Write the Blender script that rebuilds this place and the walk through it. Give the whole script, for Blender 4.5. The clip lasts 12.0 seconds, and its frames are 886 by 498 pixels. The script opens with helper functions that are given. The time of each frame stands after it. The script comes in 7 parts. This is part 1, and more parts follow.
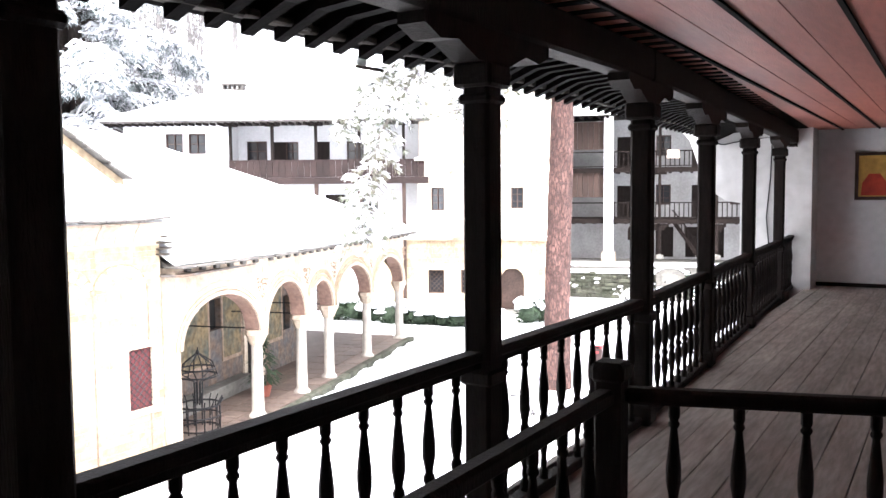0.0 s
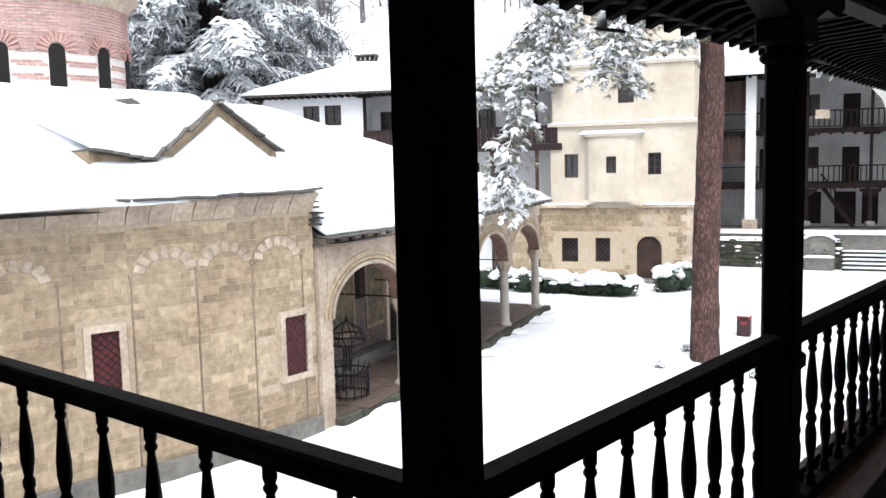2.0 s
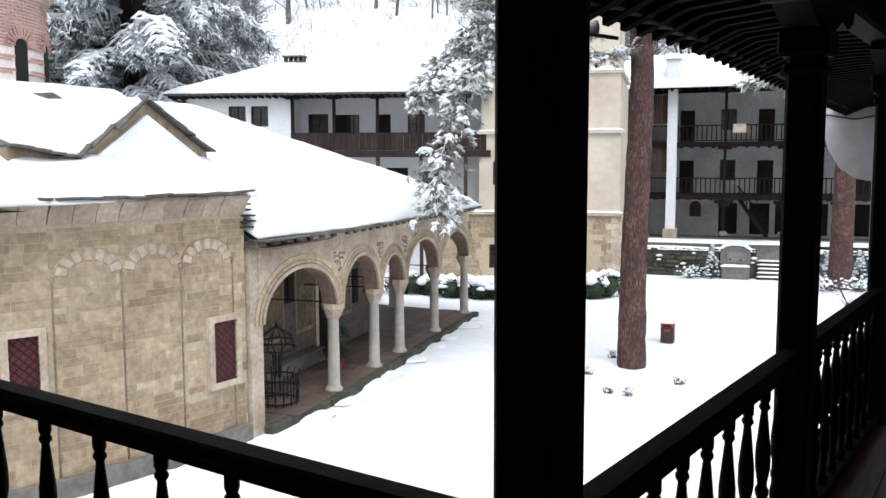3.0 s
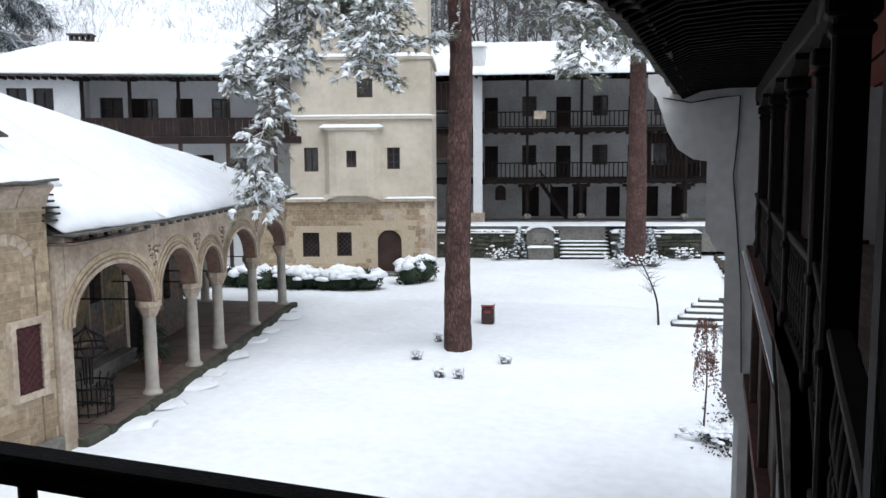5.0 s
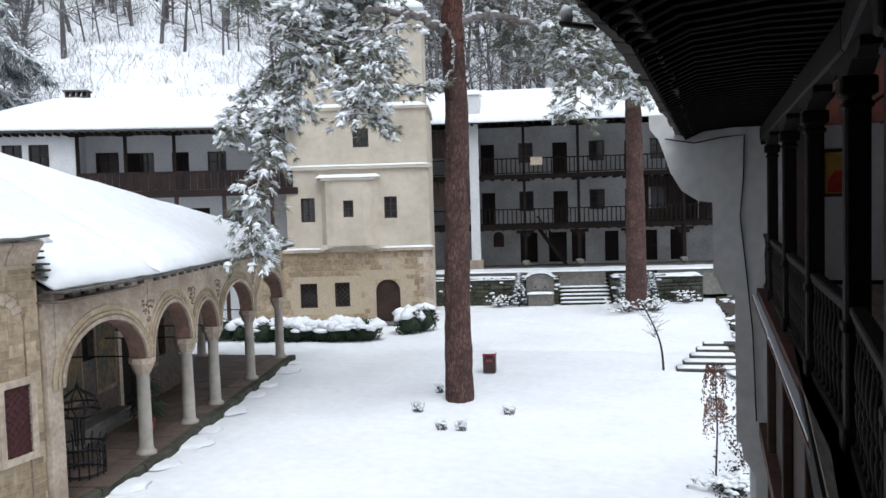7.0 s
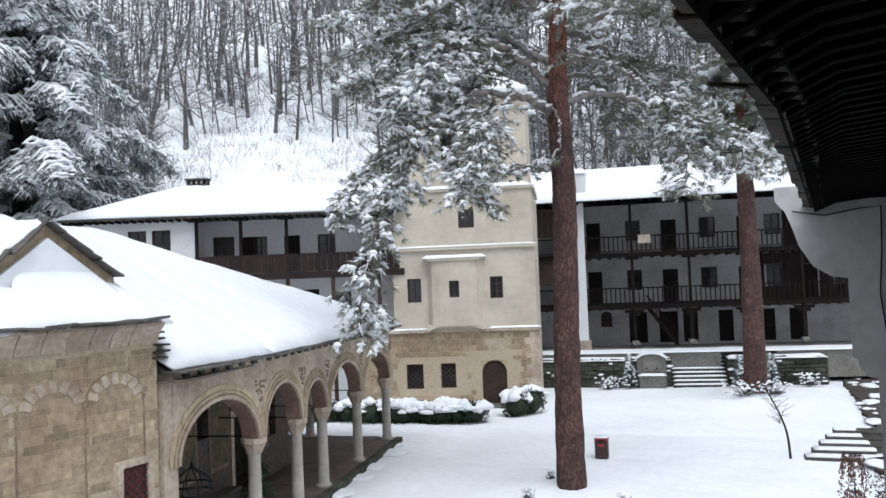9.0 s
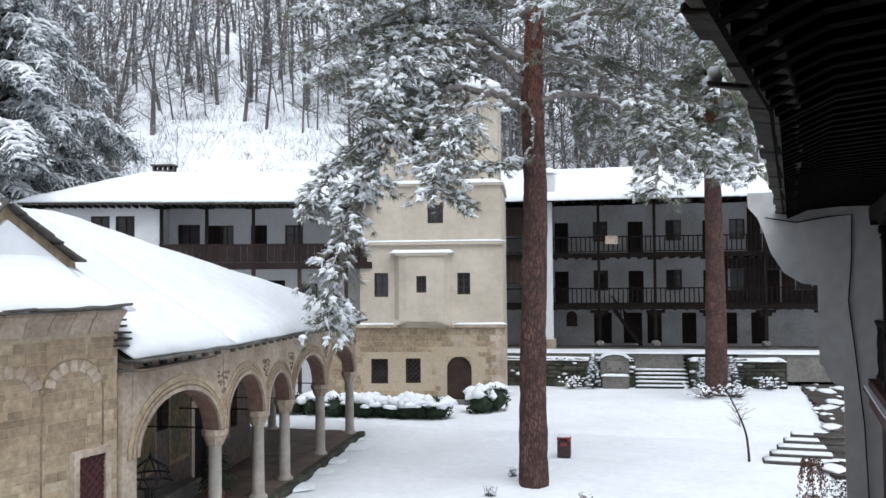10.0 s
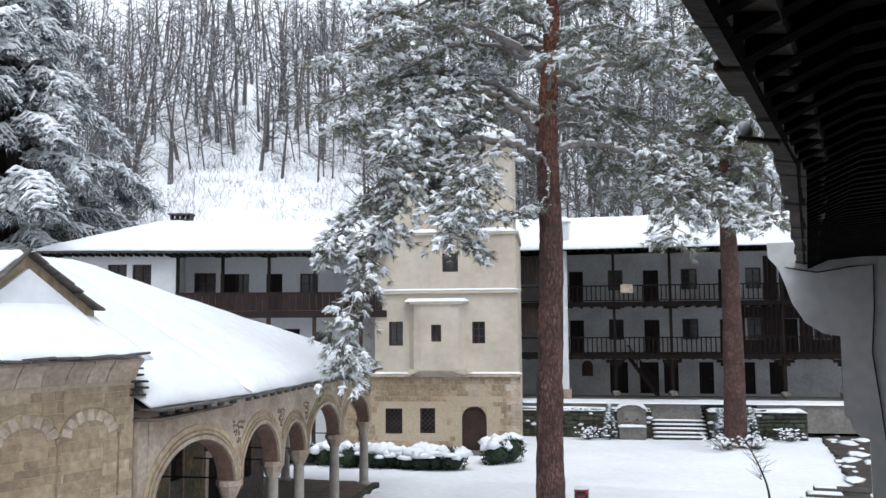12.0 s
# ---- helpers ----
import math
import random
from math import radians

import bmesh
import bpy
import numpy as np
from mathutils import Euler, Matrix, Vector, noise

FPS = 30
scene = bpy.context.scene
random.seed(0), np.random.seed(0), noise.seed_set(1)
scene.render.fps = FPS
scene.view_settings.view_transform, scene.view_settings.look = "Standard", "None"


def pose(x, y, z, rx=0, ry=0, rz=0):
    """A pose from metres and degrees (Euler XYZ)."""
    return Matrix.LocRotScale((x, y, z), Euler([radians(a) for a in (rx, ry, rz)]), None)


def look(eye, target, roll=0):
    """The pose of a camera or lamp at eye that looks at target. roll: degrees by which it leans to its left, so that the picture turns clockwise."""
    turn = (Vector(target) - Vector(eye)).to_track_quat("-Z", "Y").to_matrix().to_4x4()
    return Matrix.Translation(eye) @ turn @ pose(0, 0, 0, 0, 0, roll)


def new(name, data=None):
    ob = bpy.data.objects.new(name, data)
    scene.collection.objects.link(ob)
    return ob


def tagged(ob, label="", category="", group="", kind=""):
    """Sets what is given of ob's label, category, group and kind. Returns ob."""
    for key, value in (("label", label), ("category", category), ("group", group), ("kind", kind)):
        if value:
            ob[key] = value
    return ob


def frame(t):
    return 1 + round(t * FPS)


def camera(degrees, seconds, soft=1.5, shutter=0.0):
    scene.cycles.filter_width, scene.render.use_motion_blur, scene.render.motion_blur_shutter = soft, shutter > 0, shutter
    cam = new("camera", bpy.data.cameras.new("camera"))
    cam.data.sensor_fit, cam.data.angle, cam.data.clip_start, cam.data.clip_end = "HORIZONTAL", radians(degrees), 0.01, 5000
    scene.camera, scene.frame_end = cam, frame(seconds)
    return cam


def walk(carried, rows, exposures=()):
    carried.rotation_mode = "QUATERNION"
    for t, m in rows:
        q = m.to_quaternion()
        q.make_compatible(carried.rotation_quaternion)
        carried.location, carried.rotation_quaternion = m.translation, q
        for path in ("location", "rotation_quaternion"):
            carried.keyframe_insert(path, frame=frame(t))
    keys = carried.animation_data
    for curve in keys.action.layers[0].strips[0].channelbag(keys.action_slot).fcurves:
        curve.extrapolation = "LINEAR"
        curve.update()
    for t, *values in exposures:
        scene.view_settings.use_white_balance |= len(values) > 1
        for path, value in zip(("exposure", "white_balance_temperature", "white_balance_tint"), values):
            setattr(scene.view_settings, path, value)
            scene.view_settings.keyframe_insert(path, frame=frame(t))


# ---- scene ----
cam = camera(55.2, 12.0)
PATH = [
    (0, (1.586, -1.357, 6.688), (0.554, 0.351, 6.554), -0.49),
    (0.5, (1.424, -1.496, 6.699), (0.359, 0.190, 6.548), -0.42),
    (1, (1.274, -1.584, 6.692), (0.148, 0.060, 6.521), -0.61),
    (1.5, (1.137, -1.586, 6.690), (-0.113, -0.037, 6.490), -0.73),
    (2, (0.959, -1.557, 6.714), (-0.304, -0.020, 6.509), -1.42),
    (2.5, (0.790, -1.640, 6.728), (-0.388, -0.036, 6.530), -0.70),
    (4.5, (-0.127, -1.540, 6.658), (-1.056, 0.217, 6.436), -0.31),
    (5, (-0.326, -1.560, 6.662), (-1.026, 0.302, 6.434), -0.48),
    (5.5, (-0.365, -1.545, 6.645), (-0.960, 0.355, 6.452), -0.06),
    (6, (-0.412, -1.425, 6.645), (-1.005, 0.478, 6.486), -0.23),
    (6.5, (-0.430, -1.288, 6.645), (-1.090, 0.594, 6.497), -1.20),
    (8.5, (-0.678, -1.049, 6.632), (-1.423, 0.807, 6.683), -1.64),
    (9, (-0.695, -1.042, 6.625), (-1.609, 0.735, 6.707), -2.21),
    (9.5, (-0.758, -1.022, 6.604), (-1.733, 0.722, 6.681), -0.46),
    (10, (-0.825, -0.955, 6.635), (-1.669, 0.856, 6.704), -0.52),
    (10.5, (-0.846, -0.894, 6.655), (-1.540, 0.980, 6.731), -0.85),
    (11, (-0.829, -0.971, 6.641), (-1.442, 0.930, 6.730), -0.68),
    (11.5, (-0.834, -0.954, 6.660), (-1.530, 0.915, 6.800), -0.72),
    (12, (-0.885, -1.010, 6.652), (-1.754, 0.782, 6.835), -0.41),
]
EXPOSURES = [(0, 2.95, 6300, 14), (0.5, 2.3, 6250, 12), (1.0, 1.75, 6200, 11), (1.5, 1.35, 6200, 10), (2.5, 0.9, 6150, 10), (4.5, 0.21, 5950, 8), (12, 0.14, 5950, 9)]
walk(cam, [(t, look(eye, target, roll)) for t, eye, target, roll in PATH], EXPOSURES)

# ---- overcast winter daylight ----
SUN_AZ, SUN_EL = 140.0, 60.0
world = bpy.data.worlds.new("overcast_sky")
scene.world = world
world.use_nodes = True
wn = world.node_tree
sky = wn.nodes.new("ShaderNodeTexSky")
sky.sky_type, sky.sun_disc = "NISHITA", False
sky.sun_elevation, sky.sun_rotation = radians(SUN_EL), radians(SUN_AZ)
sky.air_density, sky.dust_density, sky.ozone_density = 1.0, 4.0, 1.0
veil = wn.nodes.new("ShaderNodeHueSaturation")
veil.inputs["Saturation"].default_value = 0.12
wn.links.new(sky.outputs["Color"], veil.inputs["Color"])
wn.links.new(veil.outputs["Color"], wn.nodes["Background"].inputs["Color"])
wn.nodes["Background"].inputs["Strength"].default_value = 0.15
sun = new("sun", bpy.data.lights.new("sun", "SUN"))
sun.data.energy, sun.data.angle, sun.data.color = 1.4, radians(60), (1.0, 0.98, 0.95)
sun.matrix_world = look((8, -6, 60), (-10, 15, 0))


# ---- materials ----
def material(name, base, rough=0.8, vary=0.25, grain=6.0, blotch=0.6, bump=0.3, bump_scale=20.0, metal=0.0,
             stretch=(1, 1, 1), tint=None, piece=0.0, specular=0.3, use_object=False):
    """A procedural surface: base colour broken up at two scales, with relief."""
    m = bpy.data.materials.new(name)
    m.use_nodes = True
    nt = m.node_tree
    n, l = nt.nodes, nt.links
    bsdf = n["Principled BSDF"]
    geo = n.new("ShaderNodeTexCoord")
    mp = n.new("ShaderNodeMapping")
    mp.inputs["Scale"].default_value = stretch
    if use_object:
        l.new(geo.outputs["Object"], mp.inputs["Vector"])
    else:
        g2 = n.new("ShaderNodeNewGeometry")
        l.new(g2.outputs["Position"], mp.inputs["Vector"])
    fine = n.new("ShaderNodeTexNoise")
    fine.inputs["Scale"].default_value, fine.inputs["Detail"].default_value = grain, 6
    coarse = n.new("ShaderNodeTexNoise")
    coarse.inputs["Scale"].default_value, coarse.inputs["Detail"].default_value = blotch, 4
    l.new(mp.outputs["Vector"], fine.inputs["Vector"])
    l.new(mp.outputs["Vector"], coarse.inputs["Vector"])
    c = Vector(base)
    other = Vector(tint) if tint else c * (1 - vary)
    mix1 = n.new("ShaderNodeMix")
    mix1.data_type = "RGBA"
    ramp1 = n.new("ShaderNodeMapRange")
    ramp1.inputs["From Min"].default_value, ramp1.inputs["From Max"].default_value = 0.35, 0.68
    l.new(coarse.outputs["Fac"], ramp1.inputs["Value"])
    l.new(ramp1.outputs["Result"], mix1.inputs["Factor"])
    mix1.inputs["A"].default_value, mix1.inputs["B"].default_value = (*c, 1), (*other, 1)
    mix2 = n.new("ShaderNodeMix")
    mix2.data_type, mix2.blend_type = "RGBA", "MULTIPLY"
    ramp2 = n.new("ShaderNodeMapRange")
    ramp2.inputs["From Min"].default_value, ramp2.inputs["From Max"].default_value = 0.3, 0.7
    ramp2.inputs["To Min"].default_value, ramp2.inputs["To Max"].default_value = 1 - vary, 1 + vary * 0.3
    l.new(fine.outputs["Fac"], ramp2.inputs["Value"])
    grey = n.new("ShaderNodeCombineColor")
    for k in ("Red", "Green", "Blue"):
        l.new(ramp2.outputs["Result"], grey.inputs[k])
    mix2.inputs["Factor"].default_value = 1
    l.new(mix1.outputs["Result"], mix2.inputs["A"])
    l.new(grey.outputs["Color"], mix2.inputs["B"])
    out = mix2.outputs["Result"]
    if piece:
        info = n.new("ShaderNodeObjectInfo")
        rr = n.new("ShaderNodeMapRange")
        rr.inputs["To Min"].default_value, rr.inputs["To Max"].default_value = 1 - piece, 1 + piece * 0.5
        isl = n.new("ShaderNodeNewGeometry")
        add = n.new("ShaderNodeMath")
        frac = n.new("ShaderNodeMath")
        frac.operation = "FRACT"
        l.new(info.outputs["Random"], add.inputs[0])
        l.new(isl.outputs["Random Per Island"], add.inputs[1])
        l.new(add.outputs["Value"], frac.inputs[0])
        l.new(frac.outputs["Value"], rr.inputs["Value"])
        hs = n.new("ShaderNodeHueSaturation")
        l.new(rr.outputs["Result"], hs.inputs["Value"])
        l.new(out, hs.inputs["Color"])
        out = hs.outputs["Color"]
    l.new(out, bsdf.inputs["Base Color"])
    bsdf.inputs["Roughness"].default_value, bsdf.inputs["Metallic"].default_value = rough, metal
    bsdf.inputs["Specular IOR Level"].default_value = specular
    if bump:
        bn = n.new("ShaderNodeTexNoise")
        bn.inputs["Scale"].default_value, bn.inputs["Detail"].default_value = bump_scale, 5
        l.new(mp.outputs["Vector"], bn.inputs["Vector"])
        b = n.new("ShaderNodeBump")
        b.inputs["Strength"].default_value, b.inputs["Distance"].default_value = bump, 0.03
        l.new(bn.outputs["Fac"], b.inputs["Height"])
        l.new(b.outputs["Normal"], bsdf.inputs["Normal"])
    return m


def glass_material(name, base):
    m = bpy.data.materials.new(name)
    m.use_nodes = True
    b = m.node_tree.nodes["Principled BSDF"]
    b.inputs["Base Color"].default_value = (*base, 1)
    b.inputs["Roughness"].default_value = 0.08
    b.inputs["Specular IOR Level"].default_value = 0.6
    return m


SNOW = material("snow", (0.79, 0.81, 0.84), 0.6, 0.07, 3.0, 0.35, 0.5, 4.0)
SNOW_TWIG = material("snow_on_twigs", (0.84, 0.86, 0.89), 0.6, 0.15, 8.0, 0.8, 0.2, 12.0)
# white plaster darkened to hold the shade under the far galleries
GALLERY_SHADE_WHITE = material("shaded_gallery_white", (0.42, 0.42, 0.425), 0.9, 0.18, 7.0, 0.6, 0.15, 40.0, tint=(0.31, 0.305, 0.30))
WHITE = material("white_plaster", (0.66, 0.665, 0.68), 0.9, 0.1, 9.0, 0.5, 0.15, 40.0)
CREAM = material("cream_plaster", (0.54, 0.485, 0.40), 0.9, 0.10, 3.0, 0.45, 0.05, 40.0, tint=(0.43, 0.375, 0.30))
STONE = material("tan_sandstone", (0.45, 0.36, 0.245), 0.9, 0.34, 6.0, 0.6, 0.6, 22.0, tint=(0.32, 0.24, 0.16), piece=0.26)
MORTAR = material("pale_mortar", (0.44, 0.37, 0.275), 0.95, 0.2, 12.0, 1.0, 0.4, 50.0, tint=(0.43, 0.35, 0.25))
PALE_STONE = material("pale_carved_stone", (0.52, 0.435, 0.345), 0.85, 0.28, 9.0, 1.2, 0.5, 30.0, tint=(0.36, 0.28, 0.215), piece=0.16)
GREY_STONE = material("grey_weathered_stone", (0.21, 0.20, 0.18), 0.9, 0.3, 6.0, 1.0, 0.6, 18.0, piece=0.25)
COLUMN = material("marble_column", (0.42, 0.385, 0.34), 0.6, 0.2, 6.0, 1.5, 0.2, 20.0)
SLATE = material("stone_slab_edge", (0.13, 0.12, 0.11), 0.9, 0.35, 6.0, 1.2, 0.6, 14.0)
EAVE_SLATE = material("wet_lichened_slate", (0.075, 0.06, 0.046), 0.85, 0.4, 9.0, 2.0, 0.5, 25.0, tint=(0.04, 0.036, 0.032), piece=0.2)
DARK_STEP = material("dark_step_stone", (0.075, 0.068, 0.06), 0.7, 0.4, 7.0, 1.5, 0.5, 18.0, piece=0.2)
# white plaster greyed to carry the shade on the fin wall
FIN_SHADE_WHITE = material("shaded_fin_white", (0.57, 0.565, 0.56), 0.9, 0.14, 6.0, 0.5, 0.1, 40.0, tint=(0.46, 0.45, 0.44))
DARK = material("dark_stained_wood", (0.018, 0.013, 0.0115), 0.7, 0.4, 14.0, 2.0, 0.3, 40.0, stretch=(3, 3, 0.6), specular=0.12)
# much darker than DARK: eave undersides, ceiling battens, behind the end door
NEAR_BLACK = material("near_black_wood", (0.008, 0.0065, 0.006), 0.9, 0.4, 10.0, 2.0, 0.2, 30.0, specular=0.05)
BROWN = material("weathered_brown_wood", (0.060, 0.036, 0.028), 0.75, 0.4, 10.0, 1.4, 0.3, 30.0, piece=0.2)
GALLERY_WOOD = material("aged_gallery_wood", (0.019, 0.014, 0.0125), 0.9, 0.35, 9.0, 1.2, 0.3, 25.0, piece=0.2, specular=0.1)
RED_WOOD = material("red_painted_boards", (0.33, 0.105, 0.075), 0.55, 0.25, 8.0, 1.0, 0.25, 30.0, stretch=(4, 0.5, 1), piece=0.12)
FLOOR_WOOD = material("worn_grey_boards", (0.37, 0.325, 0.285), 0.7, 0.35, 8.0, 1.5, 0.3, 30.0, stretch=(5, 0.6, 1), piece=0.18)
def plate_bark(name, low, high, furrow):
    """Pine bark: long plates with dark furrows, redder high up the stem."""
    m = material(name, low, 0.95, 0.45, 6.0, 1.6, 0.0)
    n, l = m.node_tree.nodes, m.node_tree.links
    bsdf = n["Principled BSDF"]
    base = bsdf.inputs["Base Color"].links[0].from_socket
    pos = n.new("ShaderNodeNewGeometry")
    mp = n.new("ShaderNodeMapping")
    mp.inputs["Scale"].default_value = (11.0, 11.0, 3.4)
    l.new(pos.outputs["Position"], mp.inputs["Vector"])
    warp = n.new("ShaderNodeTexNoise")
    warp.inputs["Scale"].default_value = 2.0
    l.new(mp.outputs["Vector"], warp.inputs["Vector"])
    add = n.new("ShaderNodeMixRGB")
    add.blend_type = "ADD"
    add.inputs["Fac"].default_value = 0.7
    l.new(mp.outputs["Vector"], add.inputs["Color1"])
    l.new(warp.outputs["Color"], add.inputs["Color2"])
    cell = n.new("ShaderNodeTexVoronoi")
    cell.feature = "DISTANCE_TO_EDGE"
    cell.inputs["Scale"].default_value = 1.0
    l.new(add.outputs["Color"], cell.inputs["Vector"])
    edge = n.new("ShaderNodeMapRange")
    edge.inputs["From Min"].default_value, edge.inputs["From Max"].default_value = 0.0, 0.16
    l.new(cell.outputs["Distance"], edge.inputs["Value"])
    sep = n.new("ShaderNodeSeparateXYZ")
    l.new(pos.outputs["Position"], sep.inputs["Vector"])
    age = n.new("ShaderNodeMapRange")
    age.inputs["From Min"].default_value, age.inputs["From Max"].default_value = 11.0, 14.5
    l.new(sep.outputs["Z"], age.inputs["Value"])
    redder = n.new("ShaderNodeMix")
    redder.data_type = "RGBA"
    l.new(age.outputs["Result"], redder.inputs["Factor"])
    l.new(base, redder.inputs["A"])
    redder.inputs["B"].default_value = (*high, 1)
    crack = n.new("ShaderNodeMix")
    crack.data_type = "RGBA"
    l.new(edge.outputs["Result"], crack.inputs["Factor"])
    crack.inputs["A"].default_value = (*furrow, 1)
    l.new(redder.outputs["Result"], crack.inputs["B"])
    l.new(crack.outputs["Result"], bsdf.inputs["Base Color"])
    bump = n.new("ShaderNodeBump")
    bump.inputs["Strength"].default_value, bump.inputs["Distance"].default_value = 0.9, 0.05
    l.new(edge.outputs["Result"], bump.inputs["Height"])
    l.new(bump.outputs["Normal"], bsdf.inputs["Normal"])
    return m


BARK = plate_bark("plated_pine_bark", (0.160, 0.088, 0.076), (0.23, 0.090, 0.058), (0.055, 0.034, 0.030))
LIMB_BARK = material("grey_pine_limb", (0.15, 0.125, 0.108), 0.95, 0.45, 9.0, 2.0, 0.8, 16.0, tint=(0.24, 0.225, 0.215))
BARK_DARK = material("dark_wet_bark", (0.055, 0.043, 0.038), 0.95, 0.4, 6.0, 1.0, 0.8, 14.0, stretch=(2, 2, 0.6))
TWIG = material("bare_grey_twigs", (0.15, 0.142, 0.138), 0.95, 0.35, 3.0, 0.3, 0.0)
NEEDLE = material("pine_needles", (0.185, 0.205, 0.155), 0.8, 0.4, 4.0, 0.7, 0.0, tint=(0.21, 0.20, 0.15))
# twig snow dulled to put distant haze into the wood's colour
SNOW_FAR = material("hazed_twig_snow", (0.62, 0.64, 0.67), 0.7, 0.3, 2.0, 0.2, 0.0)
CEDAR = material("blue_green_needles", (0.15, 0.18, 0.18), 0.8, 0.45, 3.0, 0.5, 0.0, tint=(0.15, 0.17, 0.178))
BOX_LEAF = material("boxwood_leaves", (0.030, 0.050, 0.026), 0.7, 0.4, 10.0, 2.0, 0.0)
BRONZE_LEAF = material("withered_brown_leaves", (0.24, 0.125, 0.085), 0.85, 0.4, 8.0, 2.0, 0.0)
GLASS = glass_material("dark_window_glass", (0.02, 0.022, 0.026))
VOID = material("unlit_interior", (0.012, 0.011, 0.011), 0.9, 0.2, 3.0, 1.0, 0.0)
RED_GRILLE = material("red_shutter_paint", (0.16, 0.035, 0.038), 0.6, 0.3, 9.0, 1.5, 0.2, 30.0)
RED_PAINT = material("faded_red_plastic", (0.27, 0.04, 0.045), 0.5, 0.15, 6.0, 2.0, 0.1, 30.0)
BIN_BROWN = material("dark_brown_metal", (0.055, 0.032, 0.030), 0.5, 0.25, 8.0, 2.0, 0.1, 30.0)
IRON = material("black_iron", (0.02, 0.02, 0.022), 0.55, 0.3, 10.0, 2.0, 0.2, 40.0, metal=0.4)
BRICK = material("red_brick", (0.54, 0.33, 0.29), 0.9, 0.25, 9.0, 1.0, 0.4, 30.0, piece=0.2)
BRICK_JOINT = material("pale_brick_mortar", (0.74, 0.69, 0.66), 0.95, 0.15, 9.0, 1.0, 0.3, 40.0)
CARVED = material("weathered_relief", (0.24, 0.165, 0.12), 0.9, 0.35, 9.0, 3.0, 0.4, 40.0, tint=(0.33, 0.25, 0.19))
# fresco tones darkened, so the porch's shade sits in the wall and ceiling colour
SHADED_FRESCO = material("shaded_fresco", (0.17, 0.118, 0.088), 0.9, 0.45, 7.0, 2.0, 0.1, 40.0, tint=(0.095, 0.10, 0.105))
PAVING = material("wet_stone_paving", (0.155, 0.115, 0.095), 0.55, 0.3, 5.0, 1.5, 0.3, 14.0, piece=0.25)
GOLD = material("gilded_icon_ground", (0.52, 0.32, 0.08), 0.45, 0.25, 14.0, 4.0, 0.1, 40.0)
ICON_RED = material("icon_red_robe", (0.45, 0.05, 0.03), 0.5, 0.25, 12.0, 4.0, 0.1, 40.0)
MOSSY = material("mossy_rubble_stone", (0.085, 0.085, 0.066), 0.95, 0.45, 5.0, 0.9, 0.8, 14.0, tint=(0.045, 0.05, 0.034), piece=0.45)
EDGE_PAINT = material("worn_dark_red_paint", (0.105, 0.036, 0.030), 0.75, 0.4, 9.0, 1.4, 0.3, 30.0, tint=(0.06, 0.028, 0.024))
INTRADOS = material("reddish_painted_plaster", (0.24, 0.150, 0.118), 0.9, 0.35, 8.0, 2.0, 0.2, 30.0, tint=(0.17, 0.11, 0.09))
WING_WOOD = material("dark_wing_and_shade_boards", (0.036, 0.022, 0.020), 0.85, 0.4, 10.0, 1.4, 0.3, 30.0, piece=0.3)
MURAL = material("dark_ochre_mural", (0.21, 0.155, 0.085), 0.9, 0.5, 6.0, 2.2, 0.15, 30.0, tint=(0.07, 0.085, 0.075))
# dark ground colour that holds the shade beside the white wall
GROUND_SHADE = material("dark_ground_shade", (0.07, 0.058, 0.05), 0.95, 0.4, 8.0, 2.0, 0.5, 20.0)


# ---- building blocks ----
def thing(name, m=None, label="", category="", group="", kind=""):
    ob = new(name)
    ob.matrix_world = m if m is not None else Matrix()
    return tagged(ob, label, category, group, kind)


def mesh_of(name, bm, mat, smooth=False):
    me = bpy.data.meshes.new(name)
    bmesh.ops.recalc_face_normals(bm, faces=bm.faces)
    bm.to_mesh(me)
    bm.free()
    me.materials.append(mat)
    if smooth:
        me.polygons.foreach_set("use_smooth", [True] * len(me.polygons))
    return me


def part(name, bm, mat, parent=None, label="", smooth=False, m=None):
    ob = new(name, mesh_of(name, bm, mat, smooth))
    ob.parent = parent
    if m is not None:
        ob.matrix_local = m
    return tagged(ob, label)


def shared(name, me, parent, m, label=""):
    ob = new(name, me)
    ob.parent = parent
    ob.matrix_local = m
    return tagged(ob, label)


def box(bm, x0, x1, y0, y1, z0, z1, m=None, bevel=0.0):
    mid = Matrix.LocRotScale(((x0 + x1) / 2, (y0 + y1) / 2, (z0 + z1) / 2), None, (abs(x1 - x0), abs(y1 - y0), abs(z1 - z0)))
    made = bmesh.ops.create_cube(bm, size=1, matrix=(m @ mid) if m is not None else mid)
    if bevel:
        edges = {e for v in made["verts"] for e in v.link_edges}
        bmesh.ops.bevel(bm, geom=list(edges), offset=bevel, segments=1, affect="EDGES")
    return bm


def bm_box(x0, x1, y0, y1, z0, z1, bevel=0.0):
    return box(bmesh.new(), x0, x1, y0, y1, z0, z1, bevel=bevel)


def prism(bm, pts, y0, y1):
    """Extrudes an outline of (x, z) points from y0 to y1."""
    a = [bm.verts.new((x, y0, z)) for x, z in pts]
    b = [bm.verts.new((x, y1, z)) for x, z in pts]
    caps = [bm.faces.new(a), bm.faces.new(list(reversed(b)))]
    for i in range(len(pts)):
        j = (i + 1) % len(pts)
        bm.faces.new((a[i], b[i], b[j], a[j]))
    for f in caps:
        f.normal_update()
    bmesh.ops.triangulate(bm, faces=caps)
    return bm


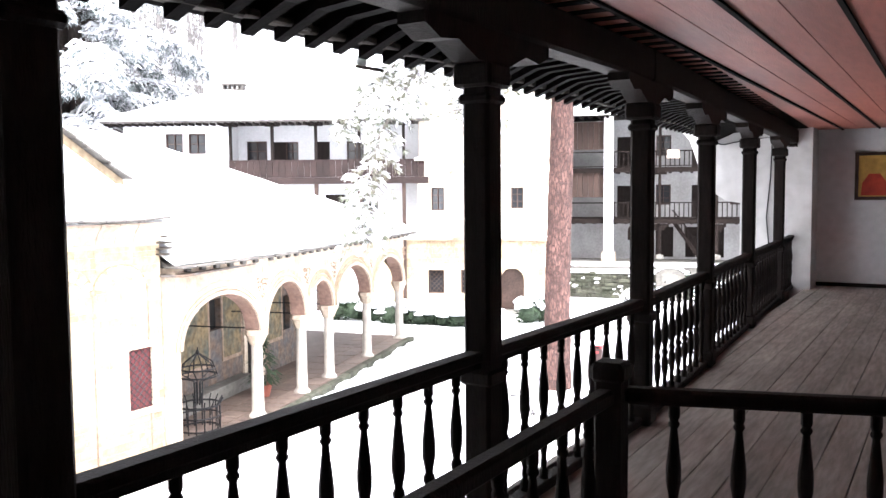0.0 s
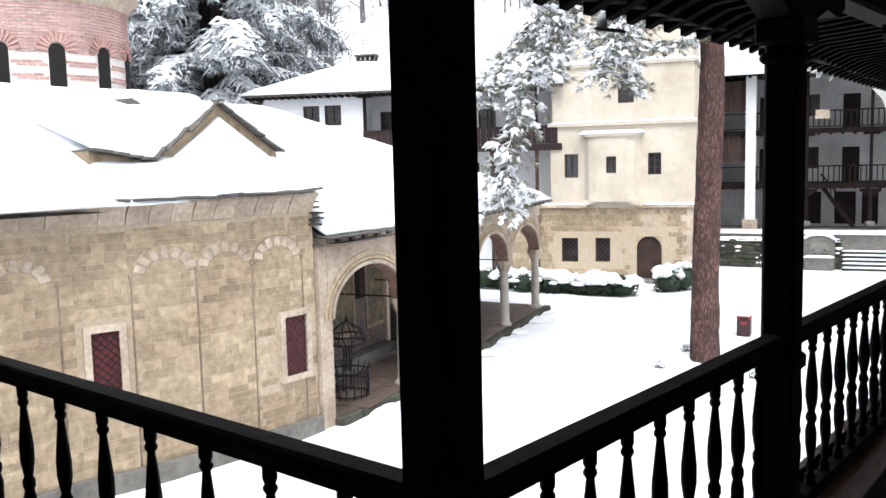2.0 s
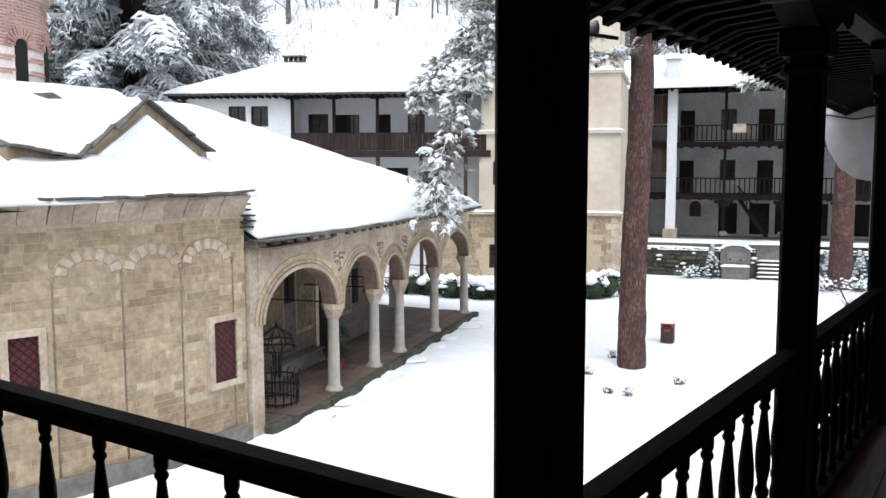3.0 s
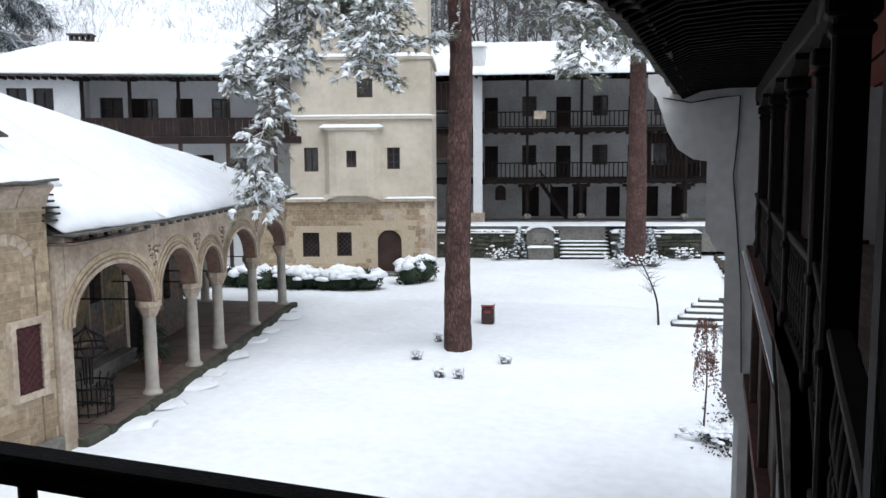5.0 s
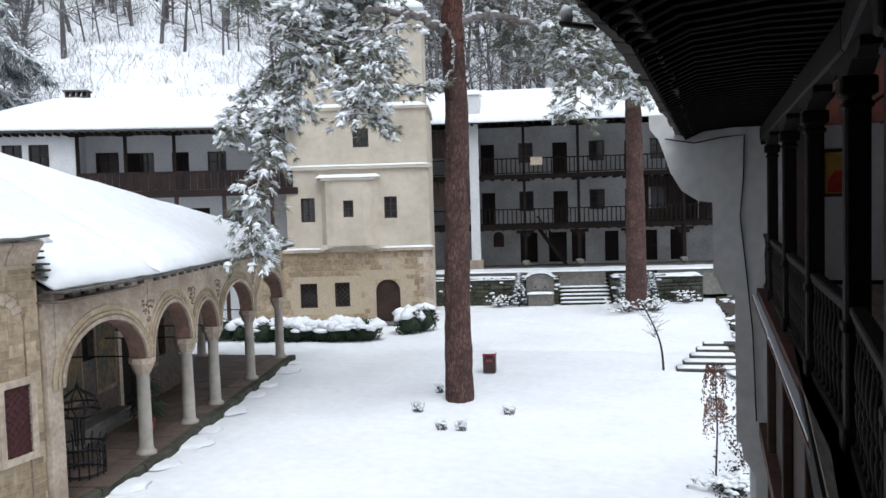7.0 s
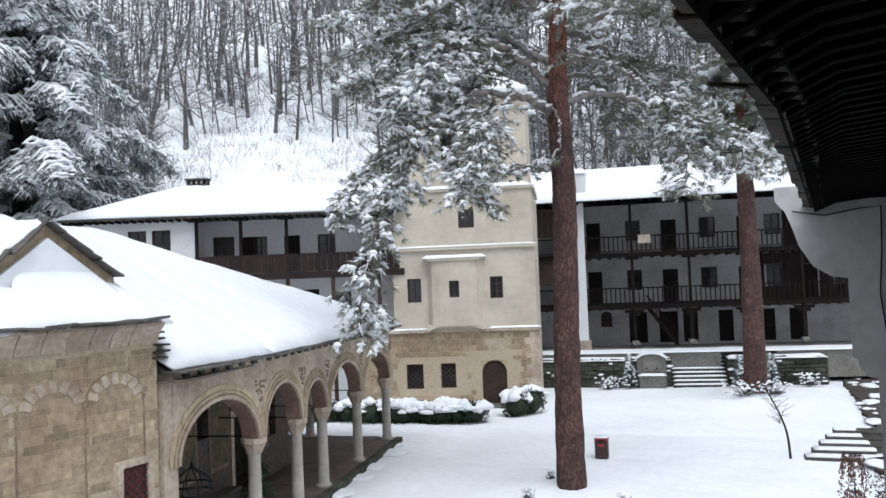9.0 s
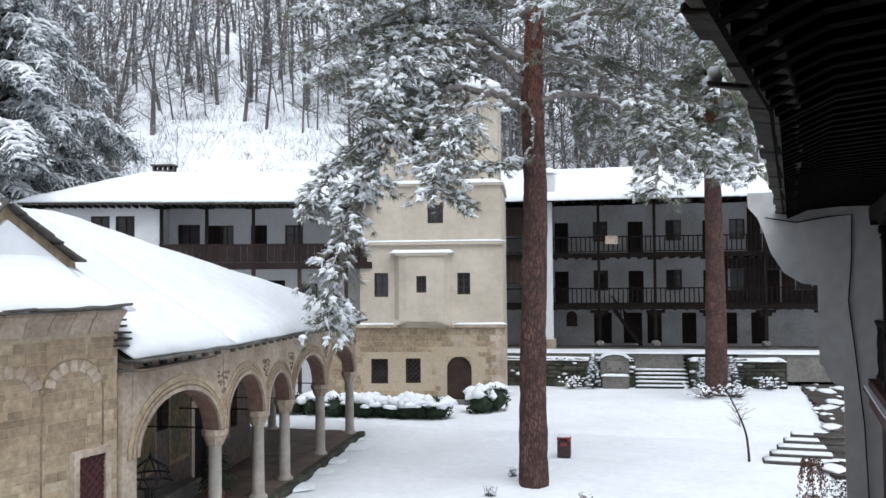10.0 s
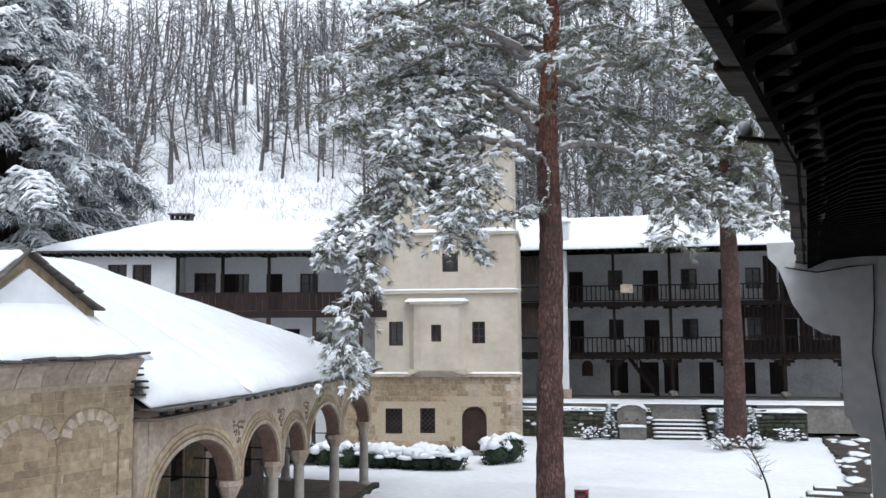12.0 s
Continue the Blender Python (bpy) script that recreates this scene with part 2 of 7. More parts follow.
def slab(bm, pts, z0, z1):
    """Extrudes an outline of (x, y) points from z0 to z1."""
    a = [bm.verts.new((x, y, z0)) for x, y in pts]
    b = [bm.verts.new((x, y, z1)) for x, y in pts]
    caps = [bm.faces.new(a), bm.faces.new(list(reversed(b)))]
    for i in range(len(pts)):
        j = (i + 1) % len(pts)
        bm.faces.new((a[i], b[i], b[j], a[j]))
    for f in caps:
        f.normal_update()
    bmesh.ops.triangulate(bm, faces=caps)
    return bm


def lathe(bm, profile, sides=12, m=None):
    """Turns a profile of (radius, z) about the z axis."""
    rings = []
    for r, z in profile:
        rings.append([bm.verts.new((r * math.cos(2 * math.pi * k / sides), r * math.sin(2 * math.pi * k / sides), z)) for k in range(sides)])
    for a, b in zip(rings, rings[1:]):
        for k in range(sides):
            bm.faces.new((a[k], a[(k + 1) % sides], b[(k + 1) % sides], b[k]))
    bm.faces.new(list(reversed(rings[0])))
    bm.faces.new(rings[-1])
    if m is not None:
        bmesh.ops.transform(bm, matrix=m, verts=[v for ring in rings for v in ring])
    return bm


def tube(bm, path, radii, sides=6):
    """A tapered tube through points."""
    rings = []
    pts = [Vector(p) for p in path]
    q, last = None, None
    for i, p in enumerate(pts):
        d = (pts[min(i + 1, len(pts) - 1)] - pts[max(i - 1, 0)])
        if d.length < 1e-6:
            d = Vector((0, 0, 1))
        d.normalize()
        q = d.to_track_quat("Z", "Y") if q is None else last.rotation_difference(d) @ q
        last = d
        rings.append([bm.verts.new(p + q @ Vector((radii[i] * math.cos(2 * math.pi * k / sides), radii[i] * math.sin(2 * math.pi * k / sides), 0))) for k in range(sides)])
    for a, b in zip(rings, rings[1:]):
        for k in range(sides):
            bm.faces.new((a[k], a[(k + 1) % sides], b[(k + 1) % sides], b[k]))
    if sides > 3:
        bm.faces.new(list(reversed(rings[0])))
        bm.faces.new(rings[-1])
    return bm


def wall_cells(bm, x0, x1, z0, z1, y0, y1, openings):
    """A wall with rectangular openings (xa, xb, za, zb) that go through it."""
    xs = sorted({x0, x1, *[min(max(v, x0), x1) for o in openings for v in o[:2]]})
    for xa, xb in zip(xs, xs[1:]):
        mid = (xa + xb) / 2
        holes = sorted((o[2], o[3]) for o in openings if o[0] < mid < o[1])
        z = z0
        for a, b in holes:
            if a > z:
                box(bm, xa, xb, y0, y1, z, a)
            z = max(z, b)
        if z < z1:
            box(bm, xa, xb, y0, y1, z, z1)
    bmesh.ops.remove_doubles(bm, verts=bm.verts, dist=1e-4)
    return bm


def snow_sheet(bm, corners, nx, ny, thick, rough=0.06, edge=0.5, seed=0.0):
    """A pillow of snow over a four-cornered roof face: corners in order round it; rounded at its rim."""
    a, b, c, d = [Vector(v) for v in corners]
    up = (b - a).cross(d - a).normalized()
    if up.z < 0:
        up = -up
    top, bot = [], []
    wx, wy = max((b - a).length, (c - d).length), max((d - a).length, (c - b).length)
    for j in range(ny + 1):
        v = j / ny
        rt, rb = [], []
        for i in range(nx + 1):
            u = i / nx
            p = (a.lerp(b, u)).lerp(d.lerp(c, u), v)
            e = min(min(u, 1 - u) * wx, min(v, 1 - v) * wy)
            h = thick * (0.25 + 0.75 * min(1, e / edge) ** 0.5)
            h += rough * (noise.noise(p * 0.9 + Vector((seed, 0, 0))) + 0.5 * noise.noise(p * 2.7)) * min(1, 0.3 + e)
            out = Vector((0, 0, 0))
            if e < 1e-4:
                out = (p - (a + b + c + d) / 4).normalized() * 0.04 * noise.noise(p * 3.1)
            rt.append(bm.verts.new(p + up * max(h, 0.03) + out))
            rb.append(bm.verts.new(p + out))
        top.append(rt)
        bot.append(rb)
    for j in range(ny):
        for i in range(nx):
            bm.faces.new((top[j][i], top[j][i + 1], top[j + 1][i + 1], top[j + 1][i]))
            bm.faces.new((bot[j][i], bot[j + 1][i], bot[j + 1][i + 1], bot[j][i + 1]))
    rim = [(0, i) for i in range(nx)] + [(j, nx) for j in range(ny)] + [(ny, i) for i in range(nx, 0, -1)] + [(j, 0) for j in range(ny, 0, -1)]
    for k, (j, i) in enumerate(rim):
        j2, i2 = rim[(k + 1) % len(rim)]
        bm.faces.new((bot[j][i], bot[j2][i2], top[j2][i2], top[j][i]))
    return bm


def lump(bm, p, r, flat=0.6, seed=0.0, detail=1):
    """An uneven lump of snow or leaf mass."""
    made = bmesh.ops.create_icosphere(bm, subdivisions=detail, radius=1)
    for v in made["verts"]:
        k = 1 + 0.35 * noise.noise(v.co * 1.7 + Vector((seed, seed * 1.3, 0)))
        v.co = Vector(p) + Vector((v.co.x * r * k, v.co.y * r * k, v.co.z * r * flat * k))
    return bm


def window(parent, x, z, w, h, y, depth=0.12, frame_mat=BROWN, bars=(1, 1), name="window", pane_mat=GLASS, label=""):
    """A framed window set in an opening whose outer face is at y; the wall lies beyond (+y)."""
    bm = bmesh.new()
    t = 0.07
    for a in ((x, x + t, z, z + h), (x + w - t, x + w, z, z + h), (x + t, x + w - t, z, z + t), (x + t, x + w - t, z + h - t, z + h)):
        box(bm, a[0], a[1], y + 0.03, y + depth, a[2], a[3])
    for k in range(bars[0]):
        xm = x + w * (k + 1) / (bars[0] + 1)
        box(bm, xm - 0.025, xm + 0.025, y + 0.05, y + depth - 0.01, z + t, z + h - t)
    for k in range(bars[1]):
        zm = z + h * (k + 1) / (bars[1] + 1)
        box(bm, x + t, x + w - t, y + 0.055, y + depth - 0.015, zm - 0.022, zm + 0.022)
    ob = part(name, bm, frame_mat, parent, label)
    part("pane", bm_box(x + 0.02, x + w - 0.02, y + depth, y + depth + 0.02, z + 0.02, z + h - 0.02), pane_mat, ob)
    return ob


def plank_door(parent, x, z, w, h, y, mat=BROWN, label=""):
    bm = bmesh.new()
    box(bm, x, x + w, y, y + 0.07, z, z + h, bevel=0.015)
    ob = part("door", bm, mat, parent, label)
    part("handle", bm_box(x + w * 0.82, x + w * 0.87, y - 0.05, y, z + h * 0.45, z + h * 0.52), IRON, ob)
    return ob

# ---- ground: one sheet of snow from the courtyard up the wooded hill ----
VIEW = Vector((-0.40, 0.917))


def ground_height(x, y):
    d = x * VIEW.x + y * VIEW.y
    h = 0.0
    if d > 66:
        e = d - 66
        h = 0.60 * e * min(1, e / 14) if e < 180 else 108 + (e - 180) * 0.3
        h += (1.6 * noise.noise(Vector((x * 0.05, y * 0.05, 0))) + 0.5 * noise.noise(Vector((x * 0.2, y * 0.2, 3)))) * min(1, e / 12)
    h += 0.06 * noise.noise(Vector((x * 0.35, y * 0.35, 1))) + 0.035 * noise.noise(Vector((x * 1.3, y * 1.3, 5)))
    if -20 < x < 2 and 2 < y < 50:
        q = noise.noise(Vector((x * 0.25, y * 0.25, 9)))
        if q > 0.1:
            h -= 0.09 * min(1, (q - 0.1) * 5) * max(0, noise.noise(Vector((x * 2.3, y * 2.3, 4))))
    for cx, cy, r, k in ((-9.6, 24.45, 2.2, 0.16), (-6.9, 45.7, 2.6, 0.35)):
        q = ((x - cx) ** 2 + (y - cy) ** 2) / (r * r)
        if q < 4:
            h += k * math.exp(-q * 1.4)
    # the trodden path across the yard
    along = (y - 34.6 - 0.13 * (x + 10))
    if -20 < x < 2 and abs(along) < 1.5:
        h -= 0.07 * math.exp(-(along / 0.55) ** 2) * (1 + 0.6 * noise.noise(Vector((x * 2, y * 2, 0))))
    side = x + 15.0 + 0.3 * (y - 16) - 2.0
    if 6 < y < 27 and abs(side) < 1.5:
        h += 0.035 * math.exp(-(side / 0.6) ** 2) * noise.noise(Vector((x * 3, y * 3, 2))) * 2
    return h


def ground_lines(lo, a, b, hi, fine, grow):
    vals = list(np.arange(a, b + 1e-6, fine))
    s, v = fine, b
    while v < hi:
        s *= grow
        v += s
        vals.append(v)
    s, v = fine, a
    while v > lo:
        s *= grow
        v -= s
        vals.insert(0, v)
    return vals


gx = ground_lines(-420, -24, 2, 420, 0.3, 1.16)
gy = ground_lines(-420, 4, 52, 900, 0.3, 1.10)
gv = [(x, y, ground_height(x, y)) for y in gy for x in gx]
gf = [(j * len(gx) + i, j * len(gx) + i + 1, (j + 1) * len(gx) + i + 1, (j + 1) * len(gx) + i) for j in range(len(gy) - 1) for i in range(len(gx) - 1)]
gme = bpy.data.meshes.new("ground")
gme.from_pydata(gv, [], gf)
gme.materials.append(SNOW)
gme.polygons.foreach_set("use_smooth", [True] * len(gme.polygons))
tagged(new("ground", gme), "fresh white snow over the courtyard and hillside", "ground", kind="structure")

# ---- the gallery that is walked ----
yard_objects = set(scene.objects)
FLOOR, RAIL, BEAM, CEIL = 4.95, 5.90, 7.50, 7.76
M1 = pose(0.015, -0.02, 0, 0, 0, -1.5)
M2 = pose(0.14, 4.80, 0, 0, 0, 2.7)
END = 10.45


def post_collars(z0, z1, half):
    """Moulded collars: at the foot, over the rail and under the capital."""
    return [bm_box(-half - g, half + g, -half - g, half + g, za, zb, bevel=0.015)
            for za, zb, g in ((z0, z0 + 0.16, 0.02), (RAIL - 0.18, RAIL - 0.10, 0.016), (z1 - 0.20, z1 - 0.15, 0.016), (z1 - 0.12, z1, 0.034))]


def bracket(length=0.62):
    """A carved saddle on a post that carries the beam, along y."""
    pts = [(-length, 0.18), (-length, 0.12), (-length * 0.8, 0.06), (-length * 0.55, 0.08), (-0.16, 0.0), (0.16, 0.0), (length * 0.55, 0.08),
           (length * 0.8, 0.06), (length, 0.12), (length, 0.18)]
    bm = prism(bmesh.new(), pts, -0.075, 0.075)
    bmesh.ops.rotate(bm, verts=bm.verts, matrix=Matrix.Rotation(radians(90), 3, "Z"))
    return bm


def gallery_post(m, label="dark stained wooden gallery post with carved capital", half=0.076):
    ob = thing("gallery_post", m, label, "post", "gallery posts")
    part("shaft", bm_box(-half, half, -half, half, FLOOR, BEAM - 0.16, bevel=0.018), DARK, ob)
    for c in post_collars(FLOOR, BEAM - 0.16, half):
        part("collar", c, DARK, ob)
    part("capital", bracket(), DARK, ob, m=Matrix.Translation((0, 0, BEAM - 0.16)) @ Matrix.Diagonal((1, 1, 0.88, 1)))
    return ob


BALUSTER = [(0.034, 0.0), (0.034, 0.05), (0.020, 0.06), (0.026, 0.10), (0.021, 0.13), (0.036, 0.21), (0.038, 0.28), (0.026, 0.325), (0.036, 0.345), (0.036, 0.365),
            (0.024, 0.385), (0.040, 0.46), (0.040, 0.53), (0.021, 0.68), (0.018, 0.70), (0.030, 0.715), (0.030, 0.725), (0.022, 0.735), (0.030, 0.75), (0.030, 0.80)]
bal_me = mesh_of("baluster", lathe(bmesh.new(), [(r * 0.80, z) for r, z in BALUSTER], 8), DARK, True)


def railing(m, length, first, step, label, along="y"):
    """A balustrade along +y of m, from a post to the next."""
    ob = thing("railing", m, label, "railing", "gallery railings")
    bm = bm_box(-0.05, 0.05, 0.08, length - 0.08, RAIL - 0.055, RAIL, bevel=0.012)
    box(bm, -0.035, 0.035, 0.08, length - 0.08, RAIL - 0.085, RAIL - 0.055)
    part("handrail", bm, DARK, ob)
    part("bottom_rail", bm_box(-0.045, 0.045, 0.08, length - 0.08, FLOOR, FLOOR + 0.065, bevel=0.01), DARK, ob)
    y = first
    while y < length - 0.12:
        shared("baluster", bal_me, ob, Matrix.Translation((0, y, FLOOR + 0.065)) @ Matrix.Diagonal((1, 1, 0.80 / 0.80, 1)))
        y += step
    return ob


posts1 = (0, 2.44)
posts2 = (0, 2.35, 5.0, 8.0)
gallery_post(M1, "thick dark wooden corner post of the gallery", 0.082)
gallery_post(M1 @ pose(0, posts1[1], 0))
for y in posts2:
    gallery_post(M2 @ pose(0, y, 0))
gallery_post(M2 @ pose(0, END - 0.09, 0), "dark wooden half post against the white end wall")
RL = "dark wooden balustrade with turned balusters"
railing(M1, 2.44, 0.47, 0.243, RL)
railing(M1 @ pose(0, 2.44, 0), 2.38, 0.22, 0.243, RL)
for a, b in zip(posts2, (*posts2[1:], END - 0.09)):
    railing(M2 @ pose(0, a, 0), b - a, 0.24, 0.243, RL)
# the wing that runs off along -x
LEFT = pose(0, 0, 0, 0, 0, 90)
railing(LEFT, 3.4, 0.37, 0.335, RL)
railing(LEFT @ pose(0, 3.4, 0), 3.4, 0.3, 0.335, RL)
gallery_post(LEFT @ pose(0, 3.4, 0))
gallery_post(LEFT @ pose(0, 6.8, 0))

# floor boards, edge beam, ceiling, beams
floor = thing("floor", None, "worn grey wooden gallery floor boards", "floor", kind="structure")
bm = bm_box(-0.12, 4.7, -4.3, 15.5, FLOOR - 0.30, FLOOR - 0.035)
box(bm, -9, -0.12, -4.3, 0.12, FLOOR - 0.30, FLOOR - 0.035)
part("subfloor", bm, DARK, floor)
for k in range(22):
    x0 = -0.1 + k * 0.218
    part("plank", bm_box(x0 + 0.004, x0 + 0.214, -4.2, 15.4, FLOOR - 0.035, FLOOR - 0.002 * (k % 3)), FLOOR_WOOD, floor)
for k in range(19):
    y0 = -4.2 + k * 0.222
    part("plank", bm_box(-9, -0.104, y0 + 0.004, y0 + 0.218, FLOOR - 0.035, FLOOR - 0.002 * (k % 3)), FLOOR_WOOD, floor)
edge = thing("trim", None, "reddish brown edge beam under the gallery floor", "beam", kind="structure")
part("edge_beam", bm_box(-0.16, -0.02, 0.12, 4.82, FLOOR - 0.42, FLOOR), EDGE_PAINT, edge, m=M1)
part("edge_beam", bm_box(-0.16, -0.02, 0.0, END, FLOOR - 0.42, FLOOR), EDGE_PAINT, edge, m=M2)
part("edge_beam", bm_box(-9, -0.16, -0.02, 0.16, FLOOR - 0.42, FLOOR), EDGE_PAINT, edge)
bm = snow_sheet(bmesh.new(), [(-0.23, 0.2, FLOOR - 0.14), (-0.162, 0.2, FLOOR - 0.14), (-0.162, 4.8, FLOOR - 0.14), (-0.23, 4.8, FLOOR - 0.14)], 3, 60, 0.035, 0.03, 0.03, 1.0)
part("ledge", bm_box(-0.24, -0.15, 0.15, 4.82, FLOOR - 0.18, FLOOR - 0.142), EDGE_PAINT, edge, m=M1)
part("ledge", bm_box(-0.24, -0.15, 0.0, END, FLOOR - 0.18, FLOOR - 0.142), EDGE_PAINT, edge, m=M2)
part("ledge_snow", bm, SNOW, edge, "thin snow on the ledge", m=M1)
part("ledge_snow", snow_sheet(bmesh.new(), [(-0.23, 0.05, FLOOR - 0.14), (-0.162, 0.05, FLOOR - 0.14), (-0.162, END, FLOOR - 0.14), (-0.23, END, FLOOR - 0.14)], 3, 120, 0.035, 0.03, 0.03, 2.0), SNOW, edge, "thin snow on the ledge", m=M2)

beam = thing("gallery_beam", None, "dark timber beam over the gallery posts", "beam")
part("beam", bm_box(-0.09, 0.09, -0.6, 4.82, BEAM, BEAM + 0.24, bevel=0.02), DARK, beam, m=M1)
part("beam", bm_box(-0.09, 0.09, 0, END, BEAM, BEAM + 0.24, bevel=0.02), DARK, beam, m=M2)
part("beam", bm_box(-9, -0.09, -0.09, 0.09, BEAM, BEAM + 0.24, bevel=0.02), DARK, beam)

ceil = bmesh.new()
for k in range(16):
    x0 = 0.09 + k * 0.29
    box(ceil, x0 + 0.003, x0 + 0.287, -4.2, 15.6, CEIL - 0.002 * (k % 2), CEIL + 0.04)
box(ceil, -9, 0.09, -4.2, -0.09, CEIL, CEIL + 0.04)
box(ceil, -0.10, 0.09, 8.0, 11.5, CEIL + 0.004, CEIL + 0.04)
box(ceil, -0.26, 0.09, 11.5, 15.6, CEIL + 0.004, CEIL + 0.04)
tagged(part("ceiling", ceil, RED_WOOD), "red painted board ceiling with dark battens", "ceiling", kind="structure")
for k in range(1, 8):
    ob = part("trim", bm_box(k * 0.58 - 0.20, k * 0.58 - 0.168, -4.2, 15.3, CEIL - 0.022, CEIL - 0.003), NEAR_BLACK)
    tagged(ob, "dark wooden ceiling batten", "batten", kind="structure")

# walls that close the gallery
wall = part("wall_east", bm_box(4.7, 5.0, -4.5, 15.6, -2.1, 9.2), WHITE)
tagged(wall, "white plastered gallery wall", "wall", kind="structure")
wall = part("wall_south", bm_box(-9.2, 5.0, -4.6, -4.3, -2.1, 9.2), WHITE)
tagged(wall, "white plastered gallery wall", "wall", kind="structure")
wall = part("wall_west", bm_box(-9.3, -9.0, -4.3, 0.1, -2.1, 9.2), WHITE)
tagged(wall, "white plastered end wall of the wing", "wall", kind="structure")
ENDM = pose(0, 15.28, 0, 0, 0, 2.6)
bm = bmesh.new()
wall_cells(bm, -0.62, 5.0, -2.1, 8.4, 0, 0.35, [(1.72, 2.44, FLOOR, FLOOR + 2.12)])
wall = tagged(part("wall_north", bm, WHITE, None, m=ENDM), "white plastered end wall of the gallery", "wall", kind="structure")
part("baseboard", bm_box(-0.4, 1.6, -0.02, -0.002, FLOOR, FLOOR + 0.07), DARK, wall)
dr = thing("door_1", ENDM, "dark arched wooden door in the white end wall", "door", kind="structure")
arch = [(1.72, FLOOR), (2.44, FLOOR), (2.44, FLOOR + 1.76)] + [(2.08 + 0.36 * math.cos(a), FLOOR + 1.76 + 0.36 * math.sin(a)) for a in np.linspace(0.2, math.pi - 0.2, 9)] + [(1.72, FLOOR + 1.76)]
part("door_leaf", prism(bmesh.new(), arch, 0.08, 0.14), DARK, dr)
for side in (1, -1):
    curve = [(2.08 + side * 0.36 * math.cos(t), FLOOR + 1.76 + 0.36 * math.sin(t)) for t in np.linspace(0.0, math.pi / 2, 9)]
    part("spandrel", prism(bmesh.new(), curve + [(2.08 + side * 0.36, FLOOR + 2.12)], 0.002, 0.348), WHITE, dr, "white plaster over the arch")
# unseen panel added behind the leaf to stop outdoor light leaking through
part("light_stop", bm_box(1.73, 2.43, 0.20, 0.30, FLOOR, FLOOR + 2.11), NEAR_BLACK, dr)
ic = thing("icon_painting", ENDM @ pose(0.60, -0.04, 6.50), "small framed painted icon in gold and red on the wall", "picture")
part("picture_frame", wall_cells(bmesh.new(), 0, 0.62, 0, 0.84, -0.03, 0.036, [(0.06, 0.56, 0.06, 0.78)]), BROWN, ic, "brown wooden frame")
part("picture", bm_box(0.05, 0.57, 0.0, 0.03, 0.05, 0.79), GOLD, ic, "gilded ground")
part("red_robe", prism(bmesh.new(), [(0.10, 0.08), (0.52, 0.08), (0.50, 0.32), (0.40, 0.46), (0.22, 0.46), (0.12, 0.30)], -0.008, -0.001), ICON_RED, ic)
bm = bmesh.new()
lathe(bm, [(0.10, -0.006), (0.10, 0.0)], 14, Matrix.Translation((0.31, -0.003, 0.57)) @ Matrix.Rotation(radians(90), 4, "X"))
part("halo", bm, GOLD, ic)
lan = thing("wall_lantern", ENDM @ pose(2.08, -0.16, 7.28), "small black iron lantern on a wall bracket", "lamp")
part("cage", lathe(bmesh.new(), [(0.03, 0), (0.08, 0.04), (0.10, 0.24), (0.05, 0.30), (0.01, 0.34)], 6), IRON, lan)
part("wall_arm", tube(bmesh.new(), [(0, 0, 0.34), (0, 0.06, 0.40), (0, 0.155, 0.36)], [0.012] * 3, 6), IRON, lan)

# stairwell guard inside the gallery
guard = thing("stair_guard", None, "dark wooden stairwell railing with turned balusters", "railing")
NEWEL = Vector((0.88, 2.10, 0))
for p in (NEWEL, Vector((0.86, -0.25, 0)), Vector((4.4, 3.2, 0))):
    bm = bm_box(-0.06, 0.06, -0.06, 0.06, FLOOR, RAIL + 0.04, bevel=0.012)
    box(bm, -0.075, 0.075, -0.075, 0.075, RAIL - 0.02, RAIL + 0.07, bevel=0.02)
    part("newel_post", bm, DARK, guard, m=Matrix.Translation(p))


def guard_run(a, b):
    d = b - a
    m = Matrix.Translation(a) @ Matrix.Rotation(math.atan2(-d.x, d.y), 4, "Z")
    part("handrail", bm_box(-0.04, 0.04, 0.06, d.length - 0.06, RAIL - 0.11, RAIL - 0.04, bevel=0.015), DARK, guard, m=m)
    part("bottom_rail", bm_box(-0.035, 0.035, 0.06, d.length - 0.06, FLOOR, FLOOR + 0.06), DARK, guard, m=m)
    n = int(d.length / 0.25)
    for k in range(1, n):
        shared("baluster", bal_me, guard, m @ Matrix.Translation((0, d.length * k / n, FLOOR + 0.06)) @ Matrix.Diagonal((1, 1, 0.97, 1)))


guard_run(Vector((0.86, -0.25, 0)), NEWEL)
guard_run(NEWEL, Vector((4.4, 3.2, 0)))

# eaves: curved rafter tails, boards, stone slab edge, roof and snow
EAVE_OUT, EAVE_Z, WALLZ = 1.39, 7.62, BEAM + 0.25


def rafter():
    top = [(0.25, WALLZ + 0.14), (-0.5, WALLZ + 0.12), (-1.0, WALLZ + 0.06), (-EAVE_OUT + 0.06, EAVE_Z + 0.03)]
    low = [(-EAVE_OUT + 0.06, EAVE_Z - 0.04), (-1.0, WALLZ - 0.03), (-0.5, WALLZ + 0.01), (0.25, WALLZ + 0.0)]
    return prism(bmesh.new(), top + low, -0.045, 0.045)


raf_me = mesh_of("rafter", rafter(), NEAR_BLACK)


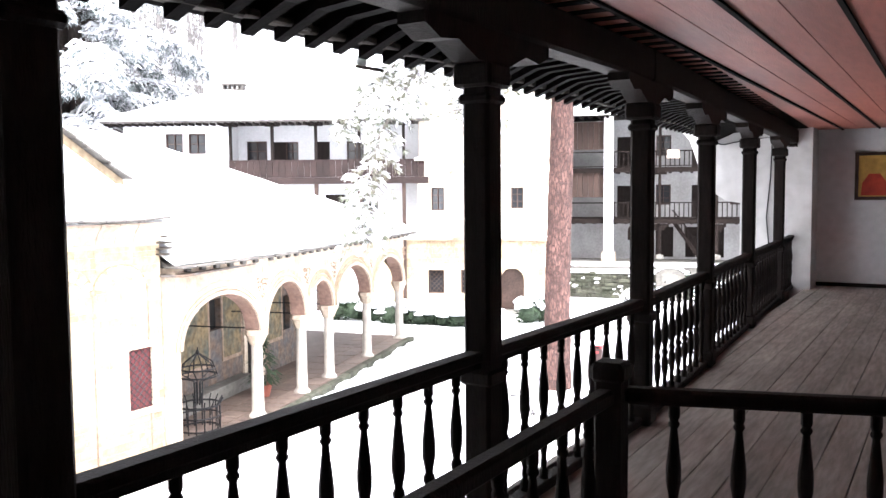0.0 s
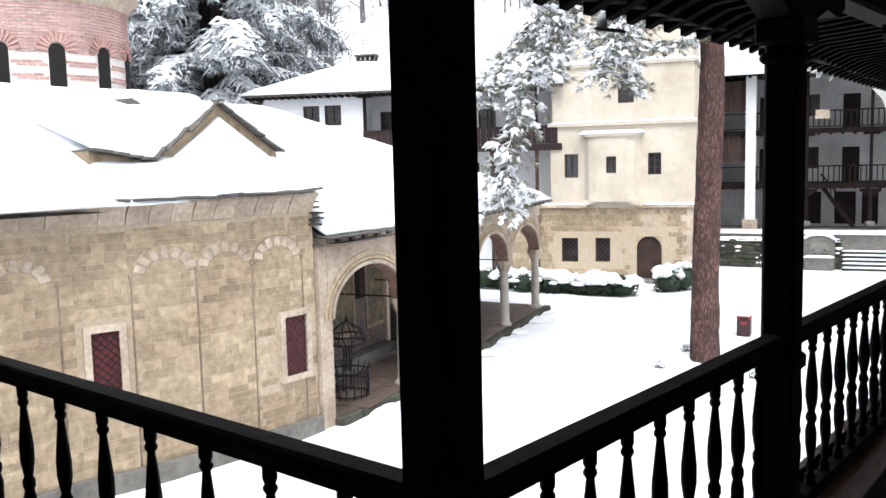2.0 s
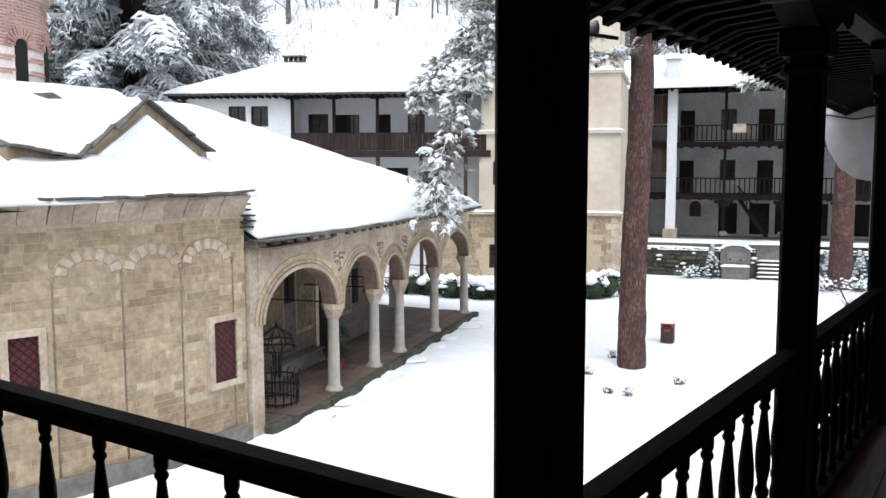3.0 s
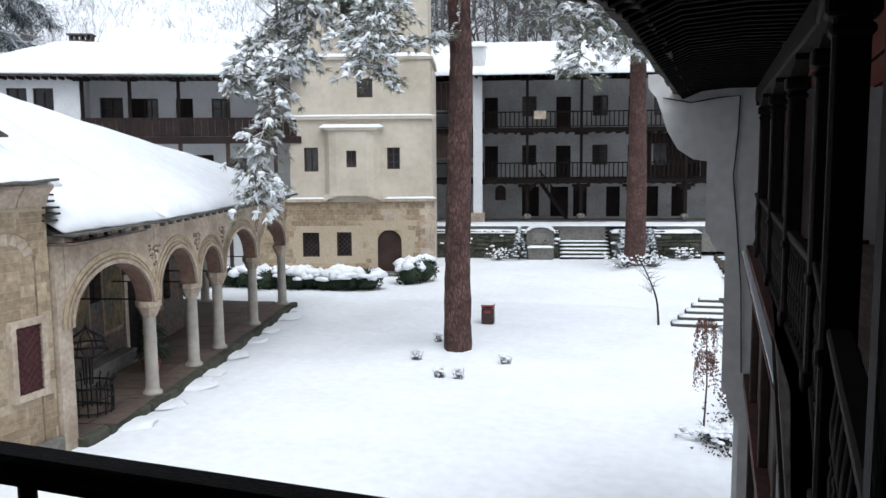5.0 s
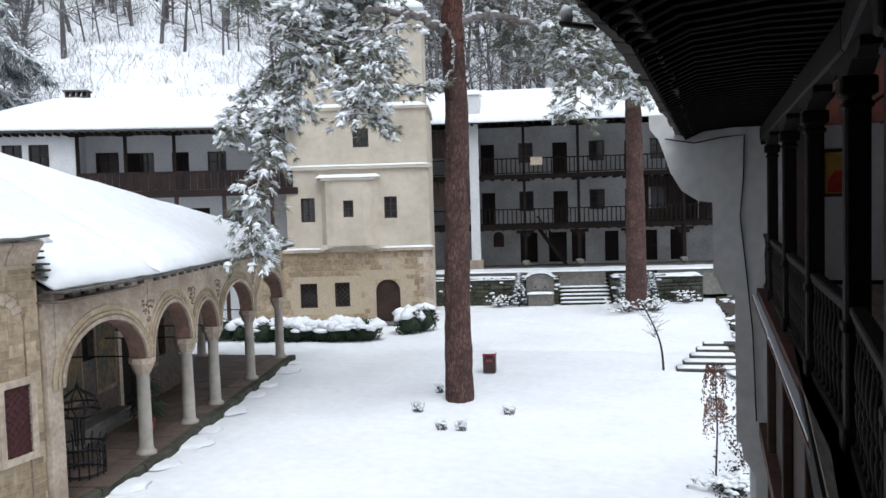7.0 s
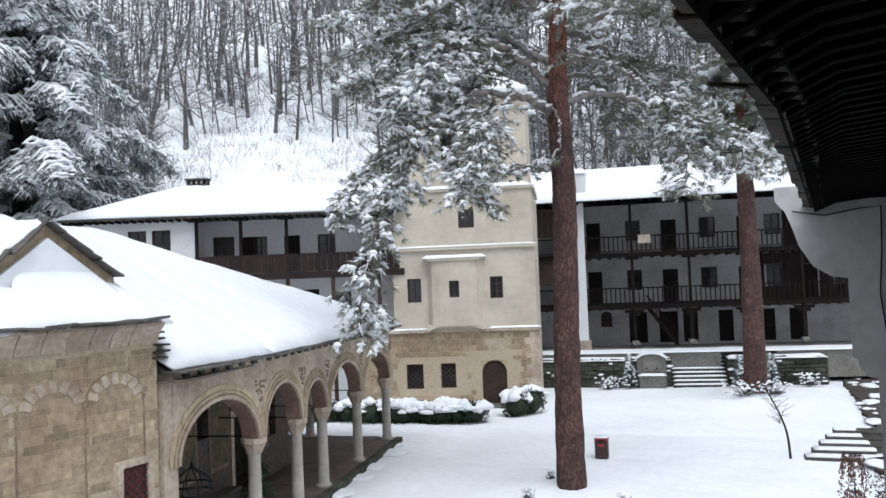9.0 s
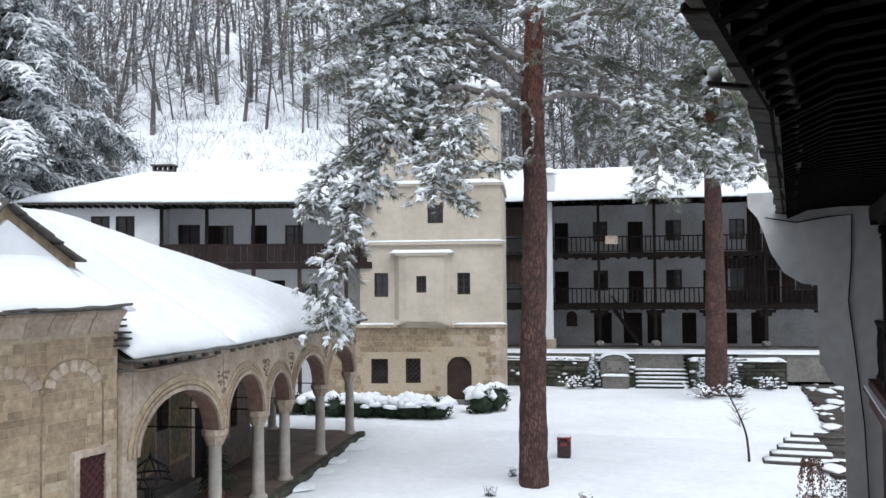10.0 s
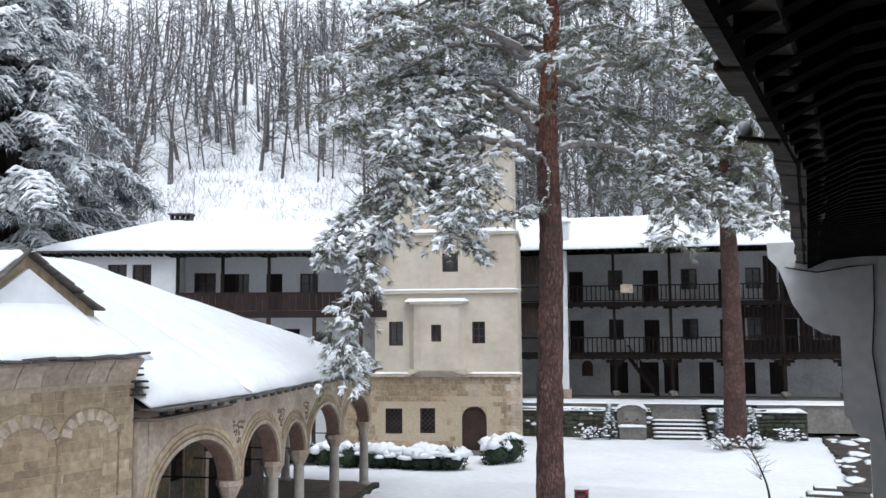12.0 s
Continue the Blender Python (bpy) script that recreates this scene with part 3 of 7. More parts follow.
def eave_run(m, y0, y1, mitre=0.0):
    ob = thing("eave", m, "dark timber eave with rafter tails and stone slab edge", "eave", "gallery eaves")
    y = y0 + 0.15
    while y < y1:
        shared("rafter", raf_me, ob, Matrix.Translation((0, y, 0)))
        y += 0.26
    bm = bmesh.new()
    prof = [(0.3, WALLZ + 0.145), (-0.5, WALLZ + 0.125), (-1.0, WALLZ + 0.065), (-EAVE_OUT, EAVE_Z + 0.03)]
    prism(bm, prof + [(x, z + 0.05) for x, z in reversed(prof)], y0, y1)
    part("soffit", bm, NEAR_BLACK, ob)
    y, k = y0, 0
    while y < y1:
        w = 0.35 + 0.25 * random.random()
        bm = bm_box(-0.10, 0.20, 0, min(w, y1 - y) - 0.02, -0.02, 0.03, bevel=0.012)
        part("slab", bm, EAVE_SLATE, ob, m=Matrix.Translation((-EAVE_OUT - 0.03 + 0.05 * random.random(), y, EAVE_Z + 0.06 + 0.02 * random.random())) @ Matrix.Rotation(radians(9), 4, "Y"))
        y += w
    prof = [(-EAVE_OUT + 0.02, EAVE_Z + 0.12), (2.6, EAVE_Z + 1.75), (2.6, EAVE_Z + 1.85), (-EAVE_OUT + 0.02, EAVE_Z + 0.2)]
    part("roof", prism(bmesh.new(), prof, y0, y1), SLATE, ob)
    bm = snow_sheet(bmesh.new(), [(-EAVE_OUT + 0.08, y0, EAVE_Z + 0.2), (2.6, y0, EAVE_Z + 1.85), (2.6, y1, EAVE_Z + 1.85), (-EAVE_OUT + 0.08, y1, EAVE_Z + 0.2)], 8, 24, 0.18)
    part("roof_snow", bm, SNOW, ob, "thick snow on the roof", True)
    return ob


eave_run(M1, -EAVE_OUT + 0.0, 4.82)
eave_run(M2, 0.0, END + 0.9)
eave_run(LEFT, -2.6, 9.0)
tip = thing("eave_slab", M1 @ pose(-EAVE_OUT - 0.12, 3.40, EAVE_Z - 0.05), "projecting roof slab with a wedge of snow", "roof slab")
part("slab", bm_box(-0.035, 0.16, -0.035, 0.035, -0.012, 0.010, bevel=0.005), EAVE_SLATE, tip, m=Matrix.Rotation(radians(12), 4, "Y"))
bm = bmesh.new()
lump(bm, (0.0, 0, 0.04), 0.036, 1.5, 3.0, 2)
part("snow", bm, SNOW, tip, "wedge of snow", True)
bm = bm_box(-9.2, 5.0, -4.6, 0.2, EAVE_Z + 1.9, EAVE_Z + 2.0)
box(bm, 0.2, 5.0, 0.2, 15.9, EAVE_Z + 1.9, EAVE_Z + 2.0)
tagged(part("roof_deck", bm, SLATE), "stone slab roof over the gallery", "roof", kind="structure")

# white corbelled fin wall at the far end, and the storeys under the gallery
FIN = [(-2.28, 8.05), (-2.27, 7.8), (-2.12, 7.62), (-2.02, 7.35), (-1.92, 7.02), (-1.72, 6.68), (-1.45, 6.50), (-1.2, 6.46), (-1.2, 5.15), (-1.12, 5.12), (-1.10, 4.98), (-0.98, 4.84), (-0.84, 4.80),
       (-0.84, 2.2), (-0.76, 2.17), (-0.72, 1.9), (-0.52, 1.6), (-0.52, -2.1), (0.0, -2.1), (0.0, 8.05)]
fin = part("wall_fin", prism(bmesh.new(), FIN, 14.55, 15.5), FIN_SHADE_WHITE)
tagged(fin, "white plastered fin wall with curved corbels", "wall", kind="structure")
cable = part("cable", tube(bmesh.new(), [(-2.0, 14.52, 7.62), (-1.5, 14.52, 7.52), (-1.0, 14.52, 7.60), (-0.66, 14.52, 7.62), (-0.68, 14.52, 6.9), (-0.74, 14.52, 6.2), (-0.66, 14.52, 5.4), (-0.55, 14.5, 4.2), (-0.5, 14.5, 2.6)], [0.012] * 9, 5), IRON)
tagged(cable, "thin black cable sagging down the white wall", "cable")
bm = bm_box(0.16, 0.4, 0.3, 4.95, -2.1, FLOOR - 0.42)
box(bm, -9, 0.3, -0.3, 0.0, -2.1, FLOOR - 0.42)
wl = part("wall_lower", bm, BROWN)
tagged(wl, "dark brown lower wall under the gallery", "wall", kind="structure")
wl = part("wall_lower", bm_box(0.02, 0.3, 0, END, -2.1, FLOOR - 0.42), BROWN, m=M2)
tagged(wl, "dark brown lower wall under the gallery", "wall", kind="structure")
for mm, ys in ((M1, (2.44,)), (M2, (0, 2.35, 5.0, 8.0))):
    for y in ys:
        lp = part("lower_post", bm_box(-0.10, 0.02, y - 0.07, y + 0.07, -2.1, FLOOR - 0.42, bevel=0.015), BROWN, m=mm)
        tagged(lp, "brown timber post against the lower wall", "post", "lower posts")
    for z in (2.35,):
        lp = part("trim", bm_box(-0.14, 0.02, 0.2 if mm is M1 else 0, 4.8 if mm is M1 else END, z, z + 0.22), EDGE_PAINT, m=mm)
        tagged(lp, "reddish brown timber band on the lower wall", "beam", kind="structure")

# the gallery's timbers are slight: the drawing above is brought to true size about a point by the rail
GALLERY = Matrix.Translation((-0.6, -1.3, 6.63)) @ Matrix.Scale(0.8, 4) @ Matrix.Translation((0.6, 1.3, -6.63))
for ob in [o for o in scene.objects if o not in yard_objects and o.parent is None]:
    ob.matrix_basis = GALLERY @ ob.matrix_basis

# ---- church ----
church = thing("church", pose(-0.2, 0, 0), "tan sandstone church with snowy roofs and arcaded porch", "church")
EAVE_C = 6.02
# plan of the flank: a long bay, a shallow side apse, the corner by the porch
PLAN = [(-15.5, -2.0), (-15.25, 6.7), (-14.95, 7.75), (-14.75, 9.2), (-14.66, 10.8), (-14.65, 11.8), (-14.66, 12.6)]
inner = [(-17.2, 13.2), (-20.0, 16.0), (-27.5, 13.0), (-27.5, -2.0)]
part("wall", slab(bmesh.new(), PLAN + inner, -0.1, EAVE_C), MORTAR, church, "coursed sandstone wall")
# plinth
pl = []
for i, (x, y) in enumerate(PLAN):
    pl.append((x + 0.16, y))
part("plinth", slab(bmesh.new(), pl + [(-27.6, 13.1), (-27.6, -2.1)], -0.1, 0.42), GREY_STONE, church, "mossy grey plinth")
# cornice in two steps
COVE = [(-0.1, -0.46), (0.03, -0.46), (0.05, -0.40), (0.09, -0.30), (0.16, -0.18), (0.25, -0.09), (0.27, -0.07), (0.27, 0.0), (-0.1, 0.0)]
for (xa, ya), (xb, yb) in zip(PLAN, PLAN[1:]):
    d = Vector((xb - xa, yb - ya))
    n = max(1, int(d.length / 0.46))
    for j in range(n):
        w = d.length / n
        m = Matrix.Translation((xa + d.x * j / n, ya + d.y * j / n, EAVE_C + 0.015)) @ Matrix.Rotation(math.atan2(-d.x, d.y), 4, "Z")
        g = random.uniform(-0.008, 0.012)
        part("cornice_block", prism(bmesh.new(), [(x + g, z) for x, z in COVE], 0.006, w - 0.006), PALE_STONE, church, m=m)
# slab edge of the eave
for (xa, ya), (xb, yb) in zip(PLAN, PLAN[1:]):
    d = Vector((xb - xa, yb - ya))
    n = max(1, int(d.length / 0.42))
    for j in range(n):
        u0, u1 = j / n, (j + 1) / n
        m = Matrix.Translation((xa + d.x * u0 + 0.2, ya + d.y * u0, EAVE_C + 0.02 + 0.02 * random.random())) @ Matrix.Rotation(math.atan2(-d.x, d.y), 4, "Z") @ Matrix.Rotation(radians(-7 + 8 * random.random()), 4, "Y") @ Matrix.Rotation(radians(random.uniform(-4, 4)), 4, "X")
        part("slab", bm_box(-0.25, 0.28, 0, d.length / n - 0.015, 0, 0.055, bevel=0.01), SLATE, church, m=m)
# roof body under the snow
roof = bmesh.new()
prism(roof, [(-14.9, 5.86), (-19.6, 7.95), (-25.0, 9.0), (-28.0, 9.0), (-28.0, 5.8)], -2.0, 12.9)
part("roof", roof, SLATE, church)
for c, nx, ny, s in (([(-14.92, -2.0, 5.98), (-14.52, 7.6, 5.98), (-19.6, 7.6, 8.1), (-19.6, -2.0, 8.1)], 40, 20, 1.0),
                     ([(-14.52, 7.6, 5.98), (-14.45, 12.9, 5.98), (-19.6, 13.8, 8.1), (-19.6, 7.6, 8.1)], 24, 20, 2.0),
                     ([(-19.6, -2.0, 8.1), (-19.6, 13.8, 8.1), (-24.6, 16.4, 9.15), (-25.0, -2.0, 9.15)], 40, 16, 3.0)):
    part("roof_snow", snow_sheet(bmesh.new(), c, nx, ny, 0.22, 0.10, 0.5, s), SNOW, church, "thick snow on the church roof", True)
# raised gable lip of stone slabs on the roof: up and down in a broken line
lip = [(7.74, 7.12), (9.20, 6.88), (11.05, 8.22), (12.85, 7.06)]
for (ya, za), (yb, zb) in zip(lip, lip[1:]):
    d = math.hypot(yb - ya, zb - za)
    n = max(2, int(d / 0.34))
    for j in range(n):
        u = j / n
        m = Matrix.Translation((-16.25, ya + (yb - ya) * u, za + (zb - za) * u)) @ Matrix.Rotation(math.atan2(zb - za, yb - ya), 4, "X")
        part("slab", bm_box(-1.2, 0.24 + 0.16 * random.random(), 0, d / n + 0.06, 0.0, 0.055, bevel=0.012), SLATE, church, m=m @ Matrix.Rotation(radians(random.uniform(-2, 6)), 4, "Y") @ Matrix.Rotation(radians(random.uniform(2, 9)), 4, "X"))
    bm = bmesh.new()
    prism(bm, [(ya, za - 0.46), (yb, zb - 0.46), (yb, zb), (ya, za)], 0, 0.9)
    bmesh.ops.rotate(bm, verts=bm.verts, matrix=Matrix.Rotation(radians(90), 3, "Z"))
    part("gable_lip", bm, STONE, church, m=Matrix.Translation((-16.2, 0, 0)))
    snow = snow_sheet(bmesh.new(), [(-16.1, ya, za + 0.07), (-16.1, yb, zb + 0.07), (-19.9, yb, max(zb, 8.1) + 0.1), (-19.9, ya, max(za, 8.1) + 0.1)], 14, 14, 0.16, 0.05, 0.3, ya)
    part("roof_snow", snow, SNOW, church, "thick snow on the church roof", True)
# snow that fills the space under the lip, down to the roof
bm = bmesh.new()
prism(bm, [(y, z - 0.30) for y, z in lip] + [(13.0, 6.3), (8.0, 6.3)], 0, 0.8)
bmesh.ops.rotate(bm, verts=bm.verts, matrix=Matrix.Rotation(radians(90), 3, "Z"))
part("roof_snow", bm, SNOW, church, m=Matrix.Translation((-16.10, 0, 0)))
part("roof_snow", snow_sheet(bmesh.new(), [(-15.2, 9.4, 6.15), (-15.2, 13.0, 6.15), (-16.3, 12.2, 7.25), (-16.3, 10.4, 7.25)], 12, 8, 0.12, 0.05, 0.3, 2.2), SNOW, church, "snow drift under the gable", True)
# slabs stacked where the church eave meets the porch roof
for k in range(5):
    part("slab", bm_box(-0.2, 0.2 + 0.05 * (k % 2), -0.25, 0.13 + 0.05 * (k % 3), 0, 0.045, bevel=0.01), EAVE_SLATE, church, m=Matrix.Translation((-14.75 - 0.04 * k, 12.72 + 0.02 * (k % 3), 5.22 + 0.14 * k)) @ Matrix.Rotation(radians(4 * (k % 2) - 2), 4, "X"))
# blind arcade: slim colonnettes and voussoir rings on the flank
colon = mesh_of("pilaster", lathe(bmesh.new(), [(0.038, 0.45), (0.038, 4.42), (0.055, 4.46), (0.055, 4.54)], 8), CARVED, True)


def flank(y):
    for (xa, ya), (xb, yb) in zip(PLAN, PLAN[1:]):
        if ya <= y <= yb:
            u = (y - ya) / (yb - ya)
            return xa + (xb - xa) * u, math.atan2(-(xb - xa), yb - ya)
    return -14.7, 0.0


for y in (3.4, 4.9, 6.4, 7.8, 9.25, 10.7, 12.2):
    x, a = flank(y)
    shared("pilaster", colon, church, Matrix.Translation((x - 0.02, y, 0)))
vou = mesh_of("voussoir", bm_box(-0.03, 0.028, -0.085, 0.085, -0.13, 0.13, bevel=0.015), PALE_STONE)
for yc in (8.55, 10.0, 11.45, 5.6, 4.1):
    x, a = flank(yc)
    for k in range(7):
        t = math.pi * (k + 0.5) / 7
        shared("voussoir", vou, church, Matrix.Translation((x + 0.0, yc, 0)) @ Matrix.Rotation(a, 4, "Z") @ Matrix.Translation((0, 0.58 * math.cos(t), 4.54 + 0.40 * math.sin(t)))
               @ Matrix.Rotation(-(t - math.pi / 2) * -1, 4, "X"))
# moulding over each blind arch
for yc in (8.55, 10.0, 11.45, 5.6, 4.1):
    x, a = flank(yc)
    line = [(0, 0.725 * math.cos(t), 4.52 + 0.555 * math.sin(t)) for t in np.linspace(0, math.pi, 17)]
    part("arch_moulding", tube(bmesh.new(), line, [0.022] * 17, 6), STONE, church, m=Matrix.Translation((x + 0.01, yc, 0)) @ Matrix.Rotation(a, 4, "Z"))
# red barred windows in stone surrounds
for yc, zc, w, h in ((7.22, 2.75, 0.56, 1.35), (11.85, 2.35, 0.68, 1.45), (2.6, 2.75, 0.72, 1.35)):
    x, a = flank(yc)
    m = Matrix.Translation((x + 0.02, yc, 0)) @ Matrix.Rotation(a + radians(90), 4, "Z")
    ob = part("window", wall_cells(bmesh.new(), -w / 2 - 0.14, w / 2 + 0.14, zc - h / 2 - 0.14, zc + h / 2 + 0.14, -0.10, 0.04, [(-w / 2, w / 2, zc - h / 2, zc + h / 2)]), PALE_STONE, church, "red barred window in a pale stone surround", m=m)
    part("shutter", bm_box(-w / 2, w / 2, -0.02, 0.02, zc - h / 2, zc + h / 2), RED_GRILLE, ob)
    bm = bmesh.new()
    for k in range(-6, 7):
        for s in (-1, 1):
            c = k * 0.18
            z0, z1 = max(-h / 2, c - w / 2), min(h / 2, c + w / 2)
            if z1 > z0:
                x0, x1 = (z0 - c), (z1 - c)
                tube(bm, [(s * x0, -0.05, zc + z0), (s * x1, -0.05, zc + z1)], [0.012, 0.012], 4)
    part("grille", bm, IRON, ob)

# porch: side arcade in its own frame, x towards the apse, y out to the yard
AM = pose(-15.6, 16.62, -0.06, 0, 0, -73.6)
COLS = [0.0, -3.08, -5.4, -9.3, -13.5]
porch = thing("church_porch", AM, "arcaded stone porch with carved arches and snowy roof", "porch")
SPRING, PTOP = 2.85, 4.80
SPANS = list(zip(COLS, COLS[1:]))
FIRST = pose(0, 0, 0, 0, 0, -7.5)


def arch_bay(a, b, m):
    """One arch between springings at x = a and b, with its mouldings."""
    c, r = (a + b) / 2, (a - b) / 2 - 0.17
    rise = min(r, 1.24)
    pts = [(a, SPRING - 0.02), (c + r, SPRING - 0.02)] + [(c + r * math.cos(t), SPRING + rise * math.sin(t)) for t in np.linspace(0.1, math.pi - 0.1, 19)] + [(c - r, SPRING - 0.02), (b, SPRING - 0.02), (b, PTOP), (a, PTOP)]
    part("arcade_wall", prism(bmesh.new(), pts, -0.24, 0.24), PALE_STONE, porch, "weathered arcade wall with faded carving", m=m)
    for g0, g1, y in ((-0.01, 0.09, 0.30), (0.13, 0.20, 0.275), (0.24, 0.36, 0.262)):
        outer = [(c + (r + g1) * math.cos(t), SPRING + (rise + g1) * math.sin(t)) for t in np.linspace(0, math.pi, 21)]
        inn = [(c + (r + g0) * math.cos(t), SPRING + (rise + g0) * math.sin(t)) for t in np.linspace(math.pi, 0, 21)]
        part("archivolt", prism(bmesh.new(), outer + inn, 0.235, y), STONE if g0 > 0.1 else PALE_STONE, porch, m=m)
    ring = [(c + r * math.cos(t), SPRING + rise * math.sin(t)) for t in np.linspace(0, math.pi, 21)]
    part("arch_underside", prism(bmesh.new(), ring + [(c + (x - c) * 0.975, SPRING + (z - SPRING) * 0.975) for x, z in reversed(ring)], -0.23, 0.225), INTRADOS, porch, "reddish brick underside of the arch", m=m)
    bm = bmesh.new()
    for k in range(70):
        u, v = random.uniform(-0.3, 0.3), random.uniform(0.0, 0.55)
        if abs(u) < 0.06 + v * 0.5:
            lump(bm, (b + u, 0.245, SPRING + 0.95 + v), 0.018 + 0.025 * random.random(), 0.9, k)
    tagged(part("carving", bm, CARVED, porch, m=m), kind="stuff")


for a, b in SPANS:
    arch_bay(a, b, Matrix())
arch_bay(3.72, 0.0, FIRST)
col_me = mesh_of("shaft", lathe(bmesh.new(), [(0.27, 0.26), (0.27, 0.34), (0.21, 0.39), (0.185, 0.47), (0.175, 1.4), (0.165, 2.38), (0.19, 2.42)], 14), COLUMN, True)
cap_me = mesh_of("capital", lathe(bmesh.new(), [(0.19, 2.40), (0.22, 2.46), (0.30, 2.66), (0.34, 2.70), (0.34, 2.84)], 8), PALE_STONE)
for s in COLS:
    shared("column", col_me, porch, Matrix.Translation((s, 0, 0)), "pale marble column")
    shared("capital", cap_me, porch, Matrix.Translation((s, 0, 0)) @ Matrix.Rotation(radians(22.5), 4, "Z"))
part("half_pier", bm_box(3.56, 4.04, -0.3, 0.22, -0.1, PTOP), PALE_STONE, porch, m=FIRST)
# front arcade, turning the far corner
FRONT = [(-13.5, 0.0), (-14.1, -3.6), (-14.6, -7.2)]
for x, y in FRONT[1:]:
    shared("column", col_me, porch, Matrix.Translation((x, y, 0)), "pale marble column")
    shared("capital", cap_me, porch, Matrix.Translation((x, y, 0)))
for (xa, ya), (xb, yb) in zip(FRONT, FRONT[1:]):
    d = Vector((xb - xa, yb - ya))
    r = d.length / 2 - 0.17
    pts = [(0, SPRING - 0.02), (d.length / 2 - r, SPRING - 0.02)] + [(d.length / 2 - r * math.cos(t), SPRING + min(r, 1.22) * math.sin(t)) for t in np.linspace(0.12, math.pi - 0.12, 15)] + [(d.length / 2 + r, SPRING - 0.02), (d.length, SPRING - 0.02), (d.length, PTOP), (0, PTOP)]
    part("arcade_wall", prism(bmesh.new(), pts, -0.22, 0.22), PALE_STONE, porch, m=Matrix.Translation((xa, ya, 0)) @ Matrix.Rotation(math.atan2(d.y, d.x), 4, "Z"))
# floor, kerb, church front behind
part("porch_floor", slab(bmesh.new(), [(3.6, -0.1), (0.2, 0.4), (-14.0, 0.42), (-15.4, -8.2), (3.6, -8.2)], -0.1, 0.26), PAVING, porch, "wet stone paving")
for k in range(4):
    part("kerb_stone", bm_box(3.6 - k * 0.9 - 0.89, 3.6 - k * 0.9, 0.20, 0.46 + 0.06 * random.random(), 0.0, 0.26 + 0.02 * random.random(), bevel=0.03), MOSSY, porch, m=FIRST)
for k in range(16):
    x0 = 0.0 - k * 0.885
    part("kerb_stone", bm_box(x0 - 0.875, x0, 0.20, 0.46 + 0.06 * random.random(), 0.0, 0.26 + 0.02 * random.random(), bevel=0.03), MOSSY, porch)
ops = [(-5.1, -4.0, 0.26, 2.75), (-2.4, -1.7, 2.4, 3.4), (-7.6, -7.0, 1.6, 2.9)]
part("inner_wall", wall_cells(bmesh.new(), -8.8, 3.6, 0.2, PTOP, -3.0, -2.5, ops), SHADED_FRESCO, porch, "stone church wall inside the porch")
part("return_wall", bm_box(-8.8, -8.3, -8.4, -3.0, 0.2, PTOP), MORTAR, porch)
part("inner_door", prism(bmesh.new(), [(-5.1, 0.26), (-4.0, 0.26), (-4.0, 2.3), (-4.2, 2.62), (-4.55, 2.75), (-4.9, 2.62), (-5.1, 2.3)], -2.66, -2.58), DARK, porch, "dark arched church door")
part("door_surround", wall_cells(bmesh.new(), -5.3, -3.8, 0.26, 2.95, -2.5, -2.42, [(-5.08, -4.02, 0.26, 2.72)]), PALE_STONE, porch)
for xa, xb in ((-3.75, -2.45), (-1.65, 1.2), (1.25, 3.1), (-6.9, -5.4)):
    part("fresco", bm_box(xa, xb, -2.497, -2.484, 1.35, 4.3), MURAL, porch, "dark ochre mural")
    part("mural_border", wall_cells(bmesh.new(), xa - 0.02, xb + 0.02, 1.3, 4.35, -2.49, -2.476, [(xa + 0.07, xb - 0.07, 1.42, 4.2)]), CARVED, porch)
for o in ops[1:]:
    part("niche_window", bm_box(o[0], o[1], -2.8, -2.7, o[2], o[3]), VOID, porch)
part("stone_bench", bm_box(-3.6, 3.0, -2.5, -2.0, 0.26, 0.7, bevel=0.02), GREY_STONE, porch)
for s in COLS[:4]:
    part("tie_rod", tube(bmesh.new(), [(s, 0, SPRING + 0.02), (s, -2.5 if s > -8 else -7.0, SPRING + 0.02)], [0.02, 0.02], 5), IRON, porch)
part("porch_ceiling", slab(bmesh.new(), [(4.1, 0.2), (-13.7, 0.2), (-14.8, -8.2), (4.1, -8.2)], PTOP - 0.05, PTOP), SHADED_FRESCO, porch)
# porch cornice, eave slabs and hipped roof
part("cornice", bm_box(0.1, -13.75, -0.1, 0.34, PTOP, PTOP + 0.14), PALE_STONE, porch)
part("cornice", bm_box(3.85, 0.0, -0.1, 0.34, PTOP, PTOP + 0.14), PALE_STONE, porch, m=FIRST)
for k in range(7):
    x0 = 3.95 - 0.566 * k
    part("slab", bm_box(x0 - 0.55, x0, 0.1, 0.64 + 0.05 * random.random(), PTOP + 0.14, PTOP + 0.19 + 0.02 * random.random(), bevel=0.01), SLATE, porch, m=FIRST)
for k in range(24):
    part("corbel_block", bm_box(-0.16 - k * 0.58, -0.34 - k * 0.58, 0.24, 0.44, PTOP + 0.02, PTOP + 0.13, bevel=0.015), SLATE, porch)
for k in range(6):
    part("corbel_block", bm_box(3.5 - k * 0.58, 3.32 - k * 0.58, 0.24, 0.44, PTOP + 0.02, PTOP + 0.13, bevel=0.015), SLATE, porch, m=FIRST)
n = 27
for k in range(n):
    x0 = 0.0 - (14.0 / n) * k
    part("slab", bm_box(x0 - 14.0 / n + 0.015, x0, 0.1, 0.66 + 0.05 * random.random(), PTOP + 0.14, PTOP + 0.19 + 0.02 * random.random(), bevel=0.01), SLATE, porch)
bm = bmesh.new()
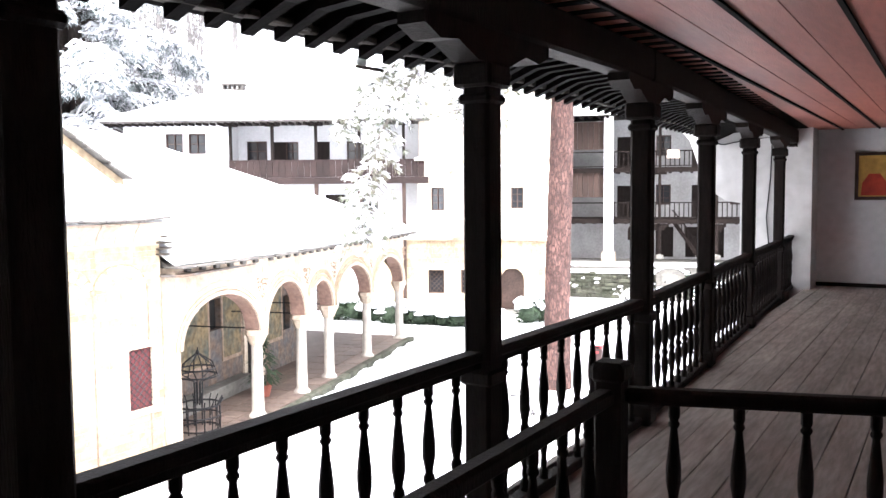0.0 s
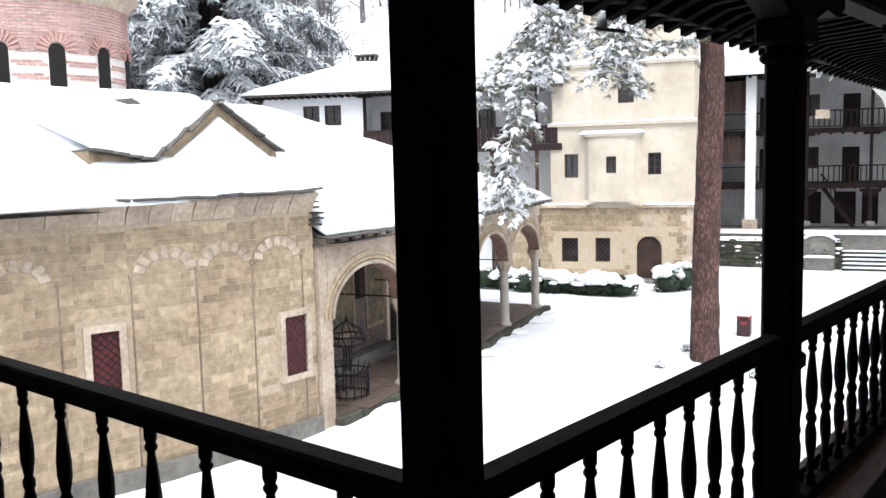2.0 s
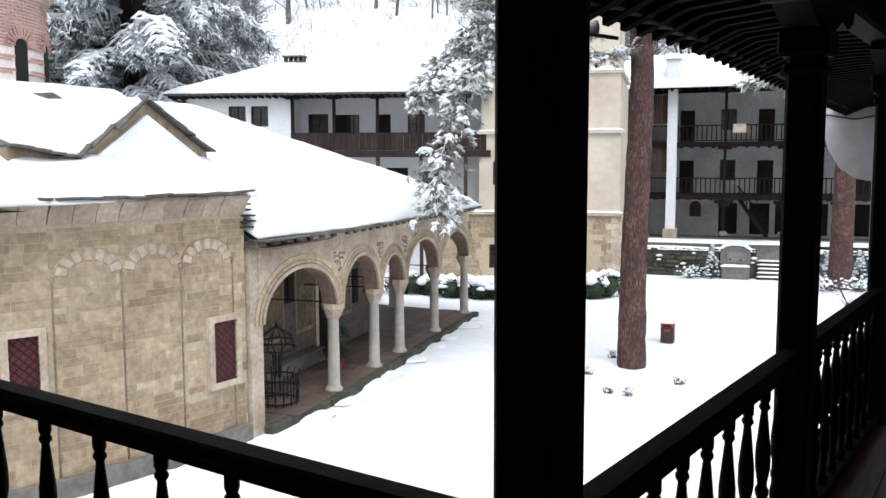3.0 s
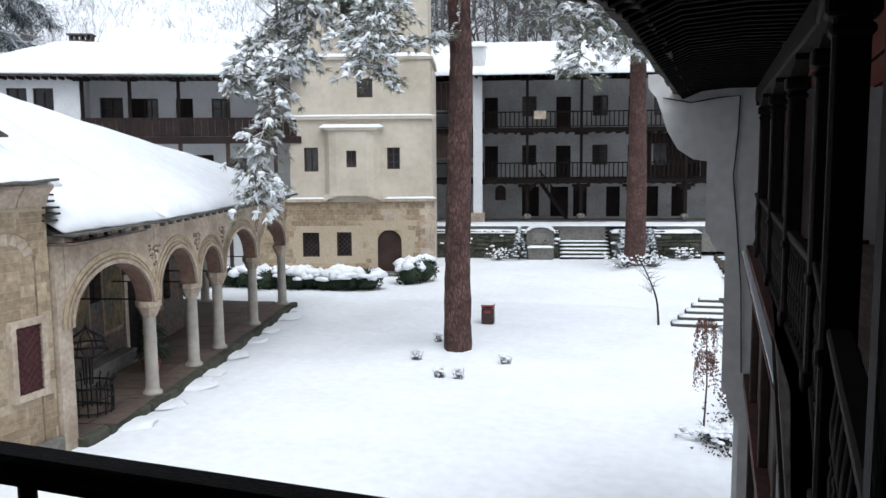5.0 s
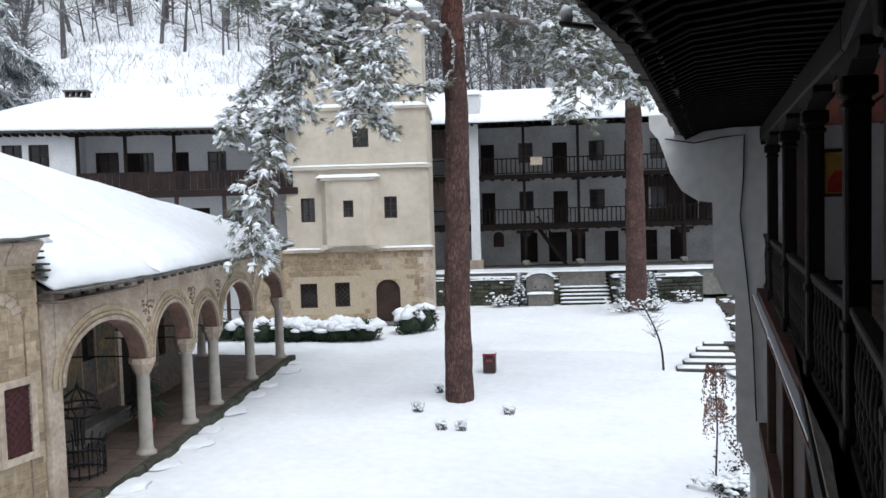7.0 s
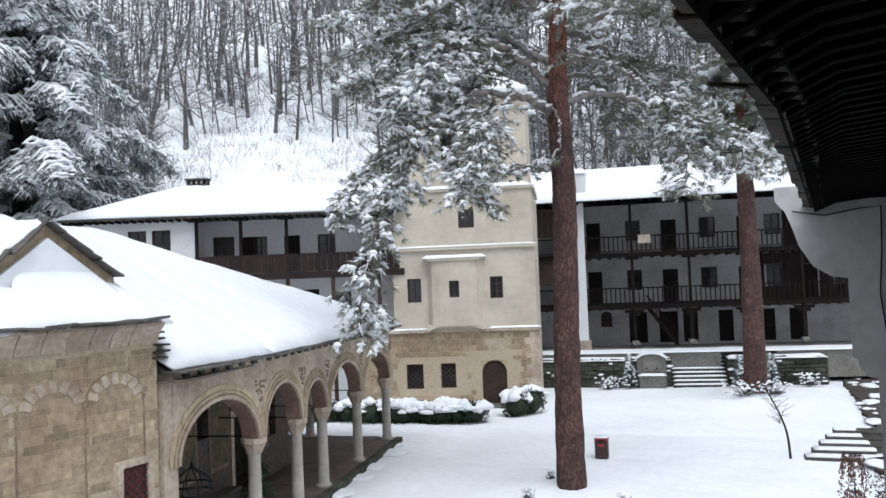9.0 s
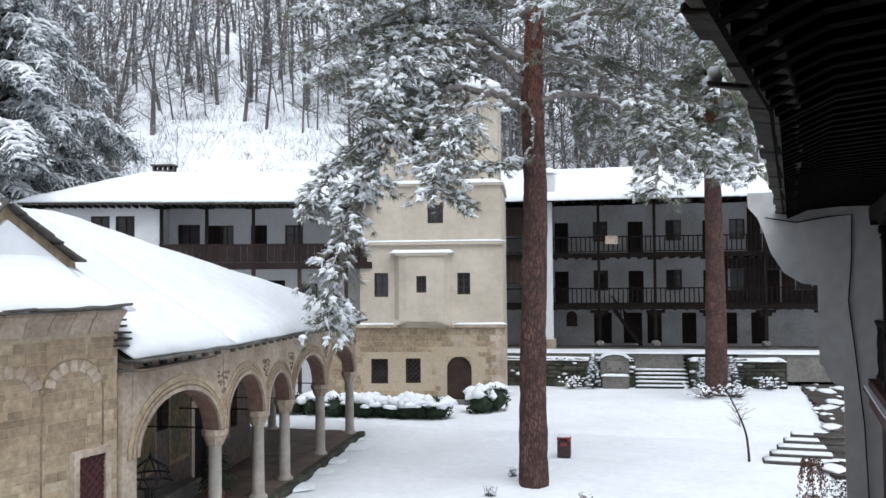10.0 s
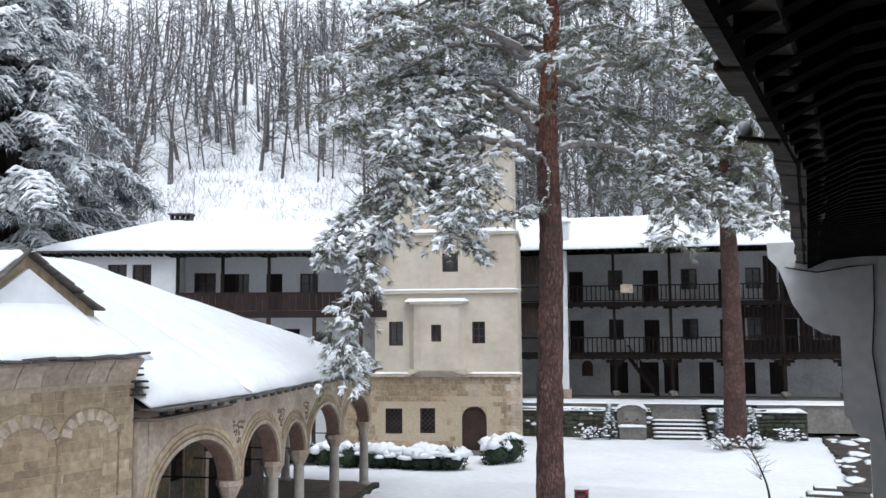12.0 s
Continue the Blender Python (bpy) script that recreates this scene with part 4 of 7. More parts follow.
v = [bm.verts.new(p) for p in ((3.85, -0.30, PTOP + 0.17), (0, 0.4, PTOP + 0.17), (-14.0, 0.5, PTOP + 0.17), (-15.6, -8.4, PTOP + 0.17), (3.9, -8.4, PTOP + 0.17), (3.9, -6.0, 8.7), (-0.9, -6.0, 8.7), (3.9, -8.4, 8.7))]
for f in ((0, 1, 6, 5), (1, 2, 6), (2, 3, 6), (3, 4, 7, 6), (0, 5, 7, 4), (5, 6, 7), (0, 4, 3, 2, 1)):
    bm.faces.new([v[i] for i in f])
part("roof", bm, SLATE, porch)
part("roof_snow", snow_sheet(bmesh.new(), [(3.9, -0.12, PTOP + 0.2), (0.0, 0.60, PTOP + 0.2), (-0.9, -6.1, 8.74), (3.9, -6.1, 8.74)], 14, 20, 0.24, 0.06, 0.4, 4.0), SNOW, porch, "thick snow on the porch roof", True)
part("roof_snow", snow_sheet(bmesh.new(), [(0.02, 0.60, PTOP + 0.2), (-14.15, 0.60, PTOP + 0.2), (-1.0, -6.1, 8.74), (-0.88, -6.1, 8.74)], 40, 20, 0.24, 0.06, 0.4, 4.0), SNOW, porch, "thick snow on the porch roof", True)
part("roof_snow", snow_sheet(bmesh.new(), [(-14.15, 0.60, PTOP + 0.2), (-15.7, -8.5, PTOP + 0.2), (-1.0, -8.5, 8.74), (-1.0, -6.1, 8.74)], 30, 20, 0.24, 0.06, 0.4, 5.0), SNOW, porch, "thick snow on the porch roof", True)

drift = random.Random(29)
for s in (1.9, 0.3, -1.6, -2.9, -5.2, -7.4, -9.1, -11.5, -13.2):
    bm = bmesh.new()
    lump(bm, (s, 0.56, 0.08), drift.uniform(0.35, 0.75), 0.16, s, 3)
    part("kerb_snow", bm, SNOW, porch, "snow drifted against the kerb", True, m=FIRST if s > 0 else None)
# things under the porch
st = thing("iron_candle_stand", AM @ pose(1.7, -0.9, 0.26), "black wrought iron cage-like candle stand", "candle stand")
for k in range(16):
    a = 2 * math.pi * k / 16
    c, s = math.cos(a), math.sin(a)
    part("bar", tube(bmesh.new(), [(0.55 * c, 0.55 * s, 0), (0.57 * c, 0.57 * s, 0.45), (0.55 * c, 0.55 * s, 0.75), (0.64 * c, 0.64 * s, 0.92)], [0.020] * 4, 4), IRON, st)
for k in range(8):
    a = 2 * math.pi * k / 8
    c, s = math.cos(a), math.sin(a)
    part("rib", tube(bmesh.new(), [(0.10 * c, 0.10 * s, 0.75), (0.12 * c, 0.12 * s, 1.40), (0.52 * c, 0.52 * s, 1.55), (0.40 * c, 0.40 * s, 1.90), (0.05 * c, 0.05 * s, 2.15)], [0.018] * 5, 4), IRON, st)
part("finial", lathe(bmesh.new(), [(0.02, 2.12), (0.06, 2.18), (0.02, 2.26), (0.01, 2.34)], 8), IRON, st)
for z, r in ((0.1, 0.55), (0.45, 0.57), (0.75, 0.56), (1.55, 0.53), (1.75, 0.46)):
    bm = bmesh.new()
    tube(bm, [(r * math.cos(a), r * math.sin(a), z) for a in np.linspace(0, 2 * math.pi, 21)], [0.024] * 21, 4)
    part("hoop", bm, IRON, st)


def potted_fir(m, h):
    ob = thing("potted_fir", m, "small dark green fir tree in a red pot", "plant")
    part("pot", lathe(bmesh.new(), [(0.20, 0), (0.30, 0.38), (0.32, 0.42), (0.26, 0.42)], 12), RED_WOOD, ob)
    part("trunk", tube(bmesh.new(), [(0, 0, 0.3), (0, 0, h)], [0.04, 0.01], 5), BARK_DARK, ob)
    bm = bmesh.new()
    for k in range(260):
        z = 0.5 + (h - 0.5) * random.random()
        r = 0.62 * (1 - (z - 0.5) / (h - 0.45)) + 0.05
        a = random.random() * 6.283
        p = Vector((r * math.cos(a) * random.uniform(0.4, 1), r * math.sin(a) * random.uniform(0.4, 1), z))
        q = p + Vector((math.cos(a), math.sin(a), -0.5)) * 0.2
        s = Vector((-math.sin(a), math.cos(a), 0.2)) * 0.06
        bm.faces.new([bm.verts.new(v) for v in (p - s, p + s, q)])
    part("foliage", bm, BOX_LEAF, ob)
    return ob


potted_fir(AM @ pose(-2.3, -1.0, 0.26), 2.1)

# brick drum and dome
drum = thing("church_drum", pose(-27.6, 12.0, 0), "round banded brick church drum with arched windows and snowy cap", "church tower")
R = 3.0
bm = bmesh.new()
lathe(bm, [(R, 7.5), (R, 12.6)], 48)
part("drum_wall", bm, BRICK_JOINT, drum, "pale mortar")
brick_me = mesh_of("brick", bm_box(-0.02, 0.03, -0.13, 0.13, -0.032, 0.032), BRICK)
bm = bmesh.new()
for k, z in enumerate(np.arange(9.0, 11.8, 0.10)):
    band = (z < 10.45 and int((z - 9.0) / 0.1) % 4 in (2, 3))
    if band:
        continue
    for j in range(64):
        a = 2 * math.pi * (j + 0.5 * (k % 2)) / 64
        if math.cos(a) < -0.3:
            continue
        near = min(abs((a - radians(-42 + 30 * q) + math.pi) % (2 * math.pi) - math.pi) for q in range(12))
        if near * R < 0.30 and 9.05 < z < 10.75:
            continue
        box(bm, R - 0.02, R + 0.025, -0.135, 0.135, z, z + 0.066, m=Matrix.Rotation(a, 4, "Z"))
tagged(part("brick", bm, BRICK, drum, "courses of red brick"), kind="stuff")
for q in range(12):
    a = radians(-42 + 30 * q)
    if math.cos(a - radians(-25)) < -0.2:
        continue
    m = Matrix.Rotation(a, 4, "Z") @ Matrix.Translation((R + 0.01, 0, 0))
    pts = [(-0.24, 8.9), (0.24, 8.9), (0.24, 10.35)] + [(0.24 * math.cos(t), 10.35 + 0.24 * math.sin(t)) for t in np.linspace(0.2, math.pi - 0.2, 7)] + [(-0.24, 10.35)]
    bm = prism(bmesh.new(), pts, -0.02, 0.035)
    bmesh.ops.rotate(bm, verts=bm.verts, matrix=Matrix.Rotation(radians(90), 3, "Z"))
    ob = part("window", bm, VOID, drum, "dark arched window", m=m)
    for k in range(11):
        t = math.pi * (k + 0.5) / 11
        part("voussoir", bm_box(-0.02, 0.05, -0.035, 0.035, 0.27, 0.60), BRICK, ob, m=Matrix.Translation((0, 0, 10.35)) @ Matrix.Rotation(t - math.pi / 2, 4, "X"))
part("cornice", lathe(bmesh.new(), [(R, 11.85), (R + 0.10, 11.9), (R + 0.18, 12.1), (R + 0.42, 12.3), (R + 0.42, 12.4), (R, 12.45)], 48), PALE_STONE, drum)
part("dome", lathe(bmesh.new(), [(R + 0.4, 12.4), (R + 0.2, 12.9), (2.3, 14.6), (1.2, 15.5), (0.1, 15.9)], 40), SNOW, drum, "snow covered dome", True)

# ---- tower house ----
TM = pose(-19.3, 40.5, 0, 0, 0, 19.27)
tower = thing("tower_house", TM, "cream plastered tower house on a sandstone ground floor", "house")
XL, XR = -7.6, 2.5
DOOR = (-0.62, 0.70)
ops = [(-4.72, -3.80, 1.0, 2.33), (-2.85, -2.03, 1.03, 2.35), (*DOOR, -0.2, 2.44)]
part("wall", wall_cells(bmesh.new(), XL, XR, -0.2, 4.12, 0, 0.5, ops), MORTAR, tower, "sandstone ground floor wall")
for o in ops[:2]:
    ob = window(tower, o[0], o[2], o[1] - o[0], o[3] - o[2], 0.05, 0.16, BROWN, (0, 0), "window", GLASS, "latticed window")
    bm = bmesh.new()
    for k in range(-6, 7):
        for s in (-1, 1):
            w, h, c = (o[1] - o[0]) / 2, (o[3] - o[2]) / 2, k * 0.26
            z0, z1 = max(-h, c - w), min(h, c + w)
            if z1 > z0:
                tube(bm, [((o[0] + o[1]) / 2 + s * (z0 - c), 0.10, (o[2] + o[3]) / 2 + z0), ((o[0] + o[1]) / 2 + s * (z1 - c), 0.10, (o[2] + o[3]) / 2 + z1)], [0.018, 0.018], 4)
    part("grille", bm, BROWN, ob)
xc, rr = sum(DOOR) / 2, (DOOR[1] - DOOR[0]) / 2
arc = [(xc + rr * math.cos(t), 1.80 + rr * math.sin(t)) for t in np.linspace(0, math.pi, 15)]
part("door", prism(bmesh.new(), [(DOOR[0], 0.15), (DOOR[1], 0.15)] + arc, 0.16, 0.24), BROWN, tower, "brown arched plank door")
bm = bmesh.new()
for s in (0, 1):
    half = arc[:8] if s == 0 else arc[7:]
    corner = (DOOR[1], 2.46) if s == 0 else (DOOR[0], 2.46)
    prism(bm, half + [(xc, 2.46), corner] if s == 0 else half + [corner, (xc, 2.46)], 0.0, 0.5)
part("door_arch", bm, STONE, tower)
part("door_step", bm_box(-1.1, 1.2, -0.7, 0.0, 0.0, 0.16, bevel=0.02), GREY_STONE, tower)
part("plaque", bm_box(-0.18, 0.30, -0.03, 0.0, 2.95, 3.5), PALE_STONE, tower)
# string course with bowed middle
for xa, xb in ((XL, -3.2), (-0.15, XR + 0.12)):
    part("string_course", bm_box(xa, xb, -0.22, 0.5, 4.02, 4.16), PALE_STONE, tower)
    part("ledge_snow", snow_sheet(bmesh.new(), [(xa, -0.24, 4.165), (xb, -0.24, 4.165), (xb, 0.05, 4.165), (xa, 0.05, 4.165)], 14, 3, 0.10, 0.03, 0.1), SNOW, tower, "snow on the ledge", True)
# upper storeys, with openings
up = [(-4.52, -3.76, 5.66, 6.95), (-0.02, 0.67, 5.76, 6.92)]
XU = -5.3
part("upper_wall", wall_cells(bmesh.new(), XU, XR - 0.08, 4.16, 8.5, 0.02, 0.45, up + [(-3.36, -0.41, 4.16, 7.8)]), CREAM, tower, "cream plaster")
part("side_wall", bm_box(XU, XU + 0.4, 0.45, 7.5, 0, 11.4), CREAM, tower)
part("side_wall", bm_box(XR - 0.48, XR - 0.08, 0.45, 7.5, 0, 11.4), CREAM, tower)
for o in up:
    window(tower, o[0], o[2], o[1] - o[0], o[3] - o[2], 0.05, 0.14, BROWN, (1, 2))
# bowed bay between the windows, with a small window, curved soffit and snow-laden top
bay = bmesh.new()
seg = [(-3.40, 0.02), (-3.1, -0.42), (-2.7, -0.52), (-2.16, -0.52)]
seg2 = [(-1.62, -0.52), (-1.1, -0.52), (-0.7, -0.42), (-0.37, 0.02)]
slab(bay, seg + [(-2.16, 0.3), (-3.40, 0.3)], 4.35, 7.95)
slab(bay, seg2 + [(-0.37, 0.3), (-1.62, 0.3)], 4.35, 7.95)
box(bay, -2.16, -1.62, -0.52, 0.3, 4.35, 5.88)
box(bay, -2.16, -1.62, -0.52, 0.3, 6.77, 7.95)
part("bay", bay, CREAM, tower)
# the bay swells out of the wall on a curved corbel
for k in range(5):
    g = 0.06 + 0.115 * k
    part("bay_corbel", slab(bmesh.new(), [(-3.42, 0.3), (-3.42 + 0.30 * (1 - g), 0.02), (-2.9 + 0.2 * (1 - g), -0.50 * math.sin(g * 1.9)), (-0.87 - 0.2 * (1 - g), -0.50 * math.sin(g * 1.9)), (-0.35 - 0.30 * (1 - g), 0.02), (-0.35, 0.3)], 4.0 + 0.07 * k, 4.07 + 0.07 * k), CREAM, tower)
window(tower, -2.16, 5.88, 0.54, 0.89, -0.50, 0.14, BROWN, (1, 1))
sof = [(-3.42 + 3.07 * k / 12, 4.36 - 0.30 * 0 + 0.28 * math.sin(math.pi * k / 12) - 0.26) for k in range(13)]
part("bay_soffit", prism(bmesh.new(), sof + [(-0.35, 4.42), (-3.42, 4.42)], -0.40, 0.3), CREAM, tower)
part("bay_cornice", slab(bmesh.new(), [(-3.62, 0.1), (-3.3, -0.62), (-0.5, -0.62), (-0.15, 0.1)], 7.86, 7.98), CREAM, tower)
part("bay_snow", snow_sheet(bmesh.new(), [(-3.58, -0.66, 7.98), (-0.2, -0.66, 7.98), (-0.15, 0.05, 8.02), (-3.62, 0.05, 8.02)], 16, 5, 0.17, 0.04, 0.2), SNOW, tower, "snow on the bay", True)
part("cornice", bm_box(XU - 0.1, XR + 0.1, -0.18, 0.5, 8.45, 8.60), CREAM, tower)
part("ledge_snow", snow_sheet(bmesh.new(), [(XU - 0.1, -0.2, 8.60), (XR + 0.1, -0.2, 8.60), (XR + 0.1, 0.05, 8.60), (XU - 0.1, 0.05, 8.60)], 20, 3, 0.10, 0.03, 0.1), SNOW, tower, "snow on the ledge", True)
part("upper_wall", wall_cells(bmesh.new(), XU + 0.15, XR - 0.15, 8.5, 11.6, 0.02, 0.45, [(-1.6, -0.75, 9.6, 10.6)]), CREAM, tower, "cream plaster")
window(tower, -1.6, 9.6, 0.85, 1.0, 0.06, 0.14, BROWN, (1, 1))
part("cornice", bm_box(XU, XR, -0.12, 7.5, 11.6, 11.72), CREAM, tower)
part("roof_snow", snow_sheet(bmesh.new(), [(XU, -0.15, 11.72), (XR, -0.15, 11.72), (XR, 7.4, 11.9), (XU, 7.4, 11.9)], 16, 12, 0.25, 0.05, 0.4), SNOW, tower, "snow on the terrace", True)
part("belfry_wall", wall_cells(bmesh.new(), -4.4, XR - 0.3, 11.7, 17.0, 1.2, 1.6, [(-2.6, -1.6, 13.0, 15.0)]), CREAM, tower)
part("belfry_wall", bm_box(-4.4, -4.0, 1.6, 6.5, 11.7, 17.0), CREAM, tower)
part("belfry_wall", bm_box(XR - 0.7, XR - 0.3, 1.6, 6.5, 11.7, 17.0), CREAM, tower)
part("belfry_opening", bm_box(-2.6, -1.6, 1.5, 1.58, 13.0, 15.0), VOID, tower)
bm = bmesh.new()
lathe(bm, [(4.9, 17.0), (4.9, 17.15), (0.1, 19.6)], 4, Matrix.Translation((-1.1, 3.9, 0)) @ Matrix.Rotation(radians(45), 4, "Z"))
part("belfry_roof", bm, SNOW, tower)

# ---- galleried range across the yard ----
RM = pose(-12.7, 54.8, 0.3, 0, 0, 15)
rng = thing("gallery_house", RM, "three storey house with dark wooden galleries and white walls", "house")
TERR, S1, S2, EV = 1.75, 4.45, 7.85, 11.3
X0, X1 = -12.0, 14.5
WALLY = 2.9
doors = [(-5.55, -4.6), (-0.52, 0.5), (4.45, 5.4), (8.4, 9.4)]
wins = [(-2.9, -1.9), (2.0, 3.05), (6.2, 7.2), (10.4, 11.4)]
ops = []
for base, zt in ((S1 + 0.08, 0), (S2 + 0.08, 0)):
    ops += [(a, b, base, base + 2.2) for a, b in doors] + [(a, b, base + 0.85, base + 2.25) for a, b in wins]
ops += [(a, b, TERR, TERR + 2.1) for a, b in ((0.7, 1.65), (-2.9, -1.7), (7.5, 8.6), (3.0, 3.95), (5.5, 6.6), (-0.9, 0.35))]
part("wall", wall_cells(bmesh.new(), X0, X1, 0, EV, WALLY, WALLY + 0.4, ops), GALLERY_SHADE_WHITE, rng, "white plaster wall")
for base in (S1 + 0.08, S2 + 0.08):
    for a, b in doors:
        plank_door(rng, a, base, b - a, 2.2, WALLY + 0.08, DARK)
    for a, b in wins:
        window(rng, a, base + 0.85, b - a, 1.4, WALLY + 0.04, 0.14, BROWN, (1, 2))
for a, b in ((0.7, 1.65), (-2.9, -1.7), (7.5, 8.6), (3.0, 3.95), (5.5, 6.6), (-0.9, 0.35)):
    plank_door(rng, a, TERR, b - a, 2.1, WALLY + 0.1, DARK)
pts = [(-4.8, 2.9), (-4.05, 2.9), (-4.05, 3.6)] + [(-4.425 + 0.375 * math.cos(t), 3.6 + 0.375 * math.sin(t)) for t in np.linspace(0.2, math.pi - 0.2, 7)] + [(-4.8, 3.6)]
part("niche", prism(bmesh.new(), pts, WALLY - 0.03, WALLY - 0.004), BROWN, rng, "small arched niche shutter")
for z in (S1, S2):
    part("gallery_floor", bm_box(X0, X1, -0.15, WALLY, z - 0.10, z + 0.06), GALLERY_WOOD, rng)
    part("fascia", bm_box(X0, X1, -0.2, -0.1, z - 0.26, z + 0.02), GALLERY_WOOD, rng)
    for k in range(38):
        part("joist", bm_box(X0 + 0.2 + k * 0.7, X0 + 0.36 + k * 0.7, -0.42, WALLY, z - 0.30, z - 0.12), GALLERY_WOOD, rng)
POSTX = [-9.6, -6.0 + 0.0, -2.55, 1.05, 4.4, 7.9, 11.4]
gal_bal = mesh_of("baluster", bm_box(-0.035, 0.035, -0.03, 0.03, 0, 0.92), GALLERY_WOOD)
for z, top in ((S1, S2 - 0.26), (S2, EV - 0.1)):
    for x in POSTX:
        bm = bm_box(x - 0.09, x + 0.09, -0.09, 0.09, z + 0.06, top, bevel=0.02)
        box(bm, x - 0.45, x + 0.45, -0.07, 0.07, top - 0.16, top)
        part("gallery_post", bm, GALLERY_WOOD, rng)
    part("handrail", bm_box(X0, X1, -0.06, 0.06, z + 1.08, z + 1.16), GALLERY_WOOD, rng)
    part("bottom_rail", bm_box(X0, X1, -0.05, 0.05, z + 0.12, z + 0.18), GALLERY_WOOD, rng)
    x = -5.5
    while x < 12.5:
        shared("baluster", gal_bal, rng, Matrix.Translation((x, 0, z + 0.17)))
        x += 0.30
for x in (-2.55, 1.05, 4.4, 7.9, 11.4):
    bm = bm_box(x - 0.12, x + 0.12, -0.12, 0.12, TERR + 0.45, S1 - 0.3, bevel=0.02)
    box(bm, x - 0.6, x + 0.6, -0.1, 0.1, S1 - 0.5, S1 - 0.3)
    box(bm, x - 0.35, x + 0.35, -0.1, 0.1, S1 - 0.72, S1 - 0.5)
    part("ground_post", bm, GALLERY_WOOD, rng)
    bm = bmesh.new()
    lump(bm, (x, 0, TERR + 0.22), 0.34, 0.75, x)
    part("post_base", bm, GREY_STONE, rng, "rough boulder under the post")
# chimney shaft and brown infill next to the tower
part("chimney", bm_box(-6.15, -5.55, -0.55, 0.1, 0.4, 11.9), WHITE, rng, "white square chimney shaft")
part("chimney_head", bm_box(-6.3, -5.35, -0.7, 1.2, 11.9, 13.2, bevel=0.03), WHITE, rng)
part("chimney_snow", snow_sheet(bmesh.new(), [(-6.4, -0.8, 13.2), (-5.25, -0.8, 13.2), (-5.25, 1.3, 13.3), (-6.4, 1.3, 13.3)], 8, 8, 0.4, 0.06, 0.3), SNOW, rng, smooth=True)
# dark boards added past the pine to stand in for shade on the gallery wall
for base in (S1 + 0.06, S2 + 0.06):
    x = 5.5 if base < 6 else 7.35
    while x < X1 - 0.4:
        held = [(o[2], o[3]) for o in ops if o[0] < x + 0.27 and o[1] > x and o[2] >= base - 0.1 and o[3] < base + 3.2]
        lo = held[0][1] + 0.02 if held else base
        part("weatherboard", bm_box(x, x + 0.27, WALLY - 0.035, WALLY - 0.002, lo, base + 3.05), WING_WOOD, rng)
        if held and held[0][0] > base + 0.3:
            part("weatherboard", bm_box(x, x + 0.27, WALLY - 0.035, WALLY - 0.002, base, held[0][0] - 0.02), WING_WOOD, rng)
        x += 0.285
part("chimney_base", bm_box(-6.3, -5.4, -0.7, 0.2, TERR - 0.3, TERR + 0.5), PALE_STONE, rng)
for z in (S1 + 0.1, S2 + 0.1):
    n = 9
    for k in range(n):
        part("board", bm_box(-9.4 + 0.36 * k, -9.4 + 0.36 * (k + 1) - 0.02, -0.06, 0.0, z + (1.4 if z < 6 else 1.2), z + 3.05), BROWN, rng)
# outside stair
for k in range(11):
    u = k / 11
    part("stair_tread", bm_box(-1.75 + 1.65 * u, -1.75 + 1.65 * u + 0.3, 0.7, 1.7, S1 - 0.25 - 2.45 * u - 0.05, S1 - 0.25 - 2.45 * u), GALLERY_WOOD, rng)
part("stringer", prism(bmesh.new(), [(-1.8, S1 - 0.2), (-1.5, S1 - 0.2), (0.3, TERR), (0.0, TERR)], 0.62, 0.70), GALLERY_WOOD, rng)
part("stair_rail", prism(bmesh.new(), [(-1.8, S1 + 0.62), (-1.68, S1 + 0.62), (0.26, TERR + 0.86), (0.14, TERR + 0.86)], 0.62, 0.70), GALLERY_WOOD, rng)
for k in range(9):
    u = (k + 0.5) / 9
    part("stair_baluster", bm_box(-1.7 + 1.9 * u, -1.64 + 1.9 * u, 0.63, 0.69, S1 - 0.2 - 2.5 * u, S1 + 0.6 - 2.44 * u), GALLERY_WOOD, rng)
part("sign", bm_box(-2.1, -1.3, -0.16, -0.13, 8.48, 9.04), PALE_STONE, rng, "small pale notice board on the railing")
# roof
part("roof", prism(bmesh.new(), [(X0, EV), (X1, EV), (X1, EV + 0.01), (X0, EV + 0.01)], -1.1, 8), SLATE, rng)
bm = bmesh.new()
v = [bm.verts.new(p) for p in ((X0, -1.5, EV), (X1, -1.5, EV), (X1, 5.2, EV + 2.75), (X0, 5.2, EV + 2.75), (X0, 11.5, EV), (X1, 11.5, EV))]
for f in ((0, 1, 2, 3), (3, 2, 5, 4), (0, 4, 5, 1), (0, 3, 4), (1, 5, 2)):
    bm.faces.new([v[i] for i in f])
part("roof", bm, SLATE, rng)
for k in range(46):
    part("rafter", bm_box(X0 + 0.25 + k * 0.58, X0 + 0.37 + k * 0.58, -1.4, 0.3, EV - 0.13, EV - 0.004), GALLERY_WOOD, rng)
part("roof_snow", snow_sheet(bmesh.new(), [(X0, -1.56, EV + 0.01), (X1, -1.56, EV + 0.01), (X1, 5.3, EV + 2.8), (X0, 5.3, EV + 2.8)], 60, 14, 0.30, 0.07, 0.5, 7), SNOW, rng, "thick snow on the roof", True)
part("end_wall", bm_box(X1 - 0.4, X1, WALLY, 11, 0, EV), GALLERY_SHADE_WHITE, rng)

